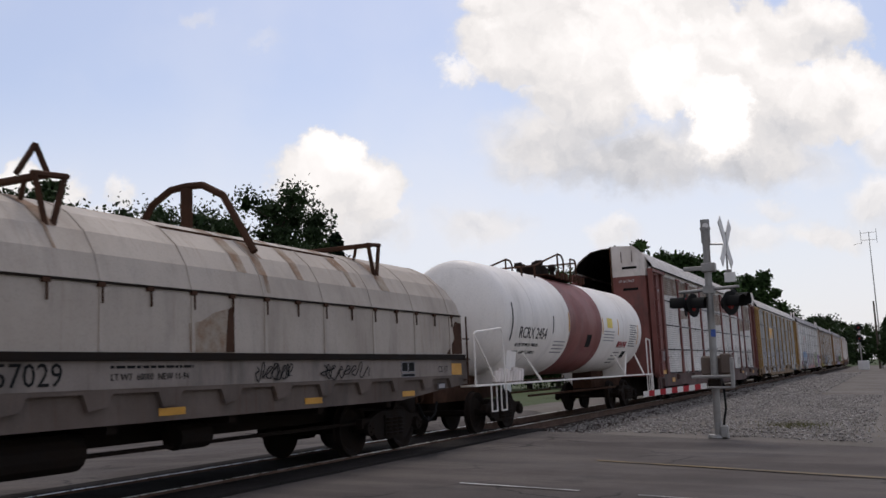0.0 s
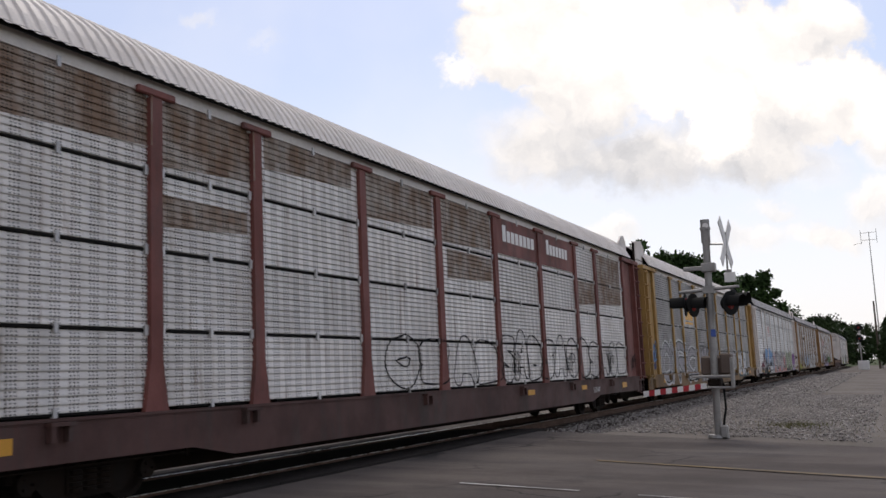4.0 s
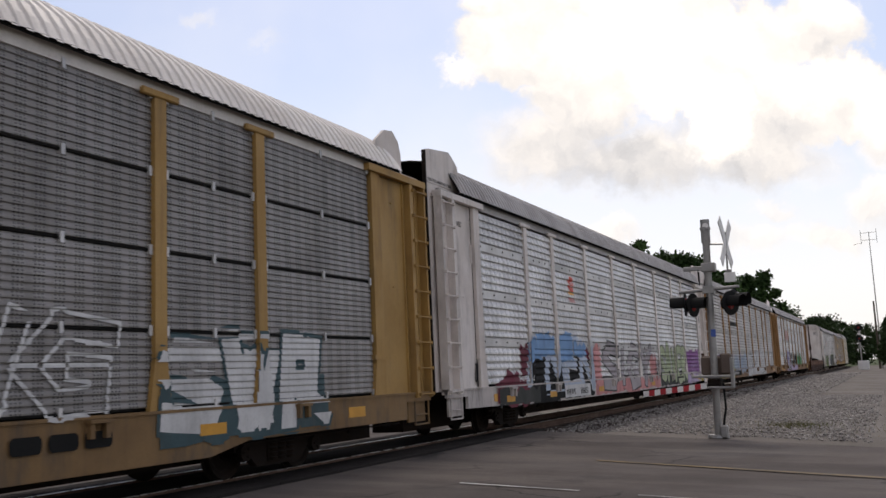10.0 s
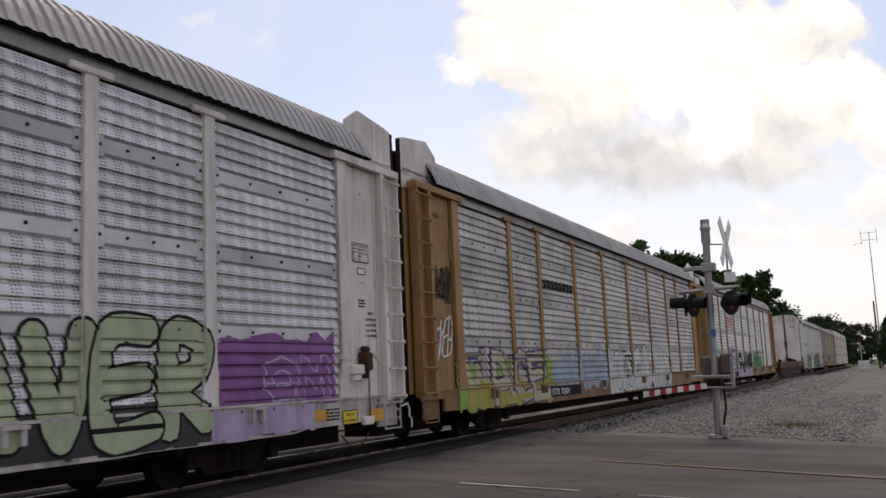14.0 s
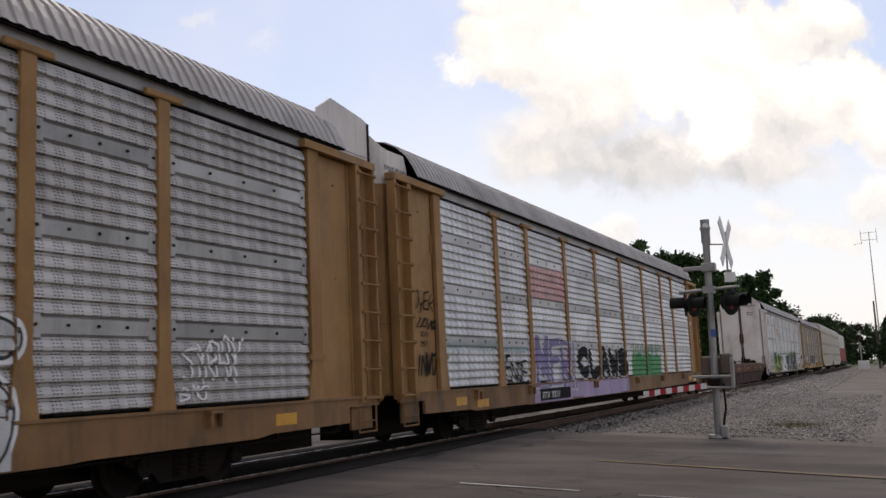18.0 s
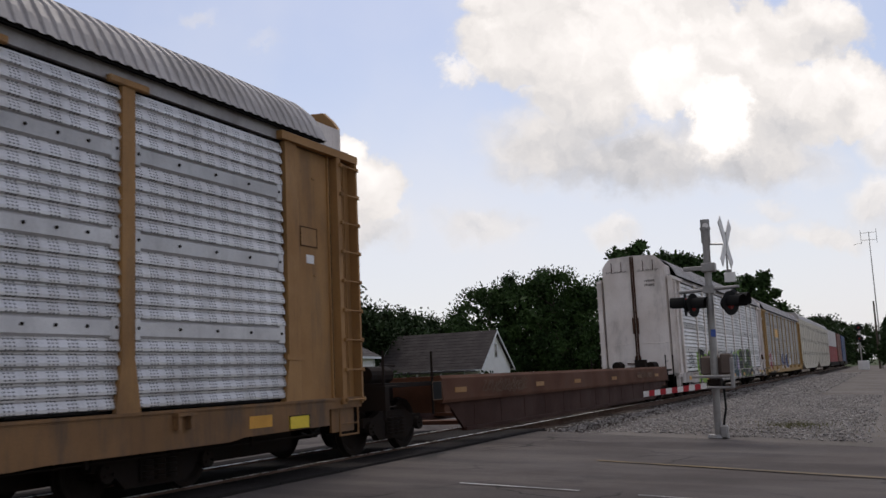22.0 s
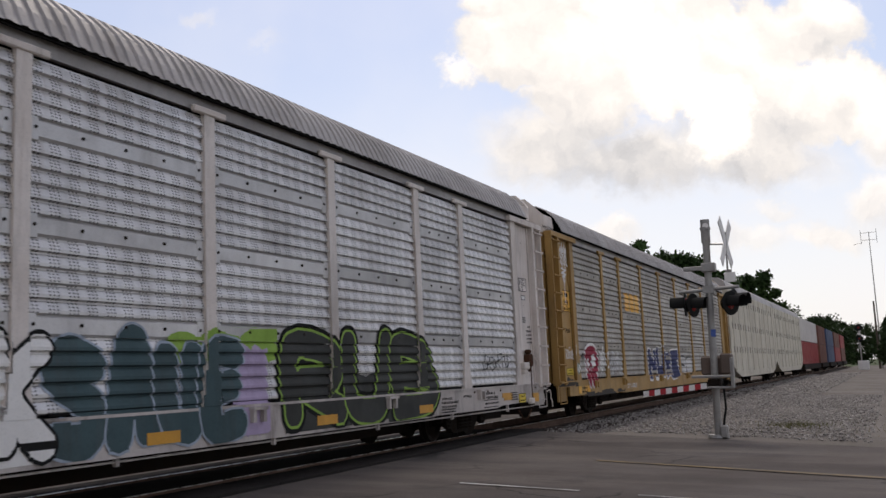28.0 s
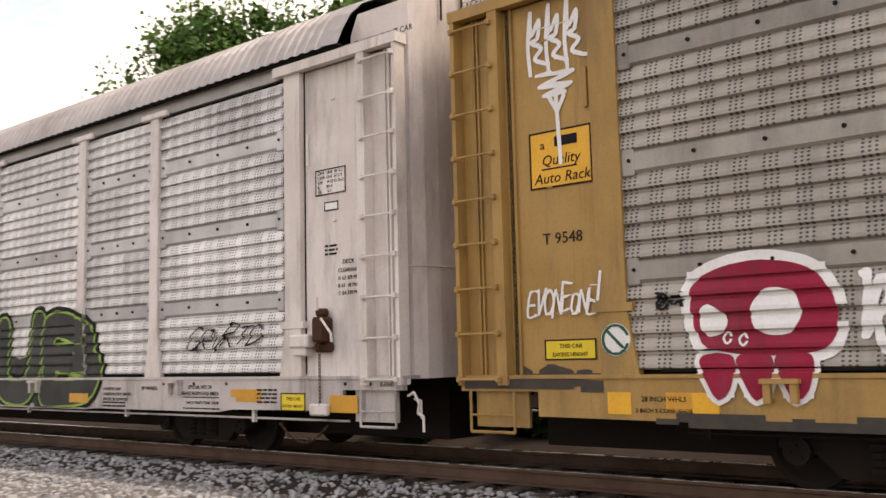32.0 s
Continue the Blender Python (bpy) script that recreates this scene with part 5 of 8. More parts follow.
    for k in range(6):
        box(bm, -1.4, 1.4, 2.5 + k * 2.1, 2.65 + k * 2.1, 0.8, 1.2)
    part("underframe", bm, M["dark_steel"], car)
    bm = bmesh.new()
    tube(bm, (0.9, 5.4, 0.62), (0.9, 6.7, 0.62), 0.22, 14)
    tube(bm, (0.9, 8.3, 0.66), (0.9, 8.9, 0.66), 0.17, 12)
    rod(bm, [(0.9, 3.5, 0.55), (0.9, L - 3, 0.55)], 0.03)
    part("air_tank", bm, M["dark_steel"], car)
    for y in (2.2, L - 2.2):
        truck(car, y, 0.45, 1.78)
    coupler(car, -0.2, -1), coupler(car, L + 0.2, 1)
    letters(car, "57029", 5.15, 1.34, 0.34, x=1.509)
    letters(car, "LT WT  60000  NEW 11-94", L - 9.35, 1.38, 0.11, x=1.509)
    bars(car, L - 9.35, L - 8.0, 1.50, 1.56, 1, x=1.509)
    letters(car, "CS-17", L - 1.15, 1.36, 0.17, x=1.505)
    scrawl(car, L - 6.8, L - 6.0, 1.3, 1.58, "black_paint", "coil", 4, 0.02, 4)
    scrawl(car, L - 5.2, L - 3.8, 1.3, 1.58, "black_paint", "coil", 7, 0.02, 4)
    plate(car, L - 0.55, L - 0.1, 1.30, 1.52, "amber", 1.506, "reflector")
    for k in (11.6, 8.6, 5.6, 2.6):
        plate(car, L - k, L - k + 0.45, 0.96, 1.05, "amber", 1.506, "reflector")
    plate(car, L - 2.62, L - 2.38, 1.38, 1.56, "black_paint", 1.510, "data_plate", "", "ghost")
    plate(car, L - 2.36, L - 2.12, 1.38, 1.56, "black_paint", 1.510, "data_plate", "", "ghost")
    plate(car, L - 2.62, L - 2.12, 1.29, 1.36, "black_paint", 1.510, "data_plate", "", "ghost")
    plate(car, L - 1.3, L - 1.0, 1.05, 1.16, "ghost", 1.566, "label_holder", "", "dark_steel")
    bm = bmesh.new()
    for z in (1.2, 1.6, 2.0):
        rod(bm, [(1.54, L - 0.05, z), (1.54, L + 0.25, z)])
    rod(bm, [(1.54, L + 0.15, 1.1), (1.54, L + 0.15, 2.45)], 0.02)
    part("grab_iron", bm, M["rust_steel"], car)
    CARS.append((car, s0, L))
    return car


def tank_car(s0, length=15.2):
    car = thing("tank_car", "white tank car with one dark red band round its middle", "freight car", "train")
    L, r, zc = length, 1.40, 2.62
    a, b = 1.4, L - 0.20
    cap = 0.60

    def shell(y0, y1, material, name, grow=0.0, ends=(False, False), label=""):
        ys = []
        if ends[0]:
            ys += [(a + cap - cap * math.cos(t), (r + grow) * math.sin(t)) for t in [math.pi / 2 * i / 8 for i in range(8)]]
        ys += [(y0 + (cap if ends[0] else 0), r + grow), (y1 - (cap if ends[1] else 0), r + grow)]
        if ends[1]:
            ys += [(b - cap + cap * math.sin(t), (r + grow) * math.cos(t)) for t in [math.pi / 2 * i / 8 for i in range(1, 9)]]
        seg = 64
        verts = [(q * math.cos(6.2832 * k / seg), y, zc + q * math.sin(6.2832 * k / seg)) for y, q in ys for k in range(seg)]
        faces = [(i * seg + k, i * seg + (k + 1) % seg, (i + 1) * seg + (k + 1) % seg, (i + 1) * seg + k) for i in range(len(ys) - 1) for k in range(seg)]
        ob = raw(name, verts, faces, M[material], car, smooth=True)
        if label:
            ob["label"] = label
    shell(a, 6.35, "tank_white", "shell", 0, (True, False))
    shell(6.35, 9.45, "tank_red", "red_band", 0.004, label="dark red painted band")
    shell(9.45, b, "tank_white", "shell", 0, (False, True))
    bm = bmesh.new()
    for y in (3.4, 6.3, 9.5, 12.0):
        for k in range(40):
            t0, t1 = 6.2832 * k / 40, 6.2832 * (k + 1) / 40
            tube(bm, ((r + 0.002) * math.cos(t0), y, zc + (r + 0.002) * math.sin(t0)), ((r + 0.002) * math.cos(t1), y, zc + (r + 0.002) * math.sin(t1)), 0.008, 4)
    part("weld_seam", bm, M["tank_white"], car)
    # manway platform, rails and valves
    bm = boxes((-0.75, 0.75, 6.6, 9.2, 3.98, 4.01))
    for k in range(7):
        tube(bm, (1.0, 6.7 + 0.4 * k, 3.86), (1.0, 6.72 + 0.4 * k, 4.04), 0.05, 6)
    part("platform", bm, M["rust_steel"], car)
    bm = bmesh.new()
    for s in (1, -1):
        rod(bm, [(s * 0.8, 4.4, 3.75), (s * 0.8, 4.4, 4.0), (s * 0.8, 5.4, 4.12), (s * 0.8, 7.45, 4.64), (s * 0.8, 7.75, 4.62), (s * 0.8, 7.9, 4.5), (s * 0.8, 7.9, 4.0)], 0.028)
        rod(bm, [(s * 0.8, 9.12, 4.0), (s * 0.8, 9.12, 4.5), (s * 0.8, 9.02, 4.6), (s * 0.8, 8.6, 4.6), (s * 0.8, 8.55, 4.0)], 0.028)
        rod(bm, [(s * 0.8, 5.4, 3.8), (s * 0.8, 5.4, 4.12)], 0.028)
        rod(bm, [(s * 0.8, 7.4, 4.0), (s * 0.8, 7.4, 4.63)], 0.028)
    rod(bm, [(-0.8, 5.4, 4.12), (0.8, 5.4, 4.12)], 0.028)
    rod(bm, [(-0.8, 9.1, 4.52), (0.8, 9.1, 4.52)], 0.028)
    part("safety_rail", bm, M["rust_steel"], car)
    bm = bmesh.new()
    tube(bm, (0, 7.6, 3.95), (0, 7.6, 4.28), 0.42, 18)
    tube(bm, (0, 7.6, 4.28), (0, 7.6, 4.36), 0.36, 18)
    for x, y in ((0.45, 6.75), (0.25, 7.05), (-0.2, 6.85), (0.35, 8.2), (-0.1, 8.4)):
        tube(bm, (x, y, 4.0), (x, y, 4.36), 0.07, 8)
        tube(bm, (x - 0.1, y, 4.34), (x + 0.1, y, 4.34), 0.09, 8)
    part("valve", bm, M["dark_steel"], car)
    # saddles, stub sills, running boards and end railings
    for y, w in ((2.5, 0.30), (L - 2.1, 0.10)):
        part("saddle", prism(bmesh.new(), [(-1.05, 1.05), (1.05, 1.05), (1.15, 1.85), (-1.15, 1.85)], y - w, y + w), M["tank_white"], car)
    for y in (-0.1, L - 3.6):
        part("stub_sill", boxes((-0.32, 0.32, y, y + 3.7, 0.72, 1.28)), M["rust_steel"], car)
    for s in (1, -1):
        bm = boxes((*sorted((s * 1.18, s * 1.52)), -0.55 if s > 0 else 0.05, L - 0.05, 1.04, 1.075))
        part("running_board", bm, M["tank_white"] if s > 0 else M["rust_steel"], car)
        bm = bmesh.new()
        rod(bm, [(s * 1.5, -0.5, 1.05), (s * 1.5, -0.5, 2.1), (s * 1.5, -0.42, 2.16), (s * 1.5, 1.0, 2.28), (s * 1.5, 1.1, 2.2), (s * 1.5, 1.1, 1.05)], 0.022)
        rod(bm, [(s * 1.5, -0.48, 2.1), (s * 1.5, 0.6, 1.12)], 0.022)
        rod(bm, [(s * 1.5, L - 0.1, 0.55), (s * 1.5, L - 0.1, 2.25), (s * 1.5, L - 0.6, 2.30), (s * 1.5, L - 0.65, 2.2), (s * 1.5, L - 0.65, 1.05)], 0.022)
        for y in (0.3, 0.85, L - 0.85, L - 0.3):
            rod(bm, [(s * 1.5, y, 1.05), (s * 1.5, y, 0.5), (s * 1.5, y + 0.3, 0.5), (s * 1.5, y + 0.3, 1.05)], 0.018)
        rod(bm, [(s * 1.48, 3.6, 1.05), (s * 1.2, 3.1, 1.75)], 0.03)
        rod(bm, [(s * 1.48, L - 3.6, 1.05), (s * 1.2, L - 4.0, 1.75)], 0.03)
        rod(bm, [(s * 1.48, L - 1.2, 1.05), (s * 1.2, L - 1.3, 1.8)], 0.03)
        pieces("handrail", bm, M["tank_white"], car, "white tubular handrail")
        bm = bmesh.new()
        rod(bm, [(s * 1.1, 3.6, 0.72), (s * 1.1, L - 3.6, 0.72)], 0.03)
        part("brake_rod", bm, M["rust_steel"], car)
    bm = bmesh.new()
    rnd = random.Random(8)
    for k in range(9):
        y = 1.2 + 0.18 * k
        tube(bm, (1.25, y, 1.1), (1.25, y + 0.1, 1.3 + 0.1 * rnd.random()), 0.09, 7)
    part("brake_gear", bm, M["white_car"], car)
    for y in (2.05, L - 2.05):
        truck(car, y, 0.45, 1.78)
    coupler(car, 0.0, -1), coupler(car, L, 1)
    # lettering follows the round side
    def curved(text, y, z, size, material="black_paint", lean=0.0):
        ob = letters(car, text, 0, 0, size, material, 0.004 if material == "sign_red" else 0.0, italic=lean)
        for v in ob.data.vertices:
            ang = math.asin(max(-1, min(1, (z - zc) / r))) + v.co.z / r
            d = r + 0.006 + v.co.x
            v.co = (d * math.cos(ang), y + v.co.y, zc + d * math.sin(ang))
    curved("RCRX 2454", 2.56, 2.11, 0.40)
    curved("LD LMT 205900 LB  93400 KG", 2.5, 1.92, 0.125)
    curved("LT WT   57100 LB  25900 KG", 2.5, 1.75, 0.125)
    # lettering on the leading head
    for text, z, size in (("RCRX 2454", 2.72, 0.17), ("CAPY 20000 US GAL", 2.58, 0.075), ("77 783 L", 2.47, 0.075)):
        ob = letters(car, text, 0, 0, size, "black_paint", 0.0)
        for v in ob.data.vertices:
            hx, hz = -1.12 + v.co.y, z - zc + v.co.z
            deep = max(0.0, 1 - (hx * hx + hz * hz) / (r * r))
            v.co = (hx, a + cap - cap * math.sqrt(deep) - 0.006, zc + hz)
    curved("REMOVE", 11.42, 1.98, 0.29, "sign_red", 0.25)
    curved("REMOVE", 11.405, 1.972, 0.29, "black_paint", 0.25)

    def patch(y0, y1, z0, z1, material, name="placard"):
        bm = bmesh.new()
        k = 5
        t0, t1 = math.asin((z0 - zc) / r), math.asin((z1 - zc) / r)
        vs = [[bm.verts.new(((r + 0.007) * math.cos(t0 + (t1 - t0) * i / k), y, zc + (r + 0.007) * math.sin(t0 + (t1 - t0) * i / k))) for y in (y0, y1)] for i in range(k + 1)]
        for i in range(k):
            bm.faces.new((vs[i][0], vs[i][1], vs[i + 1][1], vs[i + 1][0]))
        part(name, bm, M[material], car)
    patch(10.05, 10.65, 2.55, 2.85, "sign_yellow")
    patch(2.02, 2.09, 2.04, 2.92, "black_paint", "vent_strip")
    patch(4.92, 4.98, 2.26, 2.71, "black_paint", "vent_strip")
    for y in (6.22, 9.52, 11.3):
        patch(y, y + 0.09, 2.35, 2.85, "amber", "reflector")
    patch(8.0, 8.45, 1.95, 2.3, "black_paint", "stain")
    patch(12.42, 12.62, 1.66, 1.86, "black_paint")
    patch(12.65, 12.85, 1.66, 1.86, "black_paint")
    for k in range(4):
        patch(11.35, 12.15 - 0.1 * (k % 2), 1.80 - 0.10 * k, 1.83 - 0.10 * k, "smoke", "lettering")
    patch(13.84, 13.92, 2.1, 2.75, "amber", "reflector")
    for k in range(4):
        patch(5.2, 6.1, 2.05 - 0.09 * k, 2.08 - 0.09 * k, "ghost", "lettering")
        patch(9.7, 10.9, 2.42 - 0.09 * k, 2.45 - 0.09 * k, "ghost", "lettering")
    for k in range(10):
        patch(12.80, 13.72 - 0.12 * (k % 3), 2.02 + 0.075 * k, 2.05 + 0.075 * k, "smoke", "lettering")
    CARS.append((car, s0, L))
    return car


def well_car(s0, length=24.0):
    car = thing("well_car", "empty low rust-brown intermodal well car", "freight car", "train")
    L = length
    a, b = 2.45, L - 1.9
    for s in (1, -1):
        o = [(a, 0.80), (b, 0.80), (b - 0.3, 0.72), (b - 2.0, 0.22), (a + 1.1, 0.22), (a + 0.4, 0.72)]
        side = part("side_wall", prism(bmesh.new(), o, s * 1.40, s * 1.45, axis="x"), M["well_shaded"], car)
        part("bottom_angle", boxes((*sorted((s * 1.36, s * 1.49)), a + 1.1, b - 2.0, 0.20, 0.27)), M["well_shaded"], side)
        bm = bmesh.new()
        o = [(1.36, 0.80), (1.50, 0.78), (1.52, 0.84), (1.50, 1.24), (1.46, 1.30), (1.36, 1.30)]
        prism(bm, [(s * x, z) for x, z in o], a, b)
        part("top_chord", bm, M["well_brown"], car, "rust-brown box chord with faded marks")
        for k in range(12):
            y = a + 1.6 + k * (b - a - 3.8) / 11
            part("stiffener", boxes((*sorted((s * 1.44, s * 1.458)), y - 0.02, y + 0.02, 0.28, 0.79)), M["well_shaded"], side)
    bm = bmesh.new()
    for k in range(5):
        y = a + 1.5 + k * (b - a - 3.6) / 4
        box(bm, -1.44, 1.44, y, y + 0.5, 0.30, 0.38)
    for y in (a + 0.2, b - 0.4):
        box(bm, -1.44, 1.44, y, y + 0.25, 0.6, 1.28)
    part("floor_beam", bm, M["well_brown"], car)
    for y0, y1 in ((0.15, a), (b, L - 0.15)):
        bm = boxes((-0.45, 0.45, y0, y1, 0.72, 1.15), (-1.35, 1.35, y0 + 0.35, y1 - 0.1, 1.12, 1.20))
        box(bm, -1.5, 1.5, (y0 + 0.1), (y0 + 0.25), 0.75, 1.15)
        part("platform", bm, M["dark_steel"], car)
        bm = bmesh.new()
        for s in (1, -1):
            for y in (y0 + 0.15, y1 - 0.3):
                rod(bm, [(s * 1.45, y, 0.6), (s * 1.45, y, 1.75)], 0.025)
            for z in (0.8, 1.15, 1.5):
                rod(bm, [(s * 1.45, y0 + 0.15, z), (s * 1.45, y0 + 0.55, z)], 0.016)
        tube(bm, (0.7, y0 + 0.8, 1.35), (0.7, y0 + 1.6, 1.35), 0.16, 12)
        tube(bm, (-0.6, y0 + 0.7, 1.38), (-0.6, y0 + 1.3, 1.38), 0.18, 12)
        box(bm, 0.2, 0.6, y0 + 0.4, y0 + 0.8, 1.2, 1.6)
        part("brake_gear", bm, M["dark_steel"], car)
    truck(car, 1.30, 0.45, 1.78), truck(car, L - 1.15, 0.45, 1.78)
    coupler(car, 0.1, -1), coupler(car, L - 0.1, 1)
    for y in (3.0, 7.6, 10.6, 14.3, 17.5, 20.0):
        plate(car, y, y + 0.55, 0.96, 1.06, "tan", 1.518, "reflector")
    scrawl(car, 4.2, 7.2, 0.9, 1.2, "faded", "well", 5, 0.03, 9)
    scrawl(car, 17.2, 19.4, 0.95, 1.15, "faded", "well", 6, 0.03, 9)
    plate(car, 2.0, 2.4, 0.85, 1.2, "black_paint", 1.52, "placard", "", "faded")
    CARS.append((car, s0, L))
    return car


M["cream_slot"] = surface("cream_slot", (0.16, 0.14, 0.11), (0.10, 0.09, 0.07), 0.8, scale=4)


def cream_rack(s0, length, lead):
    car = thing("articulated_autorack", "tall cream articulated autorack with rows of small slots", "freight car", "train")
    L = length
    o = [(0.0, 1.35), (0.0, 5.35), (L, 5.35), (L, 1.35), (L - 1.2, 0.85), (L - 3.2, 0.55), (3.2, 0.55), (1.2, 0.85)]
    bm = bmesh.new()
    prism(bm, o, -1.52, 1.52, axis="x")
    part("body", bm, M["cream"], car)
    sec = [(1.52, 5.35), (1.40, 5.75), (1.1, 5.98), (0.0, 6.1), (-1.1, 5.98), (-1.40, 5.75), (-1.52, 5.35)]
    bm = prism(bmesh.new(), sec, 0.02, L - 0.02)
    part("roof", bm, M["roof_zinc"], car)
    bm = bmesh.new()
    for r, z in enumerate((4.6, 3.2, 1.9)):
        y = 0.9
        while y < L - 1.0:
            box(bm, 1.515, 1.53, y, y + 0.22, z, z + 0.34)
            y += 1.05
    tagged(part("slot", bm, M["cream_slot"], car), kind="stuff")
    bm = bmesh.new()
    for k in range(9):
        y = 1.2 + k * (L - 2.4) / 8
        box(bm, 1.52, 1.55, y - 0.05, y + 0.05, 0.9, 5.35)
    pieces("rib", bm, M["cream"], car)
    truck(car, 0.2 if not lead else 1.3, 0.42, 1.75), truck(car, L - 1.3, 0.42, 1.75)
    CARS.append((car, s0, L))
    return car


def container_car(s0, length, lower, upper, label):
    car = thing("container_car", label, "freight car", "train")
    L = length
    bm = boxes((-0.4, 0.4, 0.0, L, 0.7, 1.0), (-1.45, 1.45, 1.6, L - 1.6, 0.45, 1.0))
    part("underframe", bm, M["dark_steel"], car)
    for z, m in ((1.0, lower), (3.35, upper)):
        if m is None:
            continue
        v, f = [], []
        y0, y1 = 1.4, L - 1.4
        ys, y, k = [], y0, 0
        while y < y1:
            ys.append((y, 0.03 if (k // 2) % 2 else 0.0))
            y, k = y + (0.12 if k % 2 else 0.05), k + 1
        ys.append((y1, 0.0))
        for y, d in ys:
            v += [(1.25 - d, y, z), (1.25 - d, y, z + 2.3), (-1.25, y, z + 2.3), (-1.25, y, z)]
        for i in range(len(ys) - 1):
            for q in range(4):
                a, b = 4 * i + q, 4 * i + (q + 1) % 4
                f.append((a, b, b + 4, a + 4))
        f += [(0, 1, 2, 3), tuple(4 * (len(ys) - 1) + q for q in (3, 2, 1, 0))]
        raw("container", v, f, M[m], car)
    truck(car, 1.6, 0.45, 1.78), truck(car, L - 1.6, 0.45, 1.78)
    CARS.append((car, s0, L))
    return car


M["box_red"] = surface("box_red", (0.30, 0.03, 0.03), (0.20, 0.03, 0.03), 0.6, scale=0.8, grime=0.3)
M["box_blue"] = surface("box_blue", (0.04, 0.07, 0.16), (0.03, 0.05, 0.10), 0.6, scale=0.8, grime=0.3)
M["box_rust"] = surface("box_rust", (0.17, 0.06, 0.04), (0.11, 0.045, 0.035), 0.65, scale=0.8, grime=0.3)
M["box_white"] = surface("box_white", (0.62, 0.58, 0.55), (0.48, 0.44, 0.42), 0.6, scale=0.8, grime=0.3)

paint("smoke", 0.20, 0.185, 0.18)
M["sign_red"] = surface("sign_red", (0.45, 0.03, 0.04), (0.35, 0.03, 0.04), 0.5, scale=4, bump=0.02)
coil_car(-1.75)
tank_car(15.35)
rack_sp = autorack("brown autorack with rusty ribbed sheets and a white roof", 31.5, "brown", "panel_rusty", "roof_white", old=True, lead="open", trail="tip", white=4.68)
rack_y1 = autorack("yellow autorack with dark grey ribbed sheets and white roof", 60.68, "yellow", "panel_dark", "roof_white", old=True, lead="swung", trail="tip", white=4.86)
rack_w1 = autorack("white autorack with zinc sheets and colourful sprayed murals", 89.8, "white_car", "panel_zinc", "roof_zinc", lead="swung", trail="swung", white=4.80)
rack_o1 = autorack("tan autorack with zinc sheets and pale sprayed lettering", 118.93, "tan", "panel_worn", "roof_zinc", lead="swung", trail="swung", white=4.80)
rack_o2 = autorack("tan autorack with zinc sheets and one pink sheet", 148.06, "tan", "panel_zinc", "roof_zinc", lead="shut", trail="shut", white=4.75)
well_car(177.0)
rack_w2 = autorack("white autorack with closed end doors and green sprayed murals", 201.09, "white_car", "panel_zinc", "roof_zinc", lead="shut", trail="shut", shift=0.29)
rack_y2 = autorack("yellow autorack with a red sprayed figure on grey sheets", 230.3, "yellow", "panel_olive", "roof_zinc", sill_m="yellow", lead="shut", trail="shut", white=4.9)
cream_rack(259.5, 21.4, True)
cream_rack(281.1, 22.4, False)
container_car(304.6, 26.5, "box_red", "box_white", "container car with a white box stacked on a red one")
container_car(331.6, 15.5, "box_rust", "box_rust", "container car with stacked rust-red boxes")
container_car(347.6, 19.0, "box_blue", "box_blue", "container car with stacked dark blue boxes")
container_car(367.0, 19.0, "box_red", "box_rust", "container car with a rust box on a red one")
container_car(386.5, 19.0, "box_rust", "box_red", "container car with a red box on a rust one")


# ---------------------------------------------------------------- the crossing signal
M["galvanised"] = surface("galvanised", (0.31, 0.30, 0.29), (0.22, 0.21, 0.205), 0.5, metal=0.5, scale=4, fine=30, bump=0.05)
M["lamp_red"] = surface("lamp_red", (0.25, 0.01, 0.01), (0.15, 0.01, 0.01), 0.2, scale=4, bump=0.0)
M["blue_tag"] = surface("blue_tag", (0.05, 0.10, 0.35), (0.04, 0.08, 0.25), 0.5, scale=4, bump=0.0)


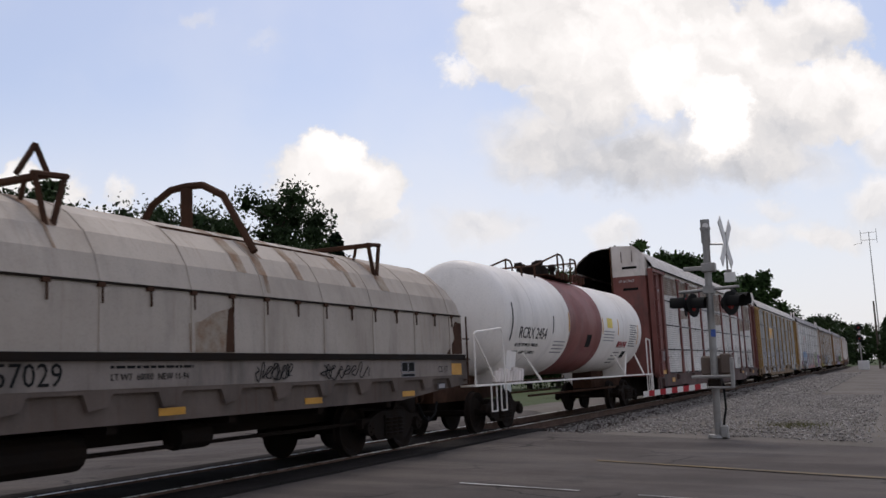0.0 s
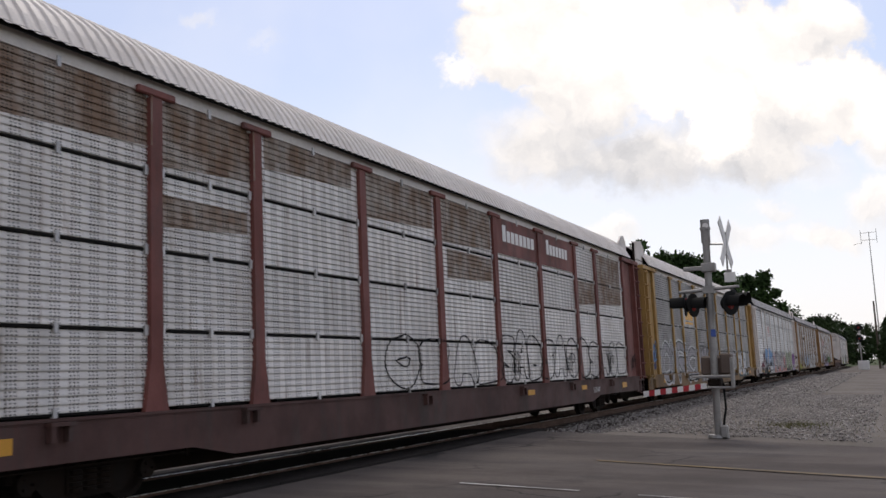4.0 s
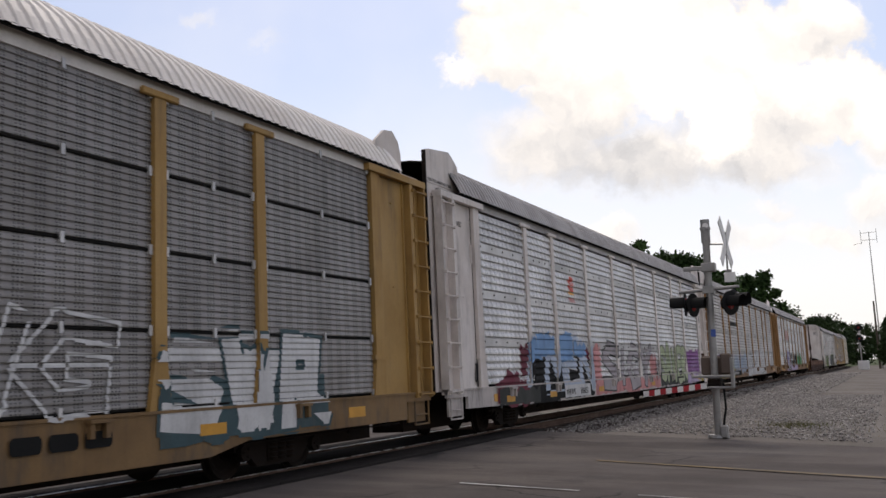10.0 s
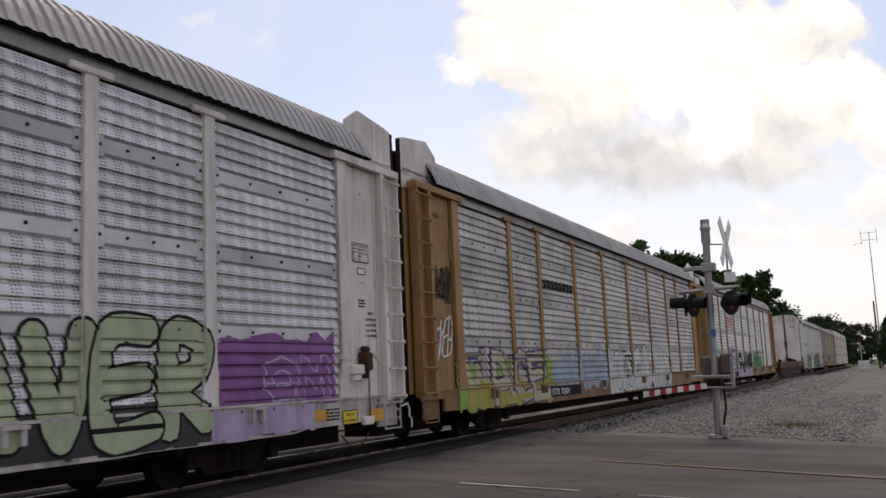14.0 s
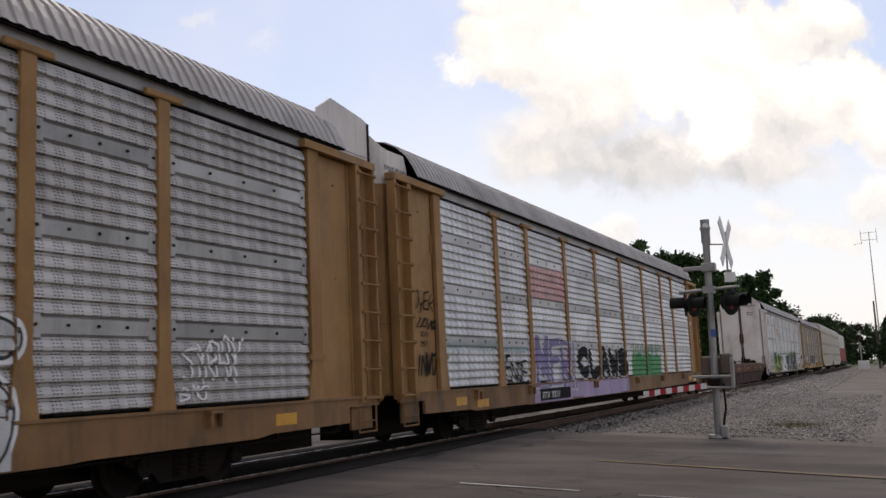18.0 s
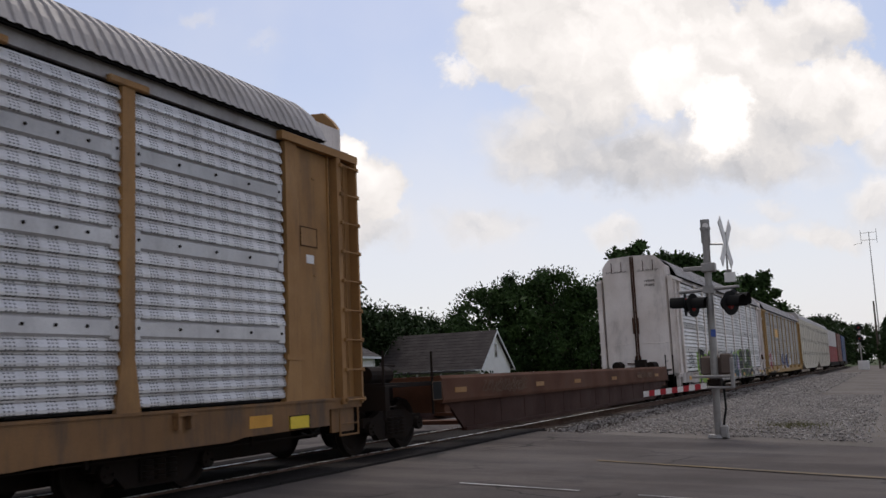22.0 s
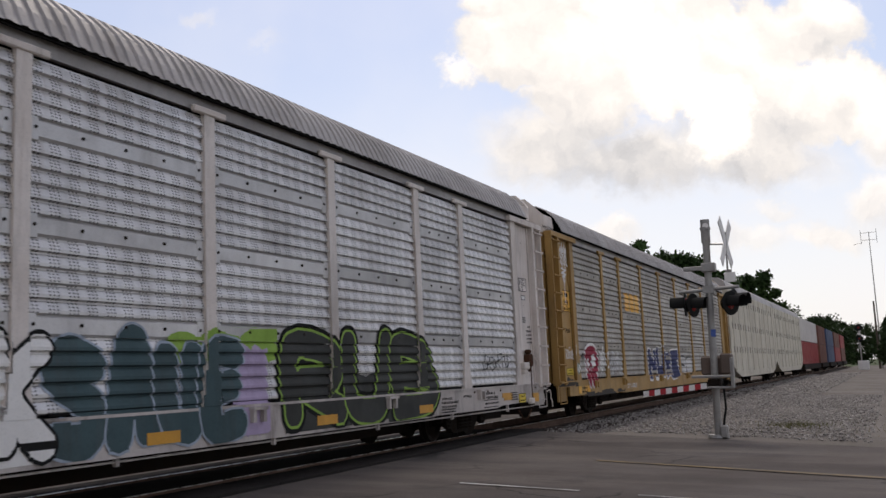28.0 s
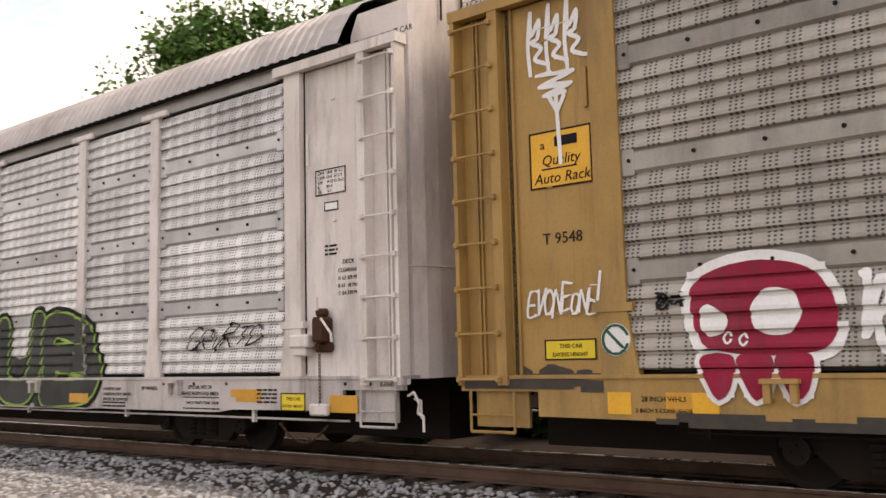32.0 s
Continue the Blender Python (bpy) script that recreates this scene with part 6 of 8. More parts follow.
def crossing_signal(x, y):
    z0 = land(x, y)
    ob = thing("crossing_signal", "grey steel crossing signal with crossbuck, lamps and lowered gate", "crossing signal", at=(x, y, z0))
    bm = bmesh.new()
    cone(bm, (0, 0, 0.0), (0, 0, 0.06), 0.22, 0.20, 12)
    tube(bm, (0, 0, 0.05), (0, 0, 4.0), 0.075, 16)
    tube(bm, (0, 0, 4.0), (0, 0, 4.06), 0.085, 16)
    part("mast", bm, M["galvanised"], ob)
    bm = bmesh.new()
    tube(bm, (0, 0, 4.02), (0, 0, 4.50), 0.095, 16)
    tube(bm, (0, 0, 4.28), (0, 0, 4.34), 0.11, 16)
    part("bell", bm, M["galvanised"], ob)
    bm = tube(bmesh.new(), (0.02, -0.10, 4.36), (0.02, -0.06, 4.36), 0.06, 12)
    part("bell_mouth", bm, M["white_paint"], ob)
    # crossbuck: two boards on an arm, seen nearly from the side
    for k in (-1, 1):
        bm = box(bmesh.new(), -0.115, 0.115, -0.008, 0.008, -0.61, 0.61)
        o = part("crossbuck_board", bm, M["white_paint"], ob, "white crossbuck board")
        o.matrix_basis = pose(0.40, -0.02 + 0.012 * k, 3.98, 0, 0, 84) @ pose(0, 0, 0, 0, 43 * k, 0)
    bm = bmesh.new()
    rod(bm, [(0.0, 0, 3.98), (0.42, 0, 3.95)], 0.02)
    box(bm, 0.36, 0.48, -0.01, 0.01, 3.20, 3.42)
    rod(bm, [(0.40, 0.0, 3.3), (0.40, 0.0, 4.2)], 0.02)
    part("sign_bracket", bm, M["galvanised"], ob)
    bm = box(bmesh.new(), 0.33, 0.55, -0.03, -0.01, 3.16, 3.36)
    part("track_sign", bm, M["white_paint"], ob)
    bm = boxes((-0.50, 0.0, -0.04, 0.04, 3.44, 3.53), (-0.12, 0.16, -0.12, 0.12, 3.40, 3.58), bevel=0.01)
    part("upper_arm", bm, M["galvanised"], ob)
    bm = bmesh.new()
    tube(bm, (-0.62, 0, 3.0), (0.60, 0, 3.06), 0.035, 10)
    box(bm, -0.11, 0.11, -0.11, 0.11, 2.95, 3.10)
    part("lamp_arm", bm, M["galvanised"], ob)

    def lamp(cx, cy, cz, turn, lit=False):
        e = new("flashing_lamp")
        e.parent = ob
        e.matrix_basis = pose(cx, cy, cz, 0, 0, turn)
        bm = tube(bmesh.new(), (0, 0.0, 0), (0, -0.02, 0), 0.25, 24)
        part("background_disc", bm, M["black_paint"], e)
        bm = bmesh.new()
        seg = 16
        rows = [[bm.verts.new((0.155 * math.cos(math.pi * (i / seg) * 1.3 - 0.47), -0.02 - d, 0.155 * math.sin(math.pi * (i / seg) * 1.3 - 0.47))) for i in range(seg + 1)] for d in (0.0, 0.30)]
        for i in range(seg):
            bm.faces.new((rows[0][i], rows[0][i + 1], rows[1][i + 1], rows[1][i]))
        part("hood", bm, M["black_paint"], e)
        bm = tube(bmesh.new(), (0, 0.0, 0), (0, 0.14, 0), 0.13, 14)
        part("lamp_body", bm, M["black_paint"], e)
        bm = bmesh.new()
        bmesh.ops.create_uvsphere(bm, u_segments=14, v_segments=8, radius=0.14, matrix=Matrix.Translation((0, 0.0, 0)) @ Matrix.Diagonal((1, 0.35, 1, 1)))
        part("lens", bm, M["lamp_red"], e, smooth=True)
    lamp(-0.34, -0.05, 2.72, 72, True)
    lamp(-0.50, 0.05, 2.75, -86)
    lamp(0.42, -0.12, 2.72, 62)
    lamp(0.46, 0.14, 2.78, 78)
    # gate mechanism with its counterweight frame
    bm = boxes((-0.28, 0.30, 0.06, 0.34, 1.26, 1.66), bevel=0.04)
    part("gate_box", bm, M["coil_sill"], ob)
    bm = boxes((0.12, 0.34, -0.02, 0.36, 1.28, 1.70), bevel=0.03)
    part("gate_box_lid", bm, M["coil_sill"], ob)
    bm = boxes((-0.42, 0.40, -0.30, -0.22, 1.21, 1.27), (-0.30, 0.42, -0.30, -0.22, 0.99, 1.04), (0.36, 0.43, -0.32, -0.2, 1.0, 1.62), bevel=0.015)
    part("gate_frame", bm, M["galvanised"], ob)
    bm = boxes((-0.12, 0.14, -0.2, 0.2, 1.05, 1.2), bevel=0.03)
    part("counterweight", bm, M["dark_steel"], ob)
    bm = bmesh.new()
    rod(bm, [(0.18, -0.12, 1.1), (0.20, -0.12, 0.6), (0.14, -0.12, 0.3), (0.15, -0.12, 0.15)], 0.022, 6)
    part("cable", bm, M["black_paint"], ob)
    bm = boxes((0.06, 0.22, -0.20, -0.02, 0.0, 0.26), bevel=0.03)
    part("junction_box", bm, M["galvanised"], ob)
    bm = box(bmesh.new(), -0.01, 0.09, -0.085, -0.078, 2.05, 2.2)
    part("tag", bm, M["blue_tag"], ob)
    # gate arm with red and white bands, lying across the road
    n, w = 11, 0.118
    for i in range(n):
        zc = 1.06 - 0.115 * i * w
        bm = prism(bmesh.new(), [(-0.12 - w * (i + 1), zc - 0.115 * w - 0.06), (-0.12 - w * i, zc - 0.06), (-0.12 - w * i, zc + 0.055), (-0.12 - w * (i + 1), zc - 0.115 * w + 0.055)], -0.33, -0.305)
        part("gate_arm_band", bm, M["sign_red"] if i % 2 else M["white_paint"], ob)
    return ob


crossing_signal(-3.34, 19.9).rotation_euler = (0, radians(1.0), 0)


# ---------------------------------------------------------------- paint, signs and writing on the racks
def blocks(car, y0, y1, z0, z1, count, material, kind="new", seed=1, gap=0.18, first=1.0, name="emblem"):
    """A maker's or owner's name, kept as plain blocks."""
    w = (y1 - y0) / count
    outl = []
    for i in range(count):
        h = (z1 - z0) * (first if i == 0 else 1.0)
        a, b = y0 + w * i + w * gap / 2, y0 + w * (i + 1) - w * gap / 2
        c = min(0.04, h * 0.2)
        outl.append([(a + c, z0), (b - c, z0), (b, z0 + c), (b, z0 + h - c), (b - c, z0 + h), (a + c, z0 + h), (a, z0 + h - c), (a, z0 + c)])
    return part(name, laid(outl, FACES[kind], 0.019), M[material], car)


def panel_note(car, y, z, w, h, rows=5, x=1.425, seed=3):
    """A framed table of dimensions."""
    o = plate(car, y, y + w, z, z + h, "white_car", x, "data_plate", "", "black_paint")
    bars(car, y + 0.05, y + w - 0.05, z + 0.03, z + h - 0.03, rows, "black_paint", x + 0.005, seed)
    return o


def dress_sp(car):
    piece(car, "OS", 10.4, 12.9, 1.08, 2.1, None, "black_paint", "old", 11, 0.20, 0.032)
    piece(car, "AB", 13.1, 15.4, 1.08, 2.1, None, "black_paint", "old", 12, 0.20, 0.032)
    piece(car, "SAB", 15.5, 18.2, 1.08, 2.25, None, "black_paint", "old", 13, 0.19, 0.036)
    piece(car, "SAOB", 18.2, 22.2, 1.08, 2.2, None, "black_paint", "old", 14, 0.19, 0.036)
    piece(car, "SAOB", 22.3, 26.2, 1.08, 2.15, None, "black_paint", "old", 16, 0.19, 0.036)
    for y in (16.1, 19.9, 24.0):
        scrawl(car, y, y + 0.6, 1.2, 1.8, "black_paint", "old", int(y), 0.026, 2)
    for y0, y1 in ((15.58, 18.30), (18.50, 21.24)):
        part("name_board", boxes((1.44, 1.462, y0, y1, 3.98, 4.80)), M["brown"], car, "dark red name board")
    for y0, y1, n in ((15.98, 18.12, 8), (19.0, 20.75, 7)):
        w = (y1 - y0) / n
        bm = bmesh.new()
        for i in range(n):
            box(bm, 1.462, 1.466, y0 + w * i + 0.03, y0 + w * (i + 1) - 0.03, 4.28, 4.66 if i == 0 else 4.55, bevel=0.0)
        part("emblem", bm, M["white_paint"], car, "faded white name kept as blocks")
    letters(car, "517447", 22.3, 0.64, 0.22, "chalk", 1.506)
    letters(car, "517447", 0.95, 4.1, 0.18, "chalk", 1.424)
    end_text(car, "SP 517447", 0.30, 4.45, 0.14, "chalk")
    for z in (4.95, 4.15, 2.6):
        part("door_slot", boxes((0.45, 1.0, -0.112, -0.098, z, z + 0.09)), M["shade_black"], car)
    scrawl(car, 0.75, 1.5, 1.5, 2.0, "ghost", "corner", 5, 0.03, 3)
    scrawl(car, 26.8, 27.6, 1.2, 1.9, "black_paint", "corner", 8, 0.03, 3)
    for y in (17.0, 21.2):
        plate(car, y, y + 0.45, 0.76, 0.88, "amber", 1.506, "reflector")
    plate(car, 1.0, 1.55, 0.86, 1.16, "amber", 1.46, "reflector")
    # rusted upper sheets
    for i, (a, b, z0, z1) in enumerate([(2.0, 4.7, 4.05, 4.8), (4.95, 6.7, 3.95, 4.8), (7.0, 9.4, 4.3, 4.8), (9.8, 12.4, 4.0, 4.8), (12.7, 15.3, 3.9, 4.8), (4.9, 6.6, 3.2, 3.6), (21.5, 23.2, 3.1, 3.8), (23.5, 26.2, 3.2, 4.75), (13.0, 15.3, 3.2, 3.8)]):
        part("rust_stain", laid([[(a, z0), (b, z0 + 0.1), (b, z1), (a, z1)]], FACES["old"], 0.002), M["rust_wash"], car, "brown rust on ribbed sheet")


def end_text(car, txt, x, z, size, material):
    """Words on the leading end of a car."""
    ob = letters(car, txt, 0, 0, size, material, 0)
    ob.data.transform(Matrix.Translation((x, -0.125, z)) @ Matrix.Rotation(radians(-90), 4, "Z"))


def dress_y1(car):
    piece(car, "CN", 2.4, 5.4, 0.72, 2.25, "ghost", "graphite", "old", 21, 0.10, 0.05, glow="chalk", lean=0.1)
    piece(car, "RO", 5.2, 9.45, 0.66, 2.2, "ghost", "graphite", "old", 26, 0.10, 0.05, glow="chalk")
    splash(car, 9.95, 15.45, 0.57, 2.12, "smoke", "old", 4, 0.10)
    piece(car, "WIFRI", 9.95, 15.5, 0.60, 2.32, "ghost", "graphite", "old", 22, 0.13, 0.04, True, shade="graphite", wide=(1.7, 0.6, 1, 1.2, 0.8))
    piece(car, "AKUG", 15.75, 20.6, 0.98, 2.2, None, "chalk", "old", 23, 0.12, 0.045, True, lean=0.15)
    splash(car, 21.3, 24.9, 0.60, 1.3, "teal", "old", 25, 0.16)
    piece(car, "SWR", 21.35, 24.9, 0.62, 1.98, "chalk", "teal", "old", 24, 0.15, 0.06, True)
    part("emblem_sheet", laid([[(6.97, 2.96), (9.53, 2.96), (9.53, 3.82), (6.97, 3.82)]], FACES["old"], 0.003), M["panel_band"], car, "paler grey sheet")
    blocks(car, 7.5, 9.12, 3.22, 3.74, 3, "sign_orange", "old", gap=0.12)
    part("emblem_bar", laid([[(7.45, 3.05), (9.13, 3.05), (9.13, 3.15), (7.45, 3.15)]], FACES["old"], 0.010), M["sign_orange"], car)
    scrawl(car, 7.2, 8.6, 2.15, 2.8, "ghost", "old", 9, 0.02, 4)
    scrawl(car, 7.2, 9.2, 1.95, 2.15, "ghost", "old", 19, 0.015, 6)
    part("number_strip", boxes((1.5255, 1.5285, 6.9, 9.2, 0.66, 0.92)), M["black_paint"], car)
    letters(car, "ETTX  800864", 7.0, 0.70, 0.24, "white_paint", 1.531)
    letters(car, "EXCESS HEIGHT CAR", -0.1, 5.10, 0.115, "black_paint", 1.328)
    splash(car, 0.65, 1.5, 1.2, 2.1, "navy", "corner", 6, 0.15)
    scrawl(car, 0.7, 1.5, 1.3, 2.3, "sky_blue", "corner", 2, 0.06, 2)
    blocks(car, 19.2, 20.6, 0.68, 0.86, 3, "black_paint", "old")
    for y in (11.2, 15.0, 22.0):
        plate(car, y, y + 0.5, 0.68, 0.82, "amber", 1.512, "reflector")


def dress_w1(car):
    splash(car, 2.5, 4.9, 0.58, 1.25, "maroon", "new", 32, 0.2)
    splash(car, 4.1, 4.9, 0.9, 1.95, "maroon", "new", 30, 0.12)
    splash(car, 9.0, 10.1, 0.8, 1.9, "maroon", "new", 28, 0.2)
    splash(car, 2.6, 5.2, 0.57, 0.93, "graphite", "new", 27, 0.08, lift=0.009)
    splash(car, 4.7, 9.75, 0.57, 1.62, "black_paint", "new", 33, 0.06, lift=0.009)
    piece(car, "AMEN", 4.35, 9.8, 0.72, 2.25, "pale_blue", "chalk", "new", 34, 0.115, 0.03, True, lean=0.05, wide=(1.2, 1.4, 1, 1.1))
    for i, (a, b, z) in enumerate(((4.6, 5.5, 2.1), (5.2, 6.5, 2.28), (6.9, 8.0, 2.28), (8.1, 9.2, 2.1))):
        splash(car, a, b, 1.55 + 0.12 * (i % 2), z - 0.06, "sky_blue", "new", 80 + i, 0.12, lift=0.025)
    splash(car, 9.9, 18.2, 0.57, 0.92, "pink", "new", 36, 0.12)
    splash(car, 10.0, 10.7, 0.9, 1.9, "pink", "new", 34, 0.2, lift=0.003)
    splash(car, 16.9, 17.9, 1.0, 1.6, "pink", "new", 35, 0.25, lift=0.004)
    piece(car, "SIGY", 10.9, 17.0, 0.58, 2.12, "haze", "graphite", "new", 37, 0.125, 0.045, True, lean=0.12, wide=(1.1, 0.8, 1.1, 1.2))
    tag(car, "AMEN", 3.9, 4.75, 1.08, 1.22, "white_paint", "new", 6, 0.025, 0.0)
    tag(car, "THE", 16.7, 17.2, 1.75, 1.95, "plum", "new", 8, 0.025, 0.0)
    scrawl(car, 17.6, 18.4, 0.8, 1.7, "black_paint", "new", 4, 0.03, 3)
    splash(car, 18.3, 23.3, 0.57, 1.1, "graphite", "new", 29, 0.08)
    piece(car, "SAVER", 18.5, 23.35, 0.66, 2.15, "pale_green", "black_paint", "new", 38, 0.165, 0.04)
    splash(car, 23.45, 26.25, 1.0, 1.95, "purple", "new", 39, 0.12)
    splash(car, 23.3, 25.6, 0.57, 0.97, "lilac", "new", 26, 0.05)
    piece(car, "NOM", 23.6, 26.1, 1.05, 1.75, None, "lilac", "new", 40, 0.14, 0.03, True)
    part("number_strip", boxes((1.5255, 1.5285, 7.05, 9.30, 0.60, 0.92)), M["chalk"], car)
    letters(car, "300053", 8.35, 0.66, 0.24, "black_paint", 1.531)
    letters(car, "WRWK", 7.15, 0.66, 0.24, "black_paint", 1.531)
    letters(car, "EXCESS HEIGHT CAR", -0.1, 5.10, 0.115, "black_paint", 1.328)
    letters(car, "053", 0.95, 4.32, 0.16, "black_paint", 1.424)
    dress_badge(car)
    scrawl(car, 1.45, 1.95, 0.95, 1.7, "black_paint", "corner", 13, 0.03, 4)
    for y in (3.0, 5.9, 10.2, 16.8, 21.5):
        plate(car, y, y + 0.5, 0.66, 0.80, "amber", 1.515, "reflector")
    dress_sill(car)


def dress_badge(car, kind="new", on=0.0):
    shield = [(8.10, 3.42), (8.42, 3.42), (8.48, 3.55), (8.48, 3.70), (8.38, 3.84), (8.14, 3.84), (8.04, 3.70), (8.04, 3.55)]
    part("badge_rim", laid([[(8.26 + (y - 8.26) * 1.22 + on, 3.63 + (z - 3.63) * 1.2) for y, z in shield]], FACES[kind], 0.003), M["white_car"], car)
    part("badge", laid([[(y + on, z) for y, z in shield]], FACES[kind], 0.006), M["badge_red"], car, "small red badge")
    letters(car, "125", 8.07 + on, 3.55, 0.20, "white_paint", 1.484)
    blocks(car, 8.05 + on, 8.5 + on, 3.33, 3.41, 4, "sign_orange", kind, gap=0.1)
    blocks(car, 8.02 + on, 8.5 + on, 3.12, 3.26, 3, "pink", kind, gap=0.2)


def dress_sill(car):
    """Small stencils and plates that the white racks carry on sill and corner."""
    letters(car, "SPECIAL NO. 24", 24.47, 0.86, 0.075, "black_paint", 1.506)
    letters(car, "BRAKE BEAM REQUIRED:", 24.32, 0.775, 0.075, "black_paint", 1.506)
    letters(car, "2 INCH TREAD COND. SHOES", 24.42, 0.66, 0.055, "black_paint", 1.506)
    bars(car, 24.36, 25.15, 0.585, 0.62, 1, "black_paint", 1.506, 3)
    bars(car, 24.36, 25.15, 0.735, 0.765, 1, "black_paint", 1.506, 4)
    letters(car, "28\" WHEELS", 23.35, 0.84, 0.075, "black_paint", 1.506)
    for i, s in enumerate(("5-8 WHEEL BASE", "SWING MOTION TRUCKS", "SPECIAL RB ADAPTERS")):
        letters(car, s, 22.35, 0.83 - 0.075 * i, 0.065, "black_paint", 1.506)
    bars(car, 22.35, 22.95, 0.58, 0.68, 2, "black_paint", 1.506, 5)
    plate(car, 25.40, 25.88, 0.76, 0.86, "amber", 1.506, "reflector")
    bars(car, 25.92, 26.30, 0.68, 0.88, 4, "black_paint", 1.506, 6)
    sign = plate(car, 26.38, 26.82, 0.60, 0.82, "sign_yellow", 1.508, "warning_plate", "yellow warning plate", "black_paint")
    letters(car, "THIS CAR", 26.48, 0.73, 0.06, "black_paint", 1.512)
    letters(car, "EXCESS HEIGHT", 26.41, 0.645, 0.052, "black_paint", 1.512)
    plate(car, 27.24, 27.70, 0.60, 0.80, "amber", 1.506, "reflector")
    letters(car, "B-END", 28.05, 0.90, 0.075, "black_paint", 1.506)
    # corner panel stencils
    plate(car, 26.95, 27.47, 3.20, 3.52, "white_car", 1.425, "data_plate", "", "black_paint")
    for i, (p, q) in enumerate((("EXH", "19-0  W 5-1"), ("EXW", "10-8  H 5-9"), ("EW", " 9-10 H 16-3"), ("IL", "89-9"), ("IW", " 9-1"))):
        letters(car, p, 26.99, 3.455 - 0.058 * i, 0.058, "black_paint", 1.430)
        letters(car, q, 27.14, 3.455 - 0.058 * i, 0.058, "black_paint", 1.430)
    o = plate(car, 27.10, 27.34, 3.00, 3.11, "white_paint", 1.425, "label_plate", "", "black_paint")
    letters(car, "DECK", 27.40, 2.34, 0.075, "black_paint", 1.424)
    letters(car, "CLEARANCE", 27.32, 2.24, 0.07, "black_paint", 1.424)
    for i, s in enumerate(("A 62 3/8 MIN", "B 61  /8 MIN", "C 64 7/8 MIN")):
        letters(car, s, 27.32, 2.15 - 0.09 * i, 0.068, "black_paint", 1.424)
    bars(car, 27.1, 27.32, 2.45, 2.60, 3, "black_paint", 1.424, 8)
    # hand brake with lever and chain
    hb = part("hand_brake", boxes((1.42, 1.60, 27.02, 27.24, 1.42, 1.72), (1.42, 1.52, 26.98, 27.26, 1.30, 1.42), (1.44, 1.58, 27.06, 27.20, 1.72, 1.82), bevel=0.03), M["rust_steel"], car, "rusty hand brake housing")
    bm = bmesh.new()
    rod(bm, [(1.58, 27.12, 1.80), (1.60, 27.14, 1.95)], 0.015)
    rod(bm, [(1.60, 27.2, 1.70), (1.63, 27.40, 1.52), (1.63, 27.41, 1.42)], 0.016)
    part("lever", bm, M["white_car"], hb)
    bm = bmesh.new()
    z = 1.42
    k = 0
    while z > 0.62:
        m = Matrix.Translation((1.56, 27.13, z)) @ Matrix.Rotation(radians(90 * (k % 2)), 4, "Z") @ Matrix.Rotation(radians(90), 4, "Y") @ Matrix.Diagonal((1.5, 0.8, 1, 1))
        for q in range(8):
            a0, a1 = 6.2832 * q / 8, 6.2832 * (q + 1) / 8
            tube(bm, tuple(m @ Vector((0.02 * math.cos(a0), 0.02 * math.sin(a0), 0))), tuple(m @ Vector((0.02 * math.cos(a1), 0.02 * math.sin(a1), 0))), 0.006, 4)
        z, k = z - 0.042, k + 1
    part("chain", bm, M["rust_steel"], hb)
    bm = boxes((1.42, 1.60, 26.62, 26.96, 1.36, 1.52), (1.42, 1.58, 26.66, 26.9, 1.26, 1.36), bevel=0.02)
    part("brake_bracket", bm, M["white_car"], car)
    bm = boxes((1.50, 1.58, 26.95, 27.25, 0.56, 0.70), bevel=0.02)
    part("chain_box", bm, M["white_car"], car)
    bm = bmesh.new()
    for k in range(22):
        f = k / 22
        y = 26.35 + (27.2 - 26.35) * f
        zz = 0.45 - 0.22 * math.sin(math.pi * f)
        tube(bm, (1.50, y, zz), (1.50, y + 0.034, 0.45 - 0.22 * math.sin(math.pi * (f + 0.04))), 0.012 if k % 2 else 0.018, 5)
    part("slack_chain", bm, M["rust_steel"], car)
    bm = bmesh.new()
    rod(bm, [(1.45, 28.42, 0.80), (1.50, 28.55, 0.84), (1.50, 28.62, 0.72), (1.50, 28.60, 0.62), (1.50, 28.68, 0.58), (1.50, 28.68, 0.42)], 0.016)
    rod(bm, [(1.35, 28.42, 0.76), (1.35, 28.52, 0.74), (1.35, 28.52, 0.55)], 0.014)
    pieces("uncoupling_lever", bm, M["white_car"], car)
    bm = bmesh.new()
    for y in (23.9, 24.6, 25.3, 27.5, 27.9):
        tube(bm, (1.50, y, 0.93), (1.515, y, 0.93), 0.02, 6)
    part("rivet", bm, M["rust_steel"], car)
    letters(car, "EXCESS HEIGHT CAR", 27.55, 4.98, 0.10, "black_paint", 1.328)
    bars(car, 27.6, 27.98, 2.45, 2.85, 4, "black_paint", 1.328, 9)


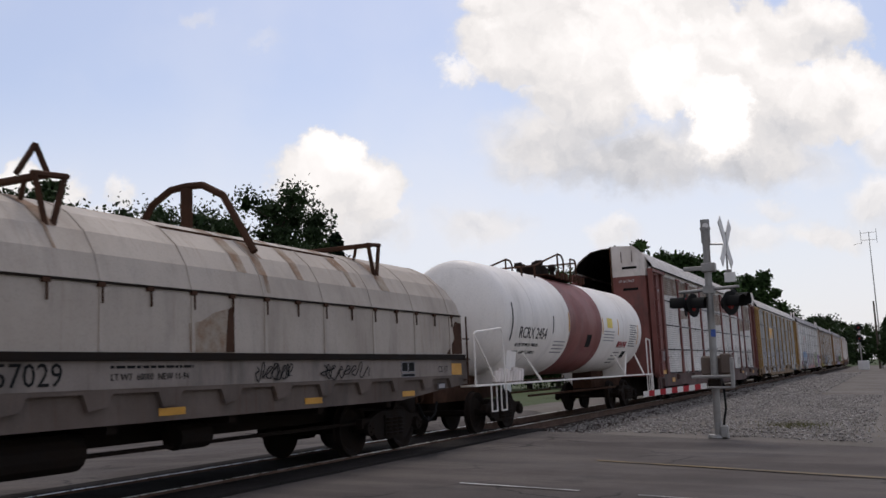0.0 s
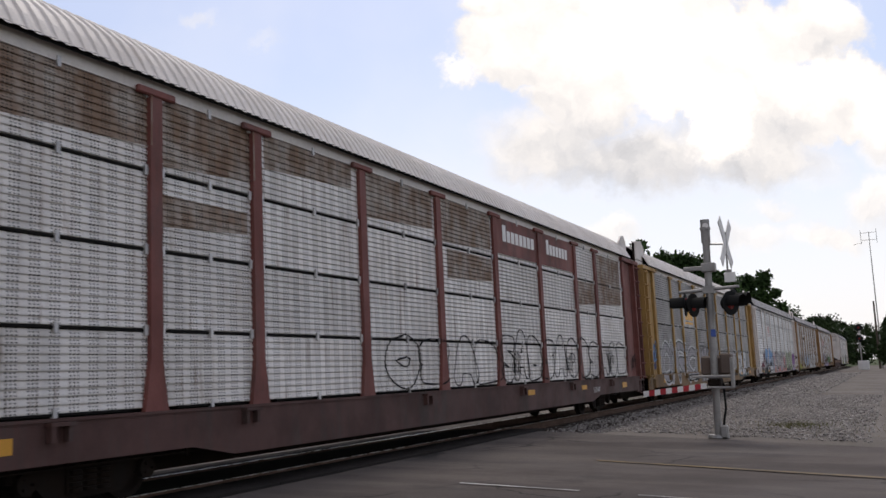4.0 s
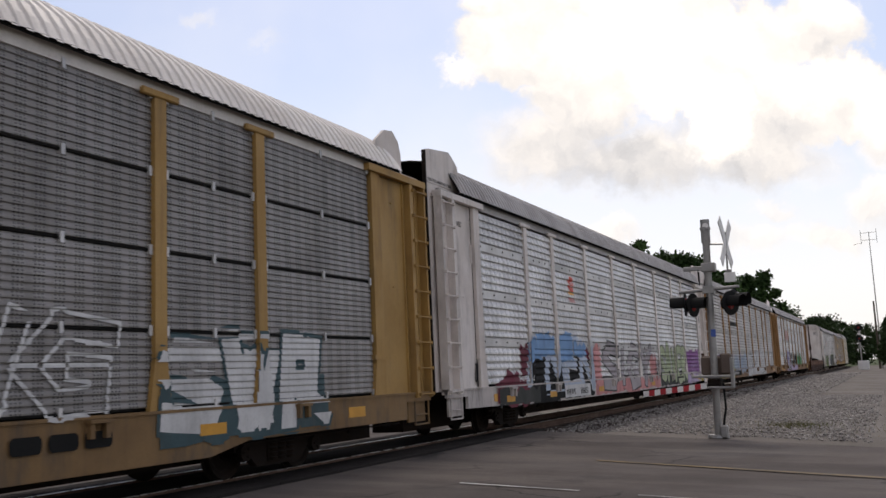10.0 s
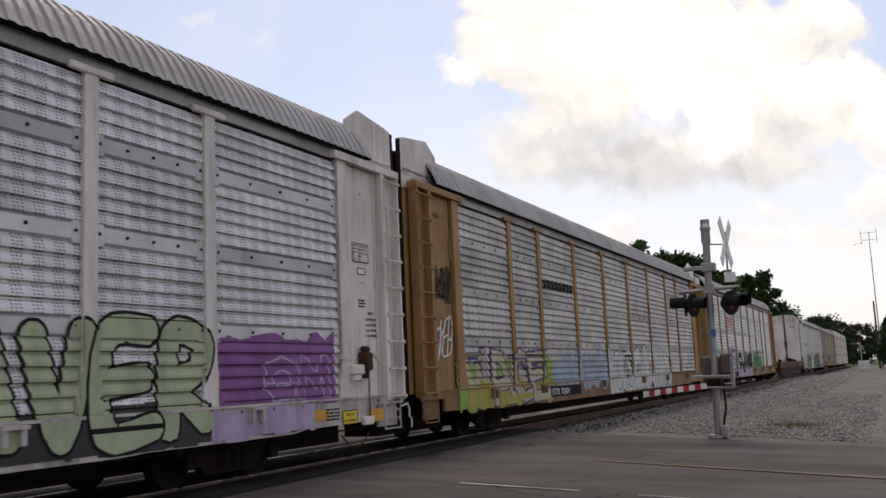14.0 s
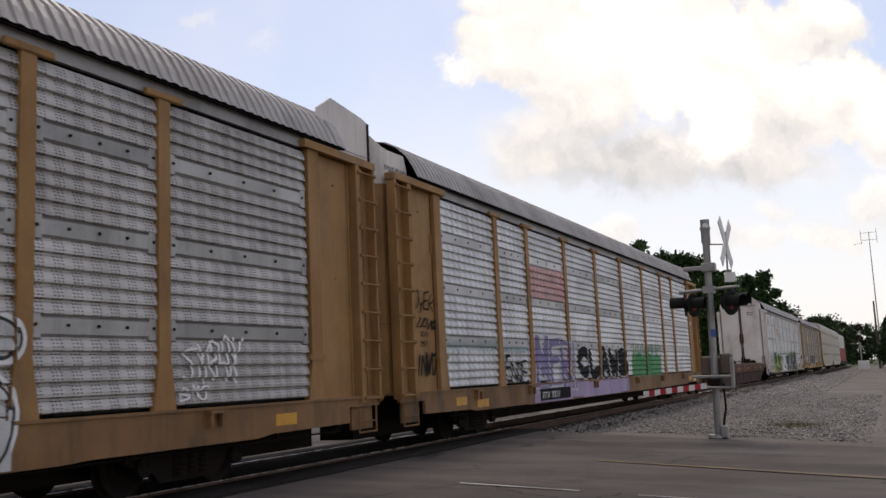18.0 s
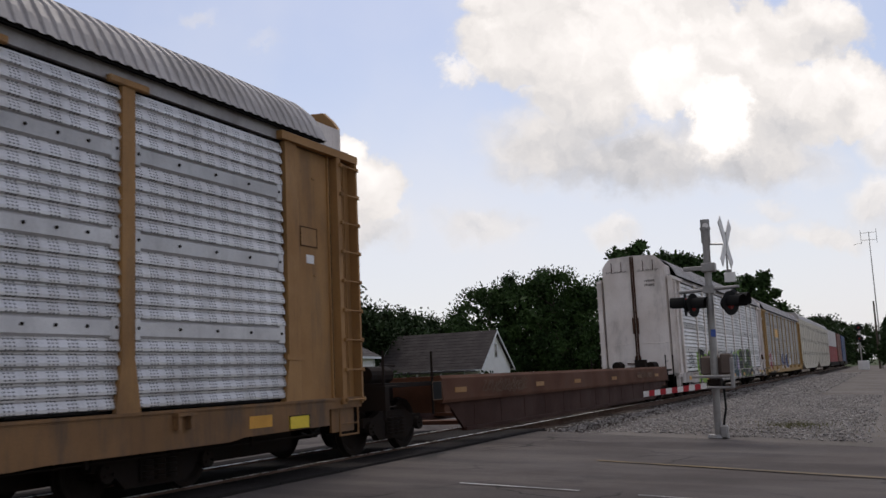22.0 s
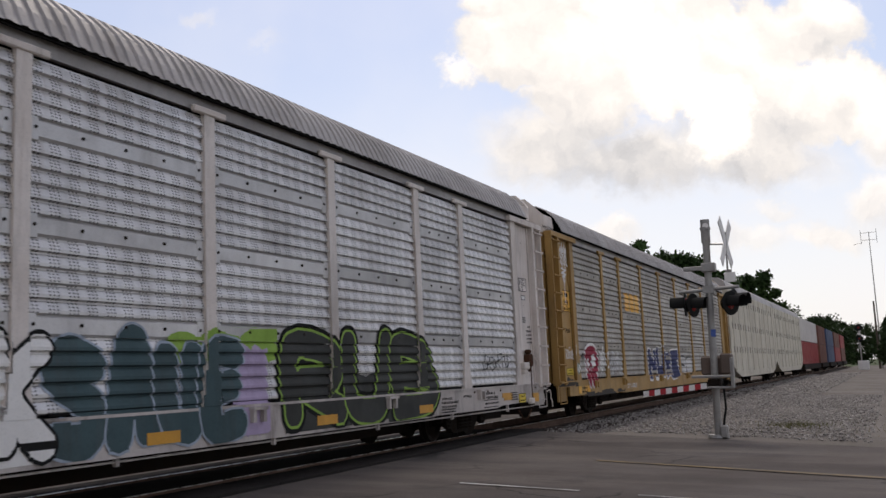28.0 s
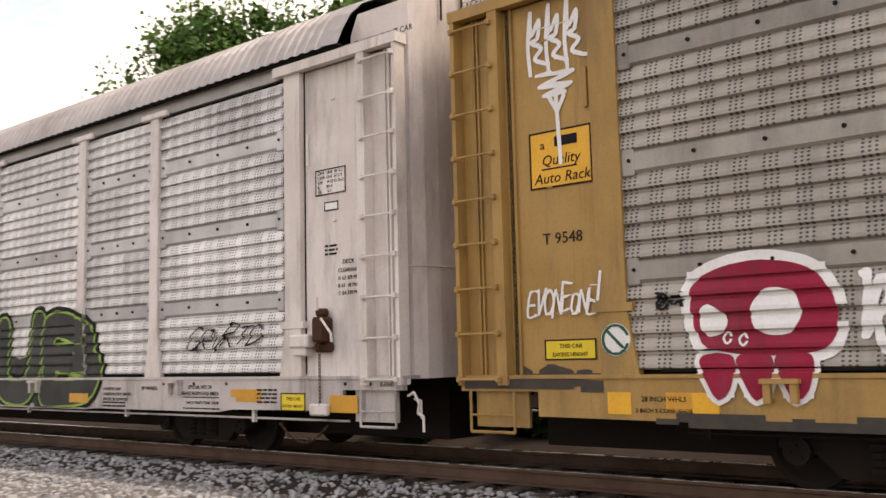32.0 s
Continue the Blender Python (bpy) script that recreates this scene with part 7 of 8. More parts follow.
def dress_o1(car):
    splash(car, 1.98, 7.2, 0.57, 1.1, "mustard", "new", 41, 0.12)
    splash(car, 1.6, 2.5, 0.57, 1.5, "lime", "new", 46, 0.12)
    splash(car, 6.3, 7.4, 0.9, 1.6, "lime", "new", 40, 0.15)
    splash(car, 3.4, 4.5, 0.95, 1.6, "lime", "new", 39, 0.15)
    piece(car, "WACE", 2.0, 7.0, 0.60, 1.82, "buff", "plum", "new", 42, 0.105, 0.05, True, lean=-0.3, shade="plum")
    splash(car, 7.3, 12.4, 0.95, 1.5, "haze_blue", "new", 43, 0.25, lift=0.003)
    piece(car, "NAKO", 7.9, 12.4, 0.75, 1.9, "haze_blue", "ghost", "new", 44, 0.17, 0.04)
    splash(car, 12.5, 18.4, 0.57, 1.0, "chalk", "new", 45, 0.05)
    piece(car, "HOKS", 12.5, 15.4, 0.62, 2.0, "chalk", "graphite", "new", 47, 0.20, 0.03)
    piece(car, "CA", 15.5, 17.9, 0.62, 2.0, "chalk", "graphite", "new", 48, 0.20, 0.03)
    splash(car, 17.7, 21.2, 0.57, 1.0, "chalk", "new", 52, 0.04)
    piece(car, "KARS", 17.6, 21.2, 0.58, 2.12, "chalk", "graphite", "new", 49, 0.19, 0.035, glow="white_paint")
    tag(car, "SYRAX", 23.65, 24.75, 1.35, 1.9, "white_paint", "new", 49, 0.035)
    tag(car, "BMO", 23.6, 24.1, 1.12, 1.28, "white_paint", "new", 50, 0.025)
    part("number_strip", boxes((1.5255, 1.5285, 7.0, 9.5, 0.66, 0.92)), M["black_paint"], car)
    letters(car, "ETTX  702424", 7.1, 0.70, 0.23, "white_paint", 1.531)
    blocks(car, 6.98, 9.45, 3.36, 3.60, 8, "black_paint", "new", gap=0.25)
    letters(car, "EXCESS HEIGHT CAR", -0.1, 5.10, 0.115, "black_paint", 1.328)
    letters(car, "702424", 0.7, 4.35, 0.16, "black_paint", 1.424)
    scrawl(car, 0.75, 1.45, 2.7, 3.4, "black_paint", "corner", 3, 0.03, 5)
    tag(car, "SKEB", 0.75, 1.5, 1.6, 2.4, "white_paint", "corner", 7, 0.035)
    plate(car, 20.7, 21.1, 0.62, 0.92, "black_paint", 1.509, "data_plate", "", "white_paint")


def dress_o2(car):
    splash(car, 6.7, 15.6, 0.57, 1.0, "lilac", "new", 51, 0.04)
    piece(car, "MERT", 6.85, 10.3, 0.80, 2.2, "violet", "chalk", "new", 52, 0.125, 0.055, True, wide=(1.4, 0.9, 1, 0.6))
    piece(car, "CLAWS", 10.4, 15.6, 1.0, 1.98, "black_paint", "chalk", "new", 54, 0.17, 0.04, lean=-0.15)
    splash(car, 16.3, 20.6, 0.98, 1.72, "green", "new", 55, 0.14)
    for k in range(6):
        part("graffiti", strokes([[(16.7 + 0.62 * k, 1.5), (16.55 + 0.66 * k, 2.1)], [(16.8 + 0.62 * k, 1.5), (16.98 + 0.62 * k, 2.05)]], 0.09, FACES["new"], 0.012), M["green"], car, "green sprayed spikes")
    part("pink_sheet", laid([[(6.88, 3.10), (9.56, 3.10), (9.56, 3.88), (6.88, 3.88)]], FACES["new"], 0.012), M["pink_sheet"], car, "faded pink sheet")
    blocks(car, 7.2, 9.2, 3.50, 3.78, 8, "pale_pink", "new", gap=0.3)
    blocks(car, 7.2, 8.9, 3.15, 3.40, 7, "pale_pink", "new", gap=0.3)
    tag(car, "ENOE", 5.0, 6.4, 1.05, 1.6, "black_paint", "new", 53, 0.06, 0.1)
    tag(car, "TAKINOMER", 2.0, 4.6, 1.76, 1.95, "teal_pale", "new", 57, 0.022)
    scrawl(car, 4.9, 6.6, 1.75, 1.9, "teal_pale", "new", 58, 0.025, 5)
    part("number_strip", boxes((1.5255, 1.5285, 7.1, 9.4, 0.60, 0.88)), M["black_paint"], car)
    letters(car, "ETTX  703317", 7.2, 0.65, 0.22, "white_paint", 1.531, italic=0.15)
    letters(car, "SOO", 1.02, 2.02, 0.15, "black_paint", 1.424)
    letters(car, "2957", 1.00, 1.84, 0.15, "black_paint", 1.424)
    tag(car, "OYER", 0.75, 1.55, 2.5, 2.8, "black_paint", "corner", 2, 0.03)
    scrawl(car, 0.78, 1.6, 2.15, 2.4, "black_paint", "corner", 5, 0.025, 3)
    tag(car, "INWO", 0.75, 1.6, 1.3, 1.7, "black_paint", "corner", 11, 0.045)
    letters(car, "EXCESS HEIGHT CAR", 0.05, 5.02, 0.11, "black_paint", 1.328)
    plate(car, 3.3, 3.9, 0.62, 0.78, "amber", 1.506, "reflector")
    plate(car, 26.9, 27.35, 3.3, 3.6, "tan", 1.425, "data_plate", "", "rust_steel")
    plate(car, 27.05, 27.25, 3.05, 3.18, "white_paint", 1.425, "label_plate")
    plate(car, 26.4, 26.9, 0.62, 0.82, "sign_yellow", 1.508, "warning_plate", "", "black_paint")


def dress_w2(car):
    splash(car, 4.5, 9.45, 0.57, 1.85, "lime", "late", 61, 0.16)
    piece(car, "RCK", 4.75, 9.6, 0.50, 2.0, "black_paint", "graphite", "late", 62, 0.088, 0.02, True, lean=0.05, wide=(1.35, 0.9, 1.35))
    splash(car, 10.05, 13.2, 0.57, 0.98, "white_paint", "late", 63, 0.04)
    piece(car, "OEMK", 10.0, 13.25, 0.60, 1.95, "white_paint", "black_paint", "late", 64, 0.20, 0.04, wide=(0.9, 0.9, 1.3, 1))
    piece(car, "SAUE", 13.2, 16.4, 0.58, 1.9, "teal", "haze_blue", "late", 66, 0.24, 0.03)
    splash(car, 16.2, 16.95, 0.62, 1.75, "lilac", "late", 67, 0.08)
    splash(car, 15.0, 17.2, 1.6, 1.95, "lime", "late", 60, 0.12, lift=0.003)
    splash(car, 17.3, 22.0, 0.57, 1.35, "graphite", "late", 59, 0.05, lift=0.005)
    piece(car, "RUB", 17.3, 22.1, 0.58, 2.1, "graphite", "lime", "late", 68, 0.14, 0.04, glow="black_paint")
    tag(car, "GRVRTD", 24.45, 26.0, 1.38, 1.70, "black_paint", "late", 69, 0.026, 0.7)
    tag(car, "SERO", 2.5, 4.0, 1.2, 1.6, "black_paint", "late", 70, 0.045)
    tag(car, "CRA", 2.8, 3.5, 1.65, 1.85, "black_paint", "late", 71, 0.03)
    tag(car, "UPIN", 6.3, 7.1, 0.72, 0.95, "black_paint", "late", 72, 0.03)
    tag(car, "SACKI", 9.75, 10.3, 1.2, 2.05, "black_paint", "late", 73, 0.025)
    part("number_strip", boxes((1.523, 1.5265, 7.45, 9.55, 0.60, 0.86)), M["white_sill"], car)
    letters(car, "WRWK  300082", 7.56, 0.66, 0.24, "black_paint", 1.529, italic=0.15)
    dress_badge(car, "late", 0.29)
    for y in (6.4, 14.6, 18.1, 21.4):
        plate(car, y, y + 0.55, 0.64, 0.78, "amber", 1.517, "reflector")
    # lettering on the closed leading doors
    for name, txt, x, z, size in (("lettering", "WRWK", 0.45, 4.72, 0.14), ("lettering", "300082", 0.45, 4.55, 0.14), ("lettering", "EXCESS HEIGHT CAR", 0.22, 5.18, 0.09), ("lettering", "EXCESS HEIGHT CAR", -1.1, 5.18, 0.09)):
        ob = letters(car, txt, 0, 0, size, "black_paint", 0)
        ob.data.transform(Matrix.Translation((x, -0.125, z)) @ Matrix.Rotation(radians(-90), 4, "Z"))
    dress_sill(car)


def dress_y2(car):
    piece(car, "NUKE", 10.1, 15.2, 0.85, 2.0, "navy", "white_paint", "new", 73, 0.18, 0.06, True)
    piece(car, "OS", 15.6, 18.0, 0.95, 1.75, "chalk", "black_paint", "new", 74, 0.2, 0.05)
    # the red figure with its white rim, kept to plain shapes
    face = FACES["new"]
    def big(pts):
        return [(3.16 + (y - 3.13) * 1.17, 1.375 + (z - 1.45) * 0.98) for y, z in pts]
    head = curve(big([(2.62, 1.72), (2.68, 1.92), (2.95, 2.04), (3.25, 2.05), (3.52, 1.95), (3.66, 1.72), (3.68, 1.50), (3.60, 1.30), (3.30, 1.24), (2.95, 1.26), (2.70, 1.36)]), 4, True)
    part("graffiti", strokes([head], 0.17, face, 0.014, True), M["white_paint"], car, "white sprayed rim")
    part("graffiti", laid([head], face, 0.018), M["crimson"], car, "dark red sprayed shape")
    for a in ([(3.08, 1.62), (3.18, 1.80), (3.38, 1.78), (3.44, 1.58), (3.34, 1.42), (3.14, 1.44)], [(2.69, 1.60), (2.76, 1.70), (2.90, 1.58), (2.88, 1.46), (2.74, 1.42)]):
        part("graffiti", laid([curve(big(a), 4, True)], face, 0.024), M["white_paint"], car, "white sprayed oval")
    for a in ((2.90, 1.40), (3.02, 1.38)):
        part("graffiti", strokes([curve(big([(a[0] - 0.03, a[1]), (a[0], a[1] + 0.05), (a[0] + 0.03, a[1]), (a[0], a[1] - 0.05)]), 4, True)], 0.02, face, 0.026, True), M["white_paint"], car)
    for k in range(3):
        y = 2.80 + 0.28 * k
        fang = curve(big([(y - 0.12, 1.24), (y + 0.13, 1.24), (y + 0.12, 0.98), (y + 0.02, 0.86), (y - 0.06, 1.0)]), 4, True)
        part("graffiti", strokes([fang], 0.09, face, 0.014, True), M["white_paint"], car, "white sprayed rim")
        part("graffiti", laid([fang], face, 0.020), M["crimson"], car, "dark red sprayed shape")
    scrawl(car, 3.75, 4.7, 1.15, 2.0, "white_paint", "new", 71, 0.07, 2)
    scrawl(car, 4.95, 6.5, 1.1, 1.85, "chalk", "new", 72, 0.06, 4)
    blocks(car, 7.3, 9.3, 3.15, 3.75, 3, "sign_orange", "new", gap=0.15)
    # corner panel: plate, number, tags
    x = 1.424
    s = plate(car, 0.90, 1.62, 2.86, 3.44, "sign_orange", x, "route_plate", "orange plate with black lettering", "black_paint")
    letters(car, "a", 1.03, 3.26, 0.13, "black_paint", x + 0.006)
    part("emblem", boxes((x + 0.002, x + 0.006, 1.20, 1.46, 3.27, 3.37)), M["black_paint"], car)
    letters(car, "Quality", 1.04, 3.09, 0.15, "black_paint", x + 0.006, italic=0.2)
    part("underline", boxes((x + 0.002, x + 0.006, 1.04, 1.45, 3.045, 3.06)), M["black_paint"], car)
    letters(car, "Auto Rack", 0.95, 2.91, 0.15, "black_paint", x + 0.006, italic=0.2)
    letters(car, "T 9548", 1.02, 2.30, 0.16, "black_paint", x + 0.002)
    sign = plate(car, 1.00, 1.58, 1.16, 1.36, "sign_yellow", x, "warning_plate", "yellow warning plate", "black_paint")
    letters(car, "THIS CAR", 1.17, 1.275, 0.06, "black_paint", x + 0.006)
    letters(car, "EXCESS HEIGHT", 1.09, 1.195, 0.056, "black_paint", x + 0.006)
    # tall white tag: three loops, a zigzag and an arrow
    loops = []
    for k in range(3):
        y = 0.95 + 0.22 * k
        loops.append(curve([(y, 4.05), (y - 0.02, 4.35), (y + 0.02, 4.70 + 0.03 * k), (y + 0.02, 4.45), (y + 0.12, 4.60), (y + 0.10, 4.42), (y + 0.02, 4.38), (y + 0.14, 4.30), (y + 0.06, 4.20), (y + 0.22, 4.12)], 4))
    loops.append(curve([(1.02, 4.02), (1.45, 4.00), (1.05, 3.90), (1.42, 3.88), (1.10, 3.80), (1.35, 3.80)], 3))
    loops.append([(1.24, 3.80), (1.27, 3.10)])
    loops.append([(1.16, 3.78), (1.25, 3.62), (1.33, 3.76)])
    part("graffiti", strokes(loops, 0.045, FACES["corner"], 0.012), M["white_paint"], car, "white sprayed tag")
    tag(car, "EVONEONE", 0.84, 1.62, 1.58, 1.86, "white_paint", "corner", 75, 0.026, 0.15)
    part("graffiti", strokes([[(1.70, 1.98), (1.66, 1.72)]], 0.03, lambda y, z: 1.50, 0.008), M["white_paint"], car)
    scrawl(car, 1.70, 1.94, 1.55, 2.15, "black_paint", "corner", 76, 0.03, 1)
    disc = tube(bmesh.new(), (1.50, 1.83, 1.34), (1.508, 1.83, 1.34), 0.15, 28)
    d = part("round_sign", disc, M["white_paint"], car, "round white sign with green ring and slash")
    ring = [(1.83 + 0.13 * math.cos(6.2832 * i / 28), 1.34 + 0.13 * math.sin(6.2832 * i / 28)) for i in range(28)]
    part("ring", strokes([ring], 0.03, lambda y, z: 1.508, 0.003, True), M["dark_green"], d)
    part("slash", strokes([[(1.74, 1.43), (1.92, 1.25)]], 0.03, lambda y, z: 1.508, 0.004), M["dark_green"], d)
    scrawl(car, 2.2, 2.5, 1.6, 1.75, "black_paint", "new", 77, 0.03, 2)
    # soot and painted-on shade at the foot of the panel and the step well
    splash(car, 0.74, 1.62, 0.98, 1.08, "soot_shade", "corner", 78, 0.05, "soot together with painted shade")
    splash(car, 0.05, 1.68, 0.87, 1.0, "soot_shade", "new", 79, 0.05, "soot together with painted shade")
    splash(car, 2.2, 6.6, 0.575, 0.66, "soot_shade", "new", 80, 0.05, "soot together with painted shade")
    for y in (1.72, 2.55):
        plate(car, y, y + 0.24, 0.66, 0.86, "sign_orange", 1.506, "reflector")
    letters(car, "28 INCH WHLS", 2.06, 0.78, 0.065, "black_paint", 1.506)
    letters(car, "2 INCH S COMP. SHOES", 2.0, 0.68, 0.055, "black_paint", 1.506)
    letters(car, "ETTX  820067", 6.9, 0.66, 0.20, "white_paint", 1.506)
    for txt, z in (("ETTX", 4.36), ("820067", 4.22)):
        letters(car, txt, 0.05, z, 0.13, "black_paint", 1.328)
    letters(car, "EXCESS HEIGHT CAR", 0.0, 5.02, 0.10, "black_paint", 1.328)
    part("white_patch", boxes((1.322, 1.328, 0.20, 0.62, 1.05, 1.62)), M["white_paint"], car, "white paint patch")


M["rust_wash"] = surface("rust_wash", (0.20, 0.125, 0.08), (0.40, 0.36, 0.32), 0.8, scale=2.2, amount=0.9, fine=20, streak=0.5, dots=True)
M["badge_red"] = surface("badge_red", (0.55, 0.06, 0.03), (0.45, 0.06, 0.03), 0.6, scale=4, bump=0.02)
M["pink_sheet"] = surface("pink_sheet", (0.62, 0.30, 0.27), (0.55, 0.38, 0.36), 0.6, scale=2, dots=True)
M["soot_shade"] = surface("soot_shade", (0.045, 0.04, 0.036), (0.10, 0.075, 0.05), 0.9, scale=5)
paint("graphite", 0.05, 0.052, 0.048)
paint("pale_pink", 0.70, 0.50, 0.48)
paint("violet", 0.24, 0.20, 0.36)
paint("haze", 0.40, 0.36, 0.37)
paint("maroon", 0.17, 0.03, 0.05)
paint("pale_blue", 0.44, 0.50, 0.60)
paint("haze_blue", 0.36, 0.42, 0.50)
paint("buff", 0.50, 0.44, 0.32)
paint("plum", 0.10, 0.06, 0.16)
paint("dark_green", 0.03, 0.10, 0.06)
paint("teal_pale", 0.30, 0.45, 0.45)
dress_sp(rack_sp)
dress_y1(rack_y1)
dress_w1(rack_w1)
dress_o1(rack_o1)
dress_o2(rack_o2)
dress_w2(rack_w2)
dress_y2(rack_y2)
# ---------------------------------------------------------------- houses, trees and distance
M["siding"] = surface("siding", (0.88, 0.86, 0.83), (0.78, 0.76, 0.73), 0.7, scale=0.6, fine=20, bump=0.05)
M["shingle"] = surface("shingle", (0.045, 0.036, 0.034), (0.03, 0.025, 0.024), 0.9, scale=1.0, fine=10, bump=0.4)
M["window_glass"] = surface("window_glass", (0.02, 0.022, 0.025), (0.03, 0.03, 0.035), 0.12, scale=2, bump=0.0, spec=0.6)
M["trim_white"] = surface("trim_white", (0.72, 0.72, 0.72), (0.62, 0.62, 0.62), 0.6, scale=2, bump=0.03)
M["bark"] = surface("bark", (0.09, 0.07, 0.055), (0.05, 0.04, 0.032), 0.95, scale=3, fine=15, bump=0.8)
M["dark_inside"] = surface("dark_inside", (0.03, 0.028, 0.028), (0.02, 0.02, 0.02), 0.9)


def leaf_material(name, colour, other):
    m = bpy.data.materials.new(name)
    m.use_nodes = True
    t = m.node_tree
    n = Nodes(t)
    b = t.nodes["Principled BSDF"]
    island = n.add("ShaderNodeNewGeometry").outputs["Random Per Island"]
    p = n.add("ShaderNodeTexCoord").outputs["Object"]
    c = n.mix(n.ramp(n.noise(p, 0.35, 3.0), 0.35, 0.65), colour, other)
    hsv = n.add("ShaderNodeHueSaturation")
    n.put(hsv.inputs["Color"], c)
    n.put(hsv.inputs["Value"], n.math("MULTIPLY_ADD", island, 0.5, 0.75))
    n.put(b.inputs["Base Color"], hsv.outputs[0])
    n.put(b.inputs["Roughness"], 0.6)
    n.put(b.inputs["Specular IOR Level"], 0.06)
    return m


M["leaf"] = leaf_material("leaf", (0.042, 0.075, 0.022), (0.028, 0.052, 0.018))
M["leaf_dark"] = leaf_material("leaf_dark", (0.036, 0.058, 0.022), (0.024, 0.040, 0.017))
M["leaf_bright"] = leaf_material("leaf_bright", (0.10, 0.175, 0.045), (0.065, 0.125, 0.035))
M["dry_leaf"] = leaf_material("dry_leaf", (0.12, 0.12, 0.05), (0.17, 0.14, 0.08))
M["needle"] = leaf_material("needle", (0.014, 0.028, 0.016), (0.010, 0.02, 0.012))


def leaf_cloud(centres, radii, count, size, rng):
    """Small leaves round clump centres, with larger ones deep inside; returns vertices and faces."""
    k = rng.integers(0, len(centres), count)
    d = rng.normal(size=(count, 3))
    d /= np.linalg.norm(d, axis=1)[:, None]
    deep = rng.uniform(0, 1, (count, 1)) < 0.12
    rad = np.where(deep, rng.uniform(0.1, 0.55, (count, 1)), rng.uniform(0.3, 1.0, (count, 1)) ** 0.6 * (1 + 0.28 * np.abs(rng.normal(size=(count, 1)))))
    c = centres[k] + d * rad * radii[k][:, None] * np.array([1, 1, 0.8])
    u = rng.normal(size=(count, 3)) + 0.5 * d
    u /= np.linalg.norm(u, axis=1)[:, None]
    w = np.cross(u, rng.normal(size=(count, 3)))
    w /= np.linalg.norm(w, axis=1)[:, None]
    s = rng.uniform(0.6, 1.3, (count, 1)) * size * np.where(deep, 2.6, 1.0)
    v = np.stack([c - u * s, c + w * s * 0.6, c + u * s, c - w * s * 0.6], 1).reshape(-1, 3)
    f = np.arange(count * 4).reshape(-1, 4)
    return v, f


def tree(x, y, h, spread, seed, leaf="leaf", count=5200, size=0.22, low=0.2, label="leafy dark green deciduous tree", clumps=46, z=None):
    rng = np.random.default_rng(seed)
    z0 = land(x, y) - 0.05 if z is None else z
    ob = thing("tree", label, "tree", "trees beyond the railway", at=(x, y, z0))
    bm = bmesh.new()
    top = h * 0.72
    cone(bm, (0, 0, 0), (0.1, 0, h * 0.35), 0.024 * h, 0.016 * h, 9)
    cone(bm, (0.1, 0, h * 0.35), (0, 0.1, top), 0.016 * h, 0.004 * h, 7)
    cs, rs = [], []
    for i in range(clumps):
        f = low + (1 - low) * (i + 0.5) / clumps
        prof = max(0.12, 1 - abs((f - 0.56) / 0.5) ** 2.2) ** 0.6
        a = i * 2.399 + rng.uniform(-0.5, 0.5)
        q = spread * prof * rng.uniform(0.35, 1.0)
        rad = spread * rng.uniform(0.18, 0.34)
        c = np.array([q * math.cos(a), q * math.sin(a), (h - 0.75 * rad) * f * rng.uniform(0.94, 1.0)])
        cs.append(c)
        rs.append(rad)
        if i % 2 == 0:
            b = np.array([0.05, 0.05, max(h * 0.15, c[2] - q * 0.8)])
            cone(bm, tuple(b), tuple(c), 0.006 * h, 0.0015 * h, 5)
    part("trunk", bm, M["bark"], ob)
    v, f = leaf_cloud(np.array(cs), np.array(rs), count, size, rng)
    raw("crown", v.tolist(), f.tolist(), M[leaf], ob)
    return ob


def conifer(x, y, h, spread, seed):
    rng = np.random.default_rng(seed)
    ob = thing("conifer", "ragged dark spruce tree with drooping branches", "tree", "trees beyond the railway", at=(x, y, land(x, y)))
    bm = cone(bmesh.new(), (0, 0, 0), (0, 0, h), 0.25, 0.02, 8)
    cs, rs = [], []
    for i in range(90):
        f = 0.12 + 0.86 * i / 90
        a = i * 2.399
        q = spread * (1 - f) ** 0.8 * rng.uniform(0.6, 1.1) + 0.15
        tip = Vector((q * math.cos(a), q * math.sin(a), h * f - 0.35 * q))
        cone(bm, (0, 0, h * f), tuple(tip), 0.04, 0.01, 4)
        for k in range(6):
            t = 0.25 + 0.75 * k / 5
            cs.append((tip.x * t, tip.y * t, h * f + (tip.z - h * f) * t - 0.15 * k * 0.3))
            rs.append(0.28 + 0.10 * (1 - t))
    part("trunk", bm, M["bark"], ob)
    v, f = leaf_cloud(np.array(cs), np.array(rs), 6500, 0.17, rng)
    raw("crown", v.tolist(), f.tolist(), M["needle"], ob)


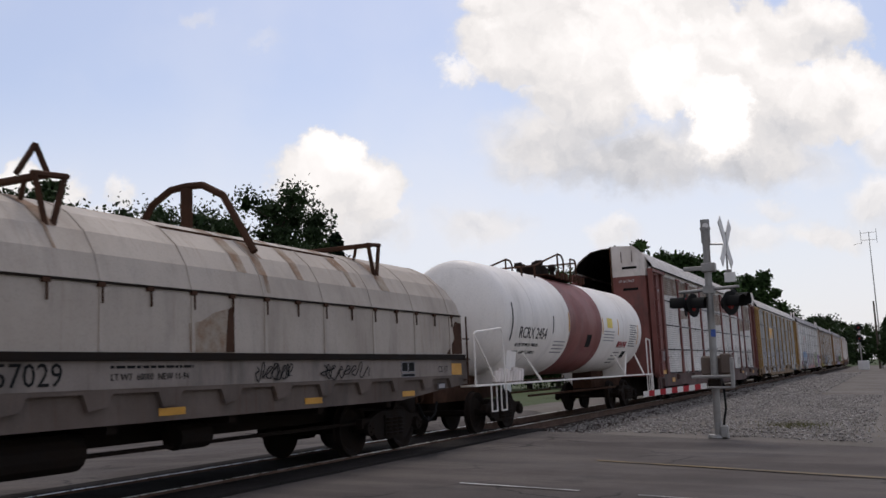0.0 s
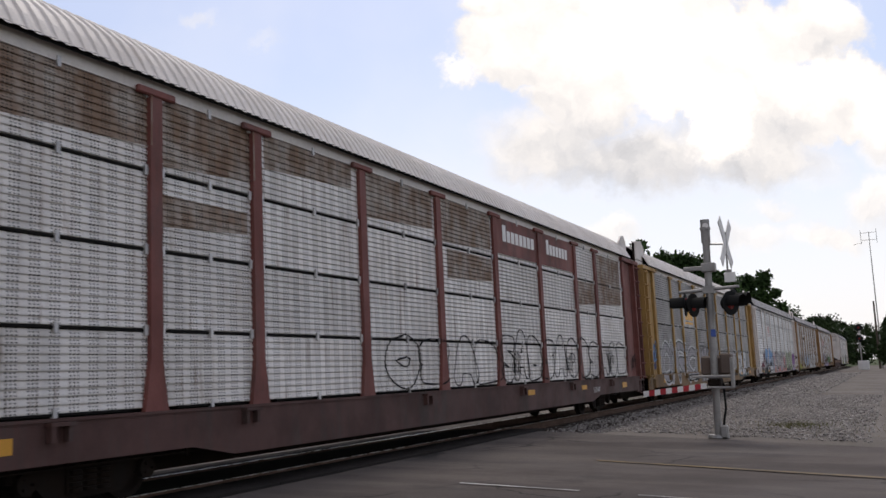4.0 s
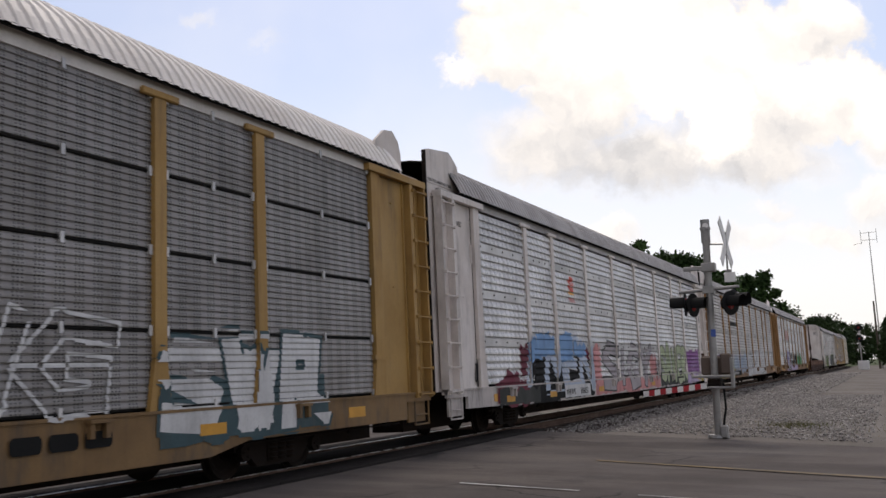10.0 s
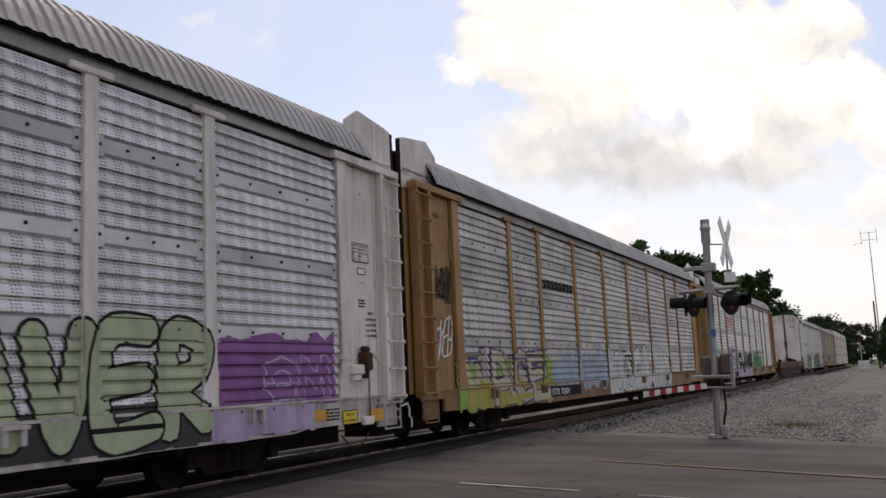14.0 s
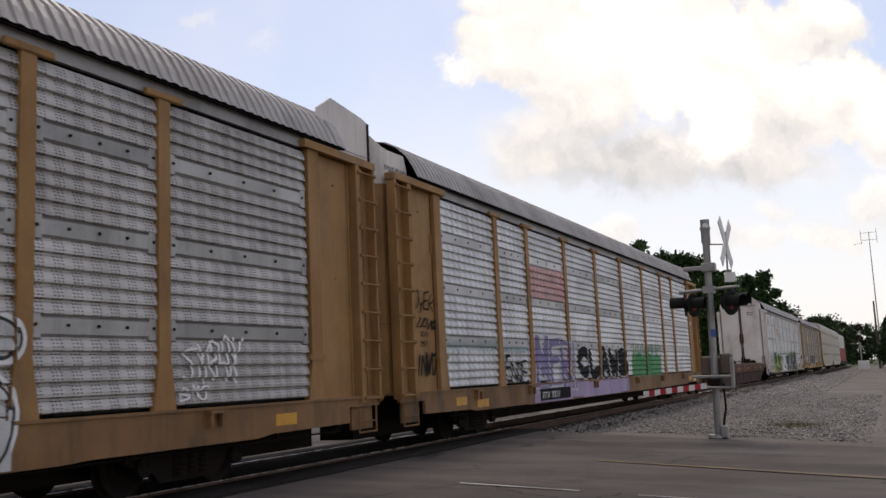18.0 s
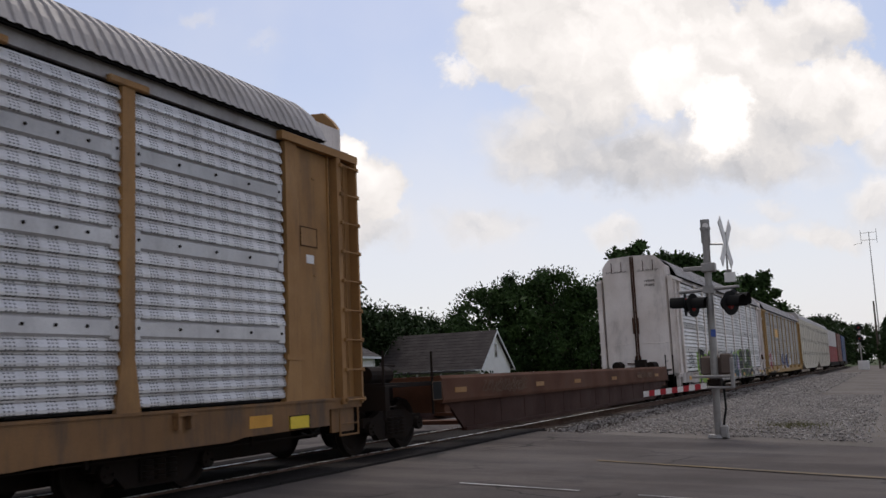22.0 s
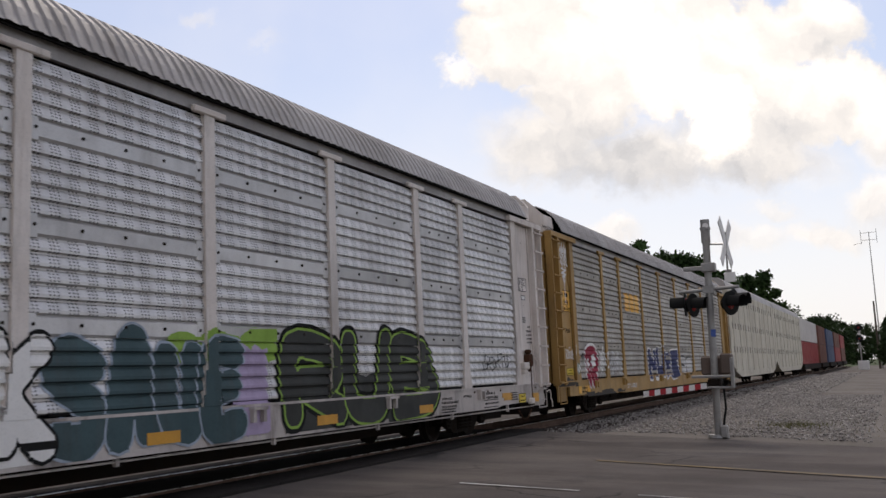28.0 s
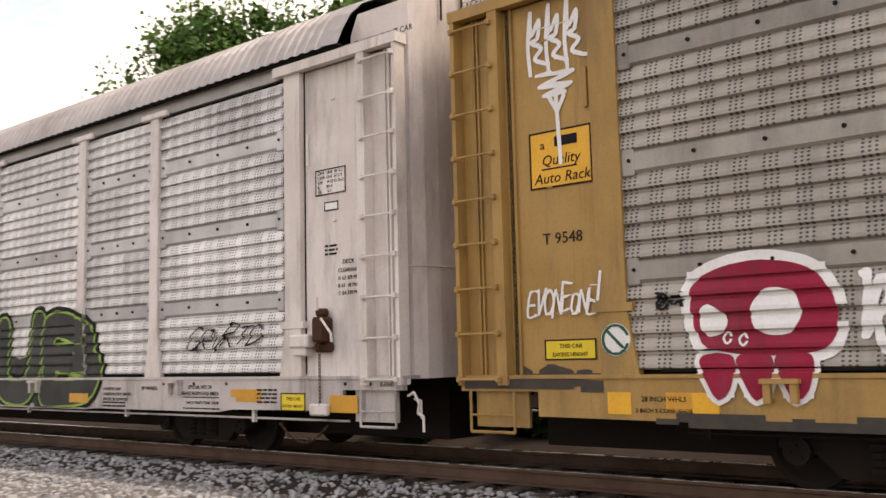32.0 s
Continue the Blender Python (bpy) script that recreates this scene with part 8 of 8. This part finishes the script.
def gable_house(name, label, at, turn, length, half, eave, ridge, windows=(), wall="siding", over=0.35, gable_window=False):
    """A house with its ridge along y: walls of lap siding, roof planes with thickness, trim and windows."""
    ob = thing(name, label, "house", at=at, turn=turn)
    t = 0.12
    for s in (1, -1):
        bm = bmesh.new()
        z = 0.0
        while z < eave:
            prism(bm, [(s * half, z), (s * (half + 0.022), z), (s * (half + 0.004), min(z + 0.18, eave)), (s * half, min(z + 0.18, eave))], 0, length)
            z += 0.18
        box(bm, *sorted((s * (half - t), s * half)), 0, length, 0, eave)
        part("wall", bm, M[wall], ob)
    for y, way in ((0.0, -1), (length, 1)):
        bm = prism(bmesh.new(), [(-half, 0), (half, 0), (half, eave), (0, ridge - 0.1), (-half, eave)], y, y - way * t)
        z = 0.0
        while z < ridge - 0.35:
            w = half if z < eave else half * (ridge - z) / (ridge - eave)
            w -= 0.02
            a, b = sorted((y, y + way * 0.02))
            bm2 = [(-w, z), (w, z), (w, z + 0.03), (-w, z + 0.03)]
            prism(bm, bm2, a, b)
            z += 0.18
        part("wall", bm, M[wall], ob)
        bm = bmesh.new()
        for s in (1, -1):
            a, b = sorted((y + way * over, y + way * (over + 0.04)))
            k = (ridge - eave) / half
            prism(bm, [(0, ridge + 0.08), (s * (half + 0.45), eave + 0.08 - 0.45 * k), (s * (half + 0.45), eave - 0.12 - 0.45 * k), (0, ridge - 0.14)], a, b)
        part("barge_board", bm, M["trim_white"], ob)
    for s in (1, -1):
        k = (ridge - eave) / half
        o = [(0, ridge), (s * (half + 0.45), eave - 0.45 * k), (s * (half + 0.45), eave - 0.45 * k + 0.10), (0, ridge + 0.12)]
        bm = prism(bmesh.new(), o, -over, length + over)
        roof = part("roof", bm, M["shingle"], ob, "dark asphalt-shingle roof")
        bm = bmesh.new()
        for i in range(1, 12):
            f = i / 12
            x, z = s * (half + 0.45) * f, ridge + 0.12 + (eave - 0.45 * k + 0.10 - ridge - 0.12) * f
            box(bm, *sorted((x, x + s * 0.02)), -over, length + over, z - 0.005, z + 0.012)
        part("shingle_course", bm, M["shingle"], roof)
        e = eave - 0.45 * k
        bm = boxes((*sorted((s * (half + 0.40), s * (half + 0.52))), -over, length + over, e - 0.10, e + 0.06))
        part("gutter", bm, M["trim_white"], ob)
    for y in (0.1, length - 0.1):
        bm = boxes((half + 0.02, half + 0.09, y - 0.05, y + 0.05, 0.0, eave - 0.1))
        part("downpipe", bm, M["trim_white"], ob)
    for face, a, z, w, h in windows:
        win = new("window")
        win.parent = ob
        win.matrix_basis = pose(half + 0.03, a, z, 0, 0, 0) if face == "side" else pose(a, -0.03, z, 0, 0, -90)
        part("frame", boxes((-0.02, 0.03, -w / 2 - 0.07, -w / 2, -0.07, h + 0.07), (-0.02, 0.03, w / 2, w / 2 + 0.07, -0.07, h + 0.07), (-0.02, 0.03, -w / 2, w / 2, h, h + 0.07), (-0.02, 0.05, -w / 2 - 0.1, w / 2 + 0.1, -0.10, -0.02), (-0.01, 0.02, -w / 2, w / 2, h / 2 - 0.02, h / 2 + 0.02)), M["trim_white"], win)
        part("pane", boxes((-0.02, 0.005, -w / 2, w / 2, 0, h)), M["window_glass"], win)
    return ob


def make_houses():
    g = -0.55
    turn = 8.7
    # the long white house; its ridge runs beside the line
    base = Vector((-31.4, 38.4, g))
    across = Matrix.Rotation(radians(turn), 3, "Z") @ Vector((-1, 0, 0))
    o = base + across * 4.3
    house = gable_house("house", "long white clapboard house with a dark shingle roof", (o.x, o.y, g), turn, 23.0, 4.3, 3.75, 5.95,
                        [("side", 1.6, 1.3, 0.7, 1.5), ("side", 6.2, 1.3, 0.7, 1.5), ("side", 15.8, 1.3, 0.75, 1.5), ("side", 17.0, 1.3, 0.75, 1.5), ("end", 2.3, 1.2, 0.9, 1.6)])
    bm = bmesh.new()
    for x, y in ((0.1, 4.0), (0.1, 15.5), (2.9, 20.5)):
        z = 5.95 - abs(x) * 0.51
        tube(bm, (x, y, z - 0.1), (x, y, z + 0.45), 0.06, 8)
    part("vent_pipe", bm, M["trim_white"], house)
    bm = bmesh.new()
    bmesh.ops.create_uvsphere(bm, u_segments=16, v_segments=8, radius=0.5, matrix=Matrix.Translation((4.2, 0.2, 4.8)) @ Matrix.Rotation(radians(50), 4, "X") @ Matrix.Diagonal((1, 1, 0.25, 1)))
    tube(bm, (4.2, 0.25, 3.9), (4.2, 0.25, 4.8), 0.03, 6)
    part("satellite_dish", bm, M["dark_steel"], house)
    # porch wing before its gable
    o2 = base + across * 5.45 + Matrix.Rotation(radians(turn), 3, "Z") @ Vector((0, -3.6, 0))
    porch = thing("porch", "shaded porch with dark shingle roof and white post", "porch", at=(o2.x, o2.y, g), turn=turn)
    bm = prism(bmesh.new(), [(-2.5, 3.2), (0, 4.9), (2.4, 3.2), (2.4, 3.05), (0, 4.7), (-2.5, 3.05)], -0.3, 3.55)
    part("roof", bm, M["shingle"], porch)
    bm = bmesh.new()
    prism(bm, [(-2.5, 3.22), (0, 4.92), (2.4, 3.22), (2.4, 3.02), (0, 4.66), (-2.5, 3.02)], -0.34, -0.3)
    box(bm, 2.25, 2.45, -0.3, 3.5, 2.95, 3.15)
    part("trim", bm, M["trim_white"], porch)
    bm = prism(bmesh.new(), [(-2.3, 3.05), (2.2, 3.05), (0, 4.6)], -0.2, -0.1)
    part("gable", bm, M["siding"], porch)
    bm = boxes((2.0, 2.2, -0.1, 0.1, 0, 3.05), (-2.35, -2.15, -0.1, 0.1, 0, 3.05), bevel=0.02)
    part("post", bm, M["trim_white"], porch)
    bm = boxes((-2.3, -0.6, 0.9, 1.0, 0, 3.0), (1.6, 2.2, 3.3, 3.4, 0, 3.0))
    part("wall", bm, M["siding"], porch)
    bm = boxes((-0.6, 1.6, 3.2, 3.3, 0, 2.6))
    part("dark_doorway", bm, M["dark_inside"], porch)
    # the small house down the line, its gable towards the track
    gable_house("house", "small white house with a dark gable roof", (-34.9, 85.0, g), 90 + 2, 10.5, 4.2, 2.75, 6.1, [("end", 0.2, 3.6, 0.7, 1.3), ("side", 2.0, 1.0, 1.0, 1.2)])
    shed = thing("carport", "open dark carport with thin white posts", "carport", at=(-38.0, 79.2, g), turn=2)
    part("roof", boxes((-4.2, 3.0, -1.6, 1.6, 2.25, 2.4)), M["shingle"], shed)
    for x in (-4.1, -1.8, 0.6, 2.9):
        part("post", boxes((x - 0.05, x + 0.05, -1.5, -1.4, 0, 2.25)), M["trim_white"], shed)


make_houses()

TREES = [  # x, y, height, spread, leaf, count
    (-49.5, 70.0, 20.6, 5.8, "leaf_dark", 11000), (-45.0, 65.0, 14.0, 4.3, "leaf_dark", 8000), (-54.0, 62.0, 18.6, 6.5, "leaf_dark", 9000), (-52.0, 75.0, 16.0, 5.0, "leaf_dark", 7000),
    (-53.0, 52.0, 16.4, 5.5, "leaf_dark", 8000), (-50.0, 43.5, 16.2, 4.6, "leaf_dark", 8000), (-45.5, 38.5, 11.5, 4.6, "leaf_dark", 7000), (-43.0, 35.0, 9.5, 4.4, "leaf_dark", 6000), (-47.0, 56.0, 12.5, 5.5, "leaf_dark", 8000),
    (-42.0, 50.0, 9.0, 4.5, "leaf_dark", 6000), (-46.0, 62.0, 11.0, 5.0, "leaf_dark", 6000), (-58.0, 58.0, 14.0, 6.0, "leaf_dark", 6000), (-60.0, 76.0, 14.0, 6.5, "leaf_dark", 6000), (-54.0, 82.0, 13.0, 6.0, "leaf_dark", 6000),
    (-50.0, 84.0, 10.5, 5.0, "leaf_dark", 6000), (-50.0, 88.0, 10.5, 6.0, "leaf_dark", 6000), (-50.0, 96.0, 10.0, 5.5, "leaf_dark", 5500), (-47.0, 101.0, 9.5, 5.5, "leaf", 5500), (-44.0, 106.0, 13.5, 5.4, "leaf", 6000),
    (-40.0, 108.0, 15.2, 5.4, "leaf", 6500), (-36.0, 107.0, 15.0, 5.4, "leaf", 6500), (-32.0, 112.0, 14.0, 5.4, "leaf", 6000), (-49.0, 92.0, 8.5, 4.5, "leaf", 5500), (-30.0, 121.0, 16.0, 5.0, "leaf", 5500), (-38.0, 118.0, 13.0, 6.0, "leaf", 5000),
    (-30.8, 127.0, 19.8, 4.0, "leaf", 4500), (-27.5, 135.0, 18.7, 5.0, "leaf", 5500), (-25.0, 139.0, 18.4, 5.0, "leaf", 5500),
    (-23.0, 150.0, 16.3, 5.2, "leaf", 5500), (-20.3, 168.0, 17.7, 4.6, "leaf", 5500), (-26.0, 160.0, 15.8, 5.6, "leaf", 5500),
    (-21.5, 215.0, 14.5, 6.0, "leaf_dark", 3500), (-16.0, 270.0, 14.0, 7.0, "leaf_dark", 3500), (-22.0, 290.0, 15.0, 8.0, "leaf_dark", 3500), (-10.0, 330.0, 14.0, 8.0, "leaf_dark", 3500), (1.5, 340.0, 14.0, 8.0, "leaf_dark", 3500),
    (1.9, 128.0, 8.0, 3.0, "leaf_dark", 4000), (5.5, 150.0, 9.0, 4.0, "leaf_dark", 4000),
    (-33.0, 17.0, 11.0, 5.5, "leaf_dark", 7000), (-37.2, 30.8, 8.5, 3.2, "leaf_dark", 6000), (-28.0, 8.0, 12.0, 5.2, "leaf_dark", 9000), (-26.0, 0.5, 12.5, 5.2, "leaf_dark", 9000),
    (-25.0, -7.0, 13.0, 5.5, "leaf_dark", 11000), (-26.0, -15.0, 13.0, 5.5, "leaf_dark", 11000), (-30.0, -3.0, 14.0, 6.5, "leaf_dark", 12000), (-31.0, -11.0, 14.0, 6.5, "leaf_dark", 12000), (-29.0, 4.5, 14.0, 6.0, "leaf_dark", 10000),
    (-38.6, -45.0, 25.0, 8.5, "leaf_bright", 14000), (-34.0, -51.5, 20.0, 5.0, "leaf_bright", 11000), (-36.0, -48.0, 25.0, 8.0, "leaf_bright", 13000), (-42.5, -38.0, 27.0, 8.5, "leaf_bright", 13000), (-31.0, -33.0, 13.5, 5.5, "leaf_bright", 8000), (-35.0, -24.0, 15.0, 6.0, "leaf_bright", 8000),
]
for i, (x, y, h, r, leaf, count) in enumerate(TREES):
    tree(x, y, h, r, 100 + i, leaf, int(count * 1.7), size=0.19 if y < 120 else 0.34, low=0.08, clumps=64)
conifer(-43.4, 70.0, 15.2, 3.4, 7)


def bush(x, y, w, h, seed):
    rng = np.random.default_rng(seed)
    ob = thing("bush", "low dark green bush", "bush", "bushes", at=(x, y, land(x, y)))
    c = np.array([[rng.uniform(-w, w), rng.uniform(-w, w) * 0.5, h * rng.uniform(0.3, 0.75)] for _ in range(12)])
    v, f = leaf_cloud(c, np.full(12, h * 0.4), 2600, 0.16, rng)
    raw("foliage", v.tolist(), f.tolist(), M["leaf_dark"], ob)


for i, (x, y, w, h) in enumerate([(-33.5, 30.0, 3.0, 2.4), (-30.0, 31.5, 2.2, 1.9), (-32.5, 32.5, 2.0, 1.7), (-33.0, 74.0, 2.2, 2.0), (-36.5, 66.0, 2.0, 2.2), (-21.0, -8.0, 3.0, 2.6), (-21.5, -1.5, 3.0, 2.4), (-21.5, 4.0, 3.0, 2.6), (-21.0, -14.0, 3.0, 2.6), (-20.5, -20.0, 3.0, 2.6), (-17.2, -2.0, 1.6, 1.0), (-17.4, -5.5, 1.6, 0.9), (-17.2, 1.0, 1.6, 1.0), (-23.0, -4.5, 3.2, 4.5), (-23.2, 1.5, 3.2, 4.5), (-23.0, -11.0, 3.2, 4.5), (-23.2, -17.5, 3.2, 4.5)]):
    bush(x, y, w, h, 50 + i)


def picket_fence(x, y0, y1):
    ob = thing("picket_fence", "weathered white picket fence before trees", "fence", at=(x, y0, land(x, y0)))
    n = int((y1 - y0) / 0.16)
    bm = boxes((-0.03, 0.0, 0, y1 - y0, 0.30, 0.37), (-0.03, 0.0, 0, y1 - y0, 1.15, 1.23))
    part("rail", bm, M["trim_white"], ob)
    bm = prism(bmesh.new(), [(-0.04, 0.05), (0.04, 0.05), (0.04, 1.52), (0, 1.62), (-0.04, 1.52)], 0, 0.02, axis="x")
    first = part("picket", bm, M["trim_white"], ob)
    for i in range(1, n):
        o = new("picket", first.data)
        o.parent, o.location = ob, (0, i * 0.16, 0.03 * math.sin(i * 7.3))


for i in range(11):
    bush(-13.6 - 0.3 * (i % 3), -17.0 + 2.1 * i, 1.3, 0.75, 90 + i)
picket_fence(-19.5, -12.0, 6.0)


def weeds(name, label, x0, x1, y0, y1, count, seed):
    """Blades of grass and low leaves in one mesh."""
    rng = np.random.default_rng(seed)
    x, y = rng.normal((x0 + x1) / 2, (x1 - x0) / 4, count), rng.normal((y0 + y1) / 2, (y1 - y0) / 4, count)
    v, f = [], []
    for i in range(count):
        z, h = ground_z(x[i], y[i]), rng.uniform(0.05, 0.16)
        a, lean = rng.uniform(0, 6.28), rng.uniform(-0.08, 0.08, 2)
        dx, dy = 0.007 * math.cos(a), 0.007 * math.sin(a)
        v += [(x[i] - dx, y[i] - dy, z), (x[i] + dx, y[i] + dy, z), (x[i] + lean[0], y[i] + lean[1], z + h)]
        f.append((3 * i, 3 * i + 1, 3 * i + 2))
    tagged(raw(name, v, f, M["dry_leaf"]), label, "grass", kind="stuff")


weeds("weeds", "thin patch of green weeds in gravel", -2.9, -1.4, 22.6, 24.6, 420, 5)
weeds("weeds", "sparse dry weeds along the gravel edge", -6.0, 5.0, 20.3, 26.0, 260, 6)


def antenna(x, y):
    ob = thing("antenna_mast", "tall thin grey radio antenna mast", "antenna", at=(x, y, land(x, y)))
    bm = cone(bmesh.new(), (0, 0, 0), (0, 0, 20.0), 0.10, 0.05, 8)
    part("pole", bm, M["galvanised"], ob)
    bm = cone(bmesh.new(), (-0.35, 0.2, 0), (-0.35, 0.2, 9.8), 0.17, 0.12, 8)
    part("wooden_pole", bm, M["bark"], ob)
    bm = bmesh.new()
    for z in (18.8, 19.9):
        rod(bm, [(-1.1, 0, z), (1.0, 0, z)], 0.035)
    for q in (-1.1, 1.0):
        rod(bm, [(q, 0, 18.3), (q, 0, 20.4)], 0.035)
    rod(bm, [(-2.2, 0, 18.3), (-1.1, 0, 18.4)], 0.03)
    part("aerial", bm, M["galvanised"], ob)


antenna(-1.25, 150.0)


def rail_signal(x, y):
    ob = thing("railway_signal", "black two-headed railway signal on a post", "railway signal", at=(x, y, -0.5))
    part("post", tube(bmesh.new(), (0, 0, 0), (0, 0, 6.2), 0.09, 8), M["galvanised"], ob)
    for z in (4.5, 6.0):
        bm = tube(bmesh.new(), (0, -0.12, z), (0, -0.16, z), 0.46, 20)
        box(bm, -0.25, 0.25, -0.12, 0.2, z - 0.45, z + 0.45)
        head = part("signal_head", bm, M["black_paint"], ob)
        part("lens", tube(bmesh.new(), (0, -0.16, z), (0, -0.2, z), 0.12, 10), M["lamp_red"], head)
    bm = boxes((-0.5, 0.9, -0.4, 0.4, 0.0, 1.5), bevel=0.05)
    part("relay_case", bm, M["white_paint"], ob)
    return ob


rail_signal(-3.7, 140.0)


# ---------------------------------------------------------------- motion
def travel(t):
    return SCALE * (6.753975 * t - 0.0154 * (t - 20) ** 2 / 2 - 0.0004 * (t - 20) ** 3 / 6)


def motions():
    for car, s0, length in CARS:
        rows = []
        for k in range(17):
            t = 2.0 * k
            y0 = s0 - travel(t)
            x0, x1 = bend(y0 + 2), bend(y0 + length - 2)
            turn = -math.degrees(math.atan2(x1 - x0, length - 4))
            rows.append((t, pose(XR + x0 - (x1 - x0) * 2 / (length - 4), y0, 0, 0, 0, turn)))
        walk(car, rows)
    # the wheels roll without slipping
    for w, k, r, car in SPIN:
        if not car.name.startswith("container"):
            walk(w, [(32.0 * i / 460, pose(0, k, r, math.degrees(travel(32.0 * i / 460) / r), 0, 0)) for i in range(461)])


motions()
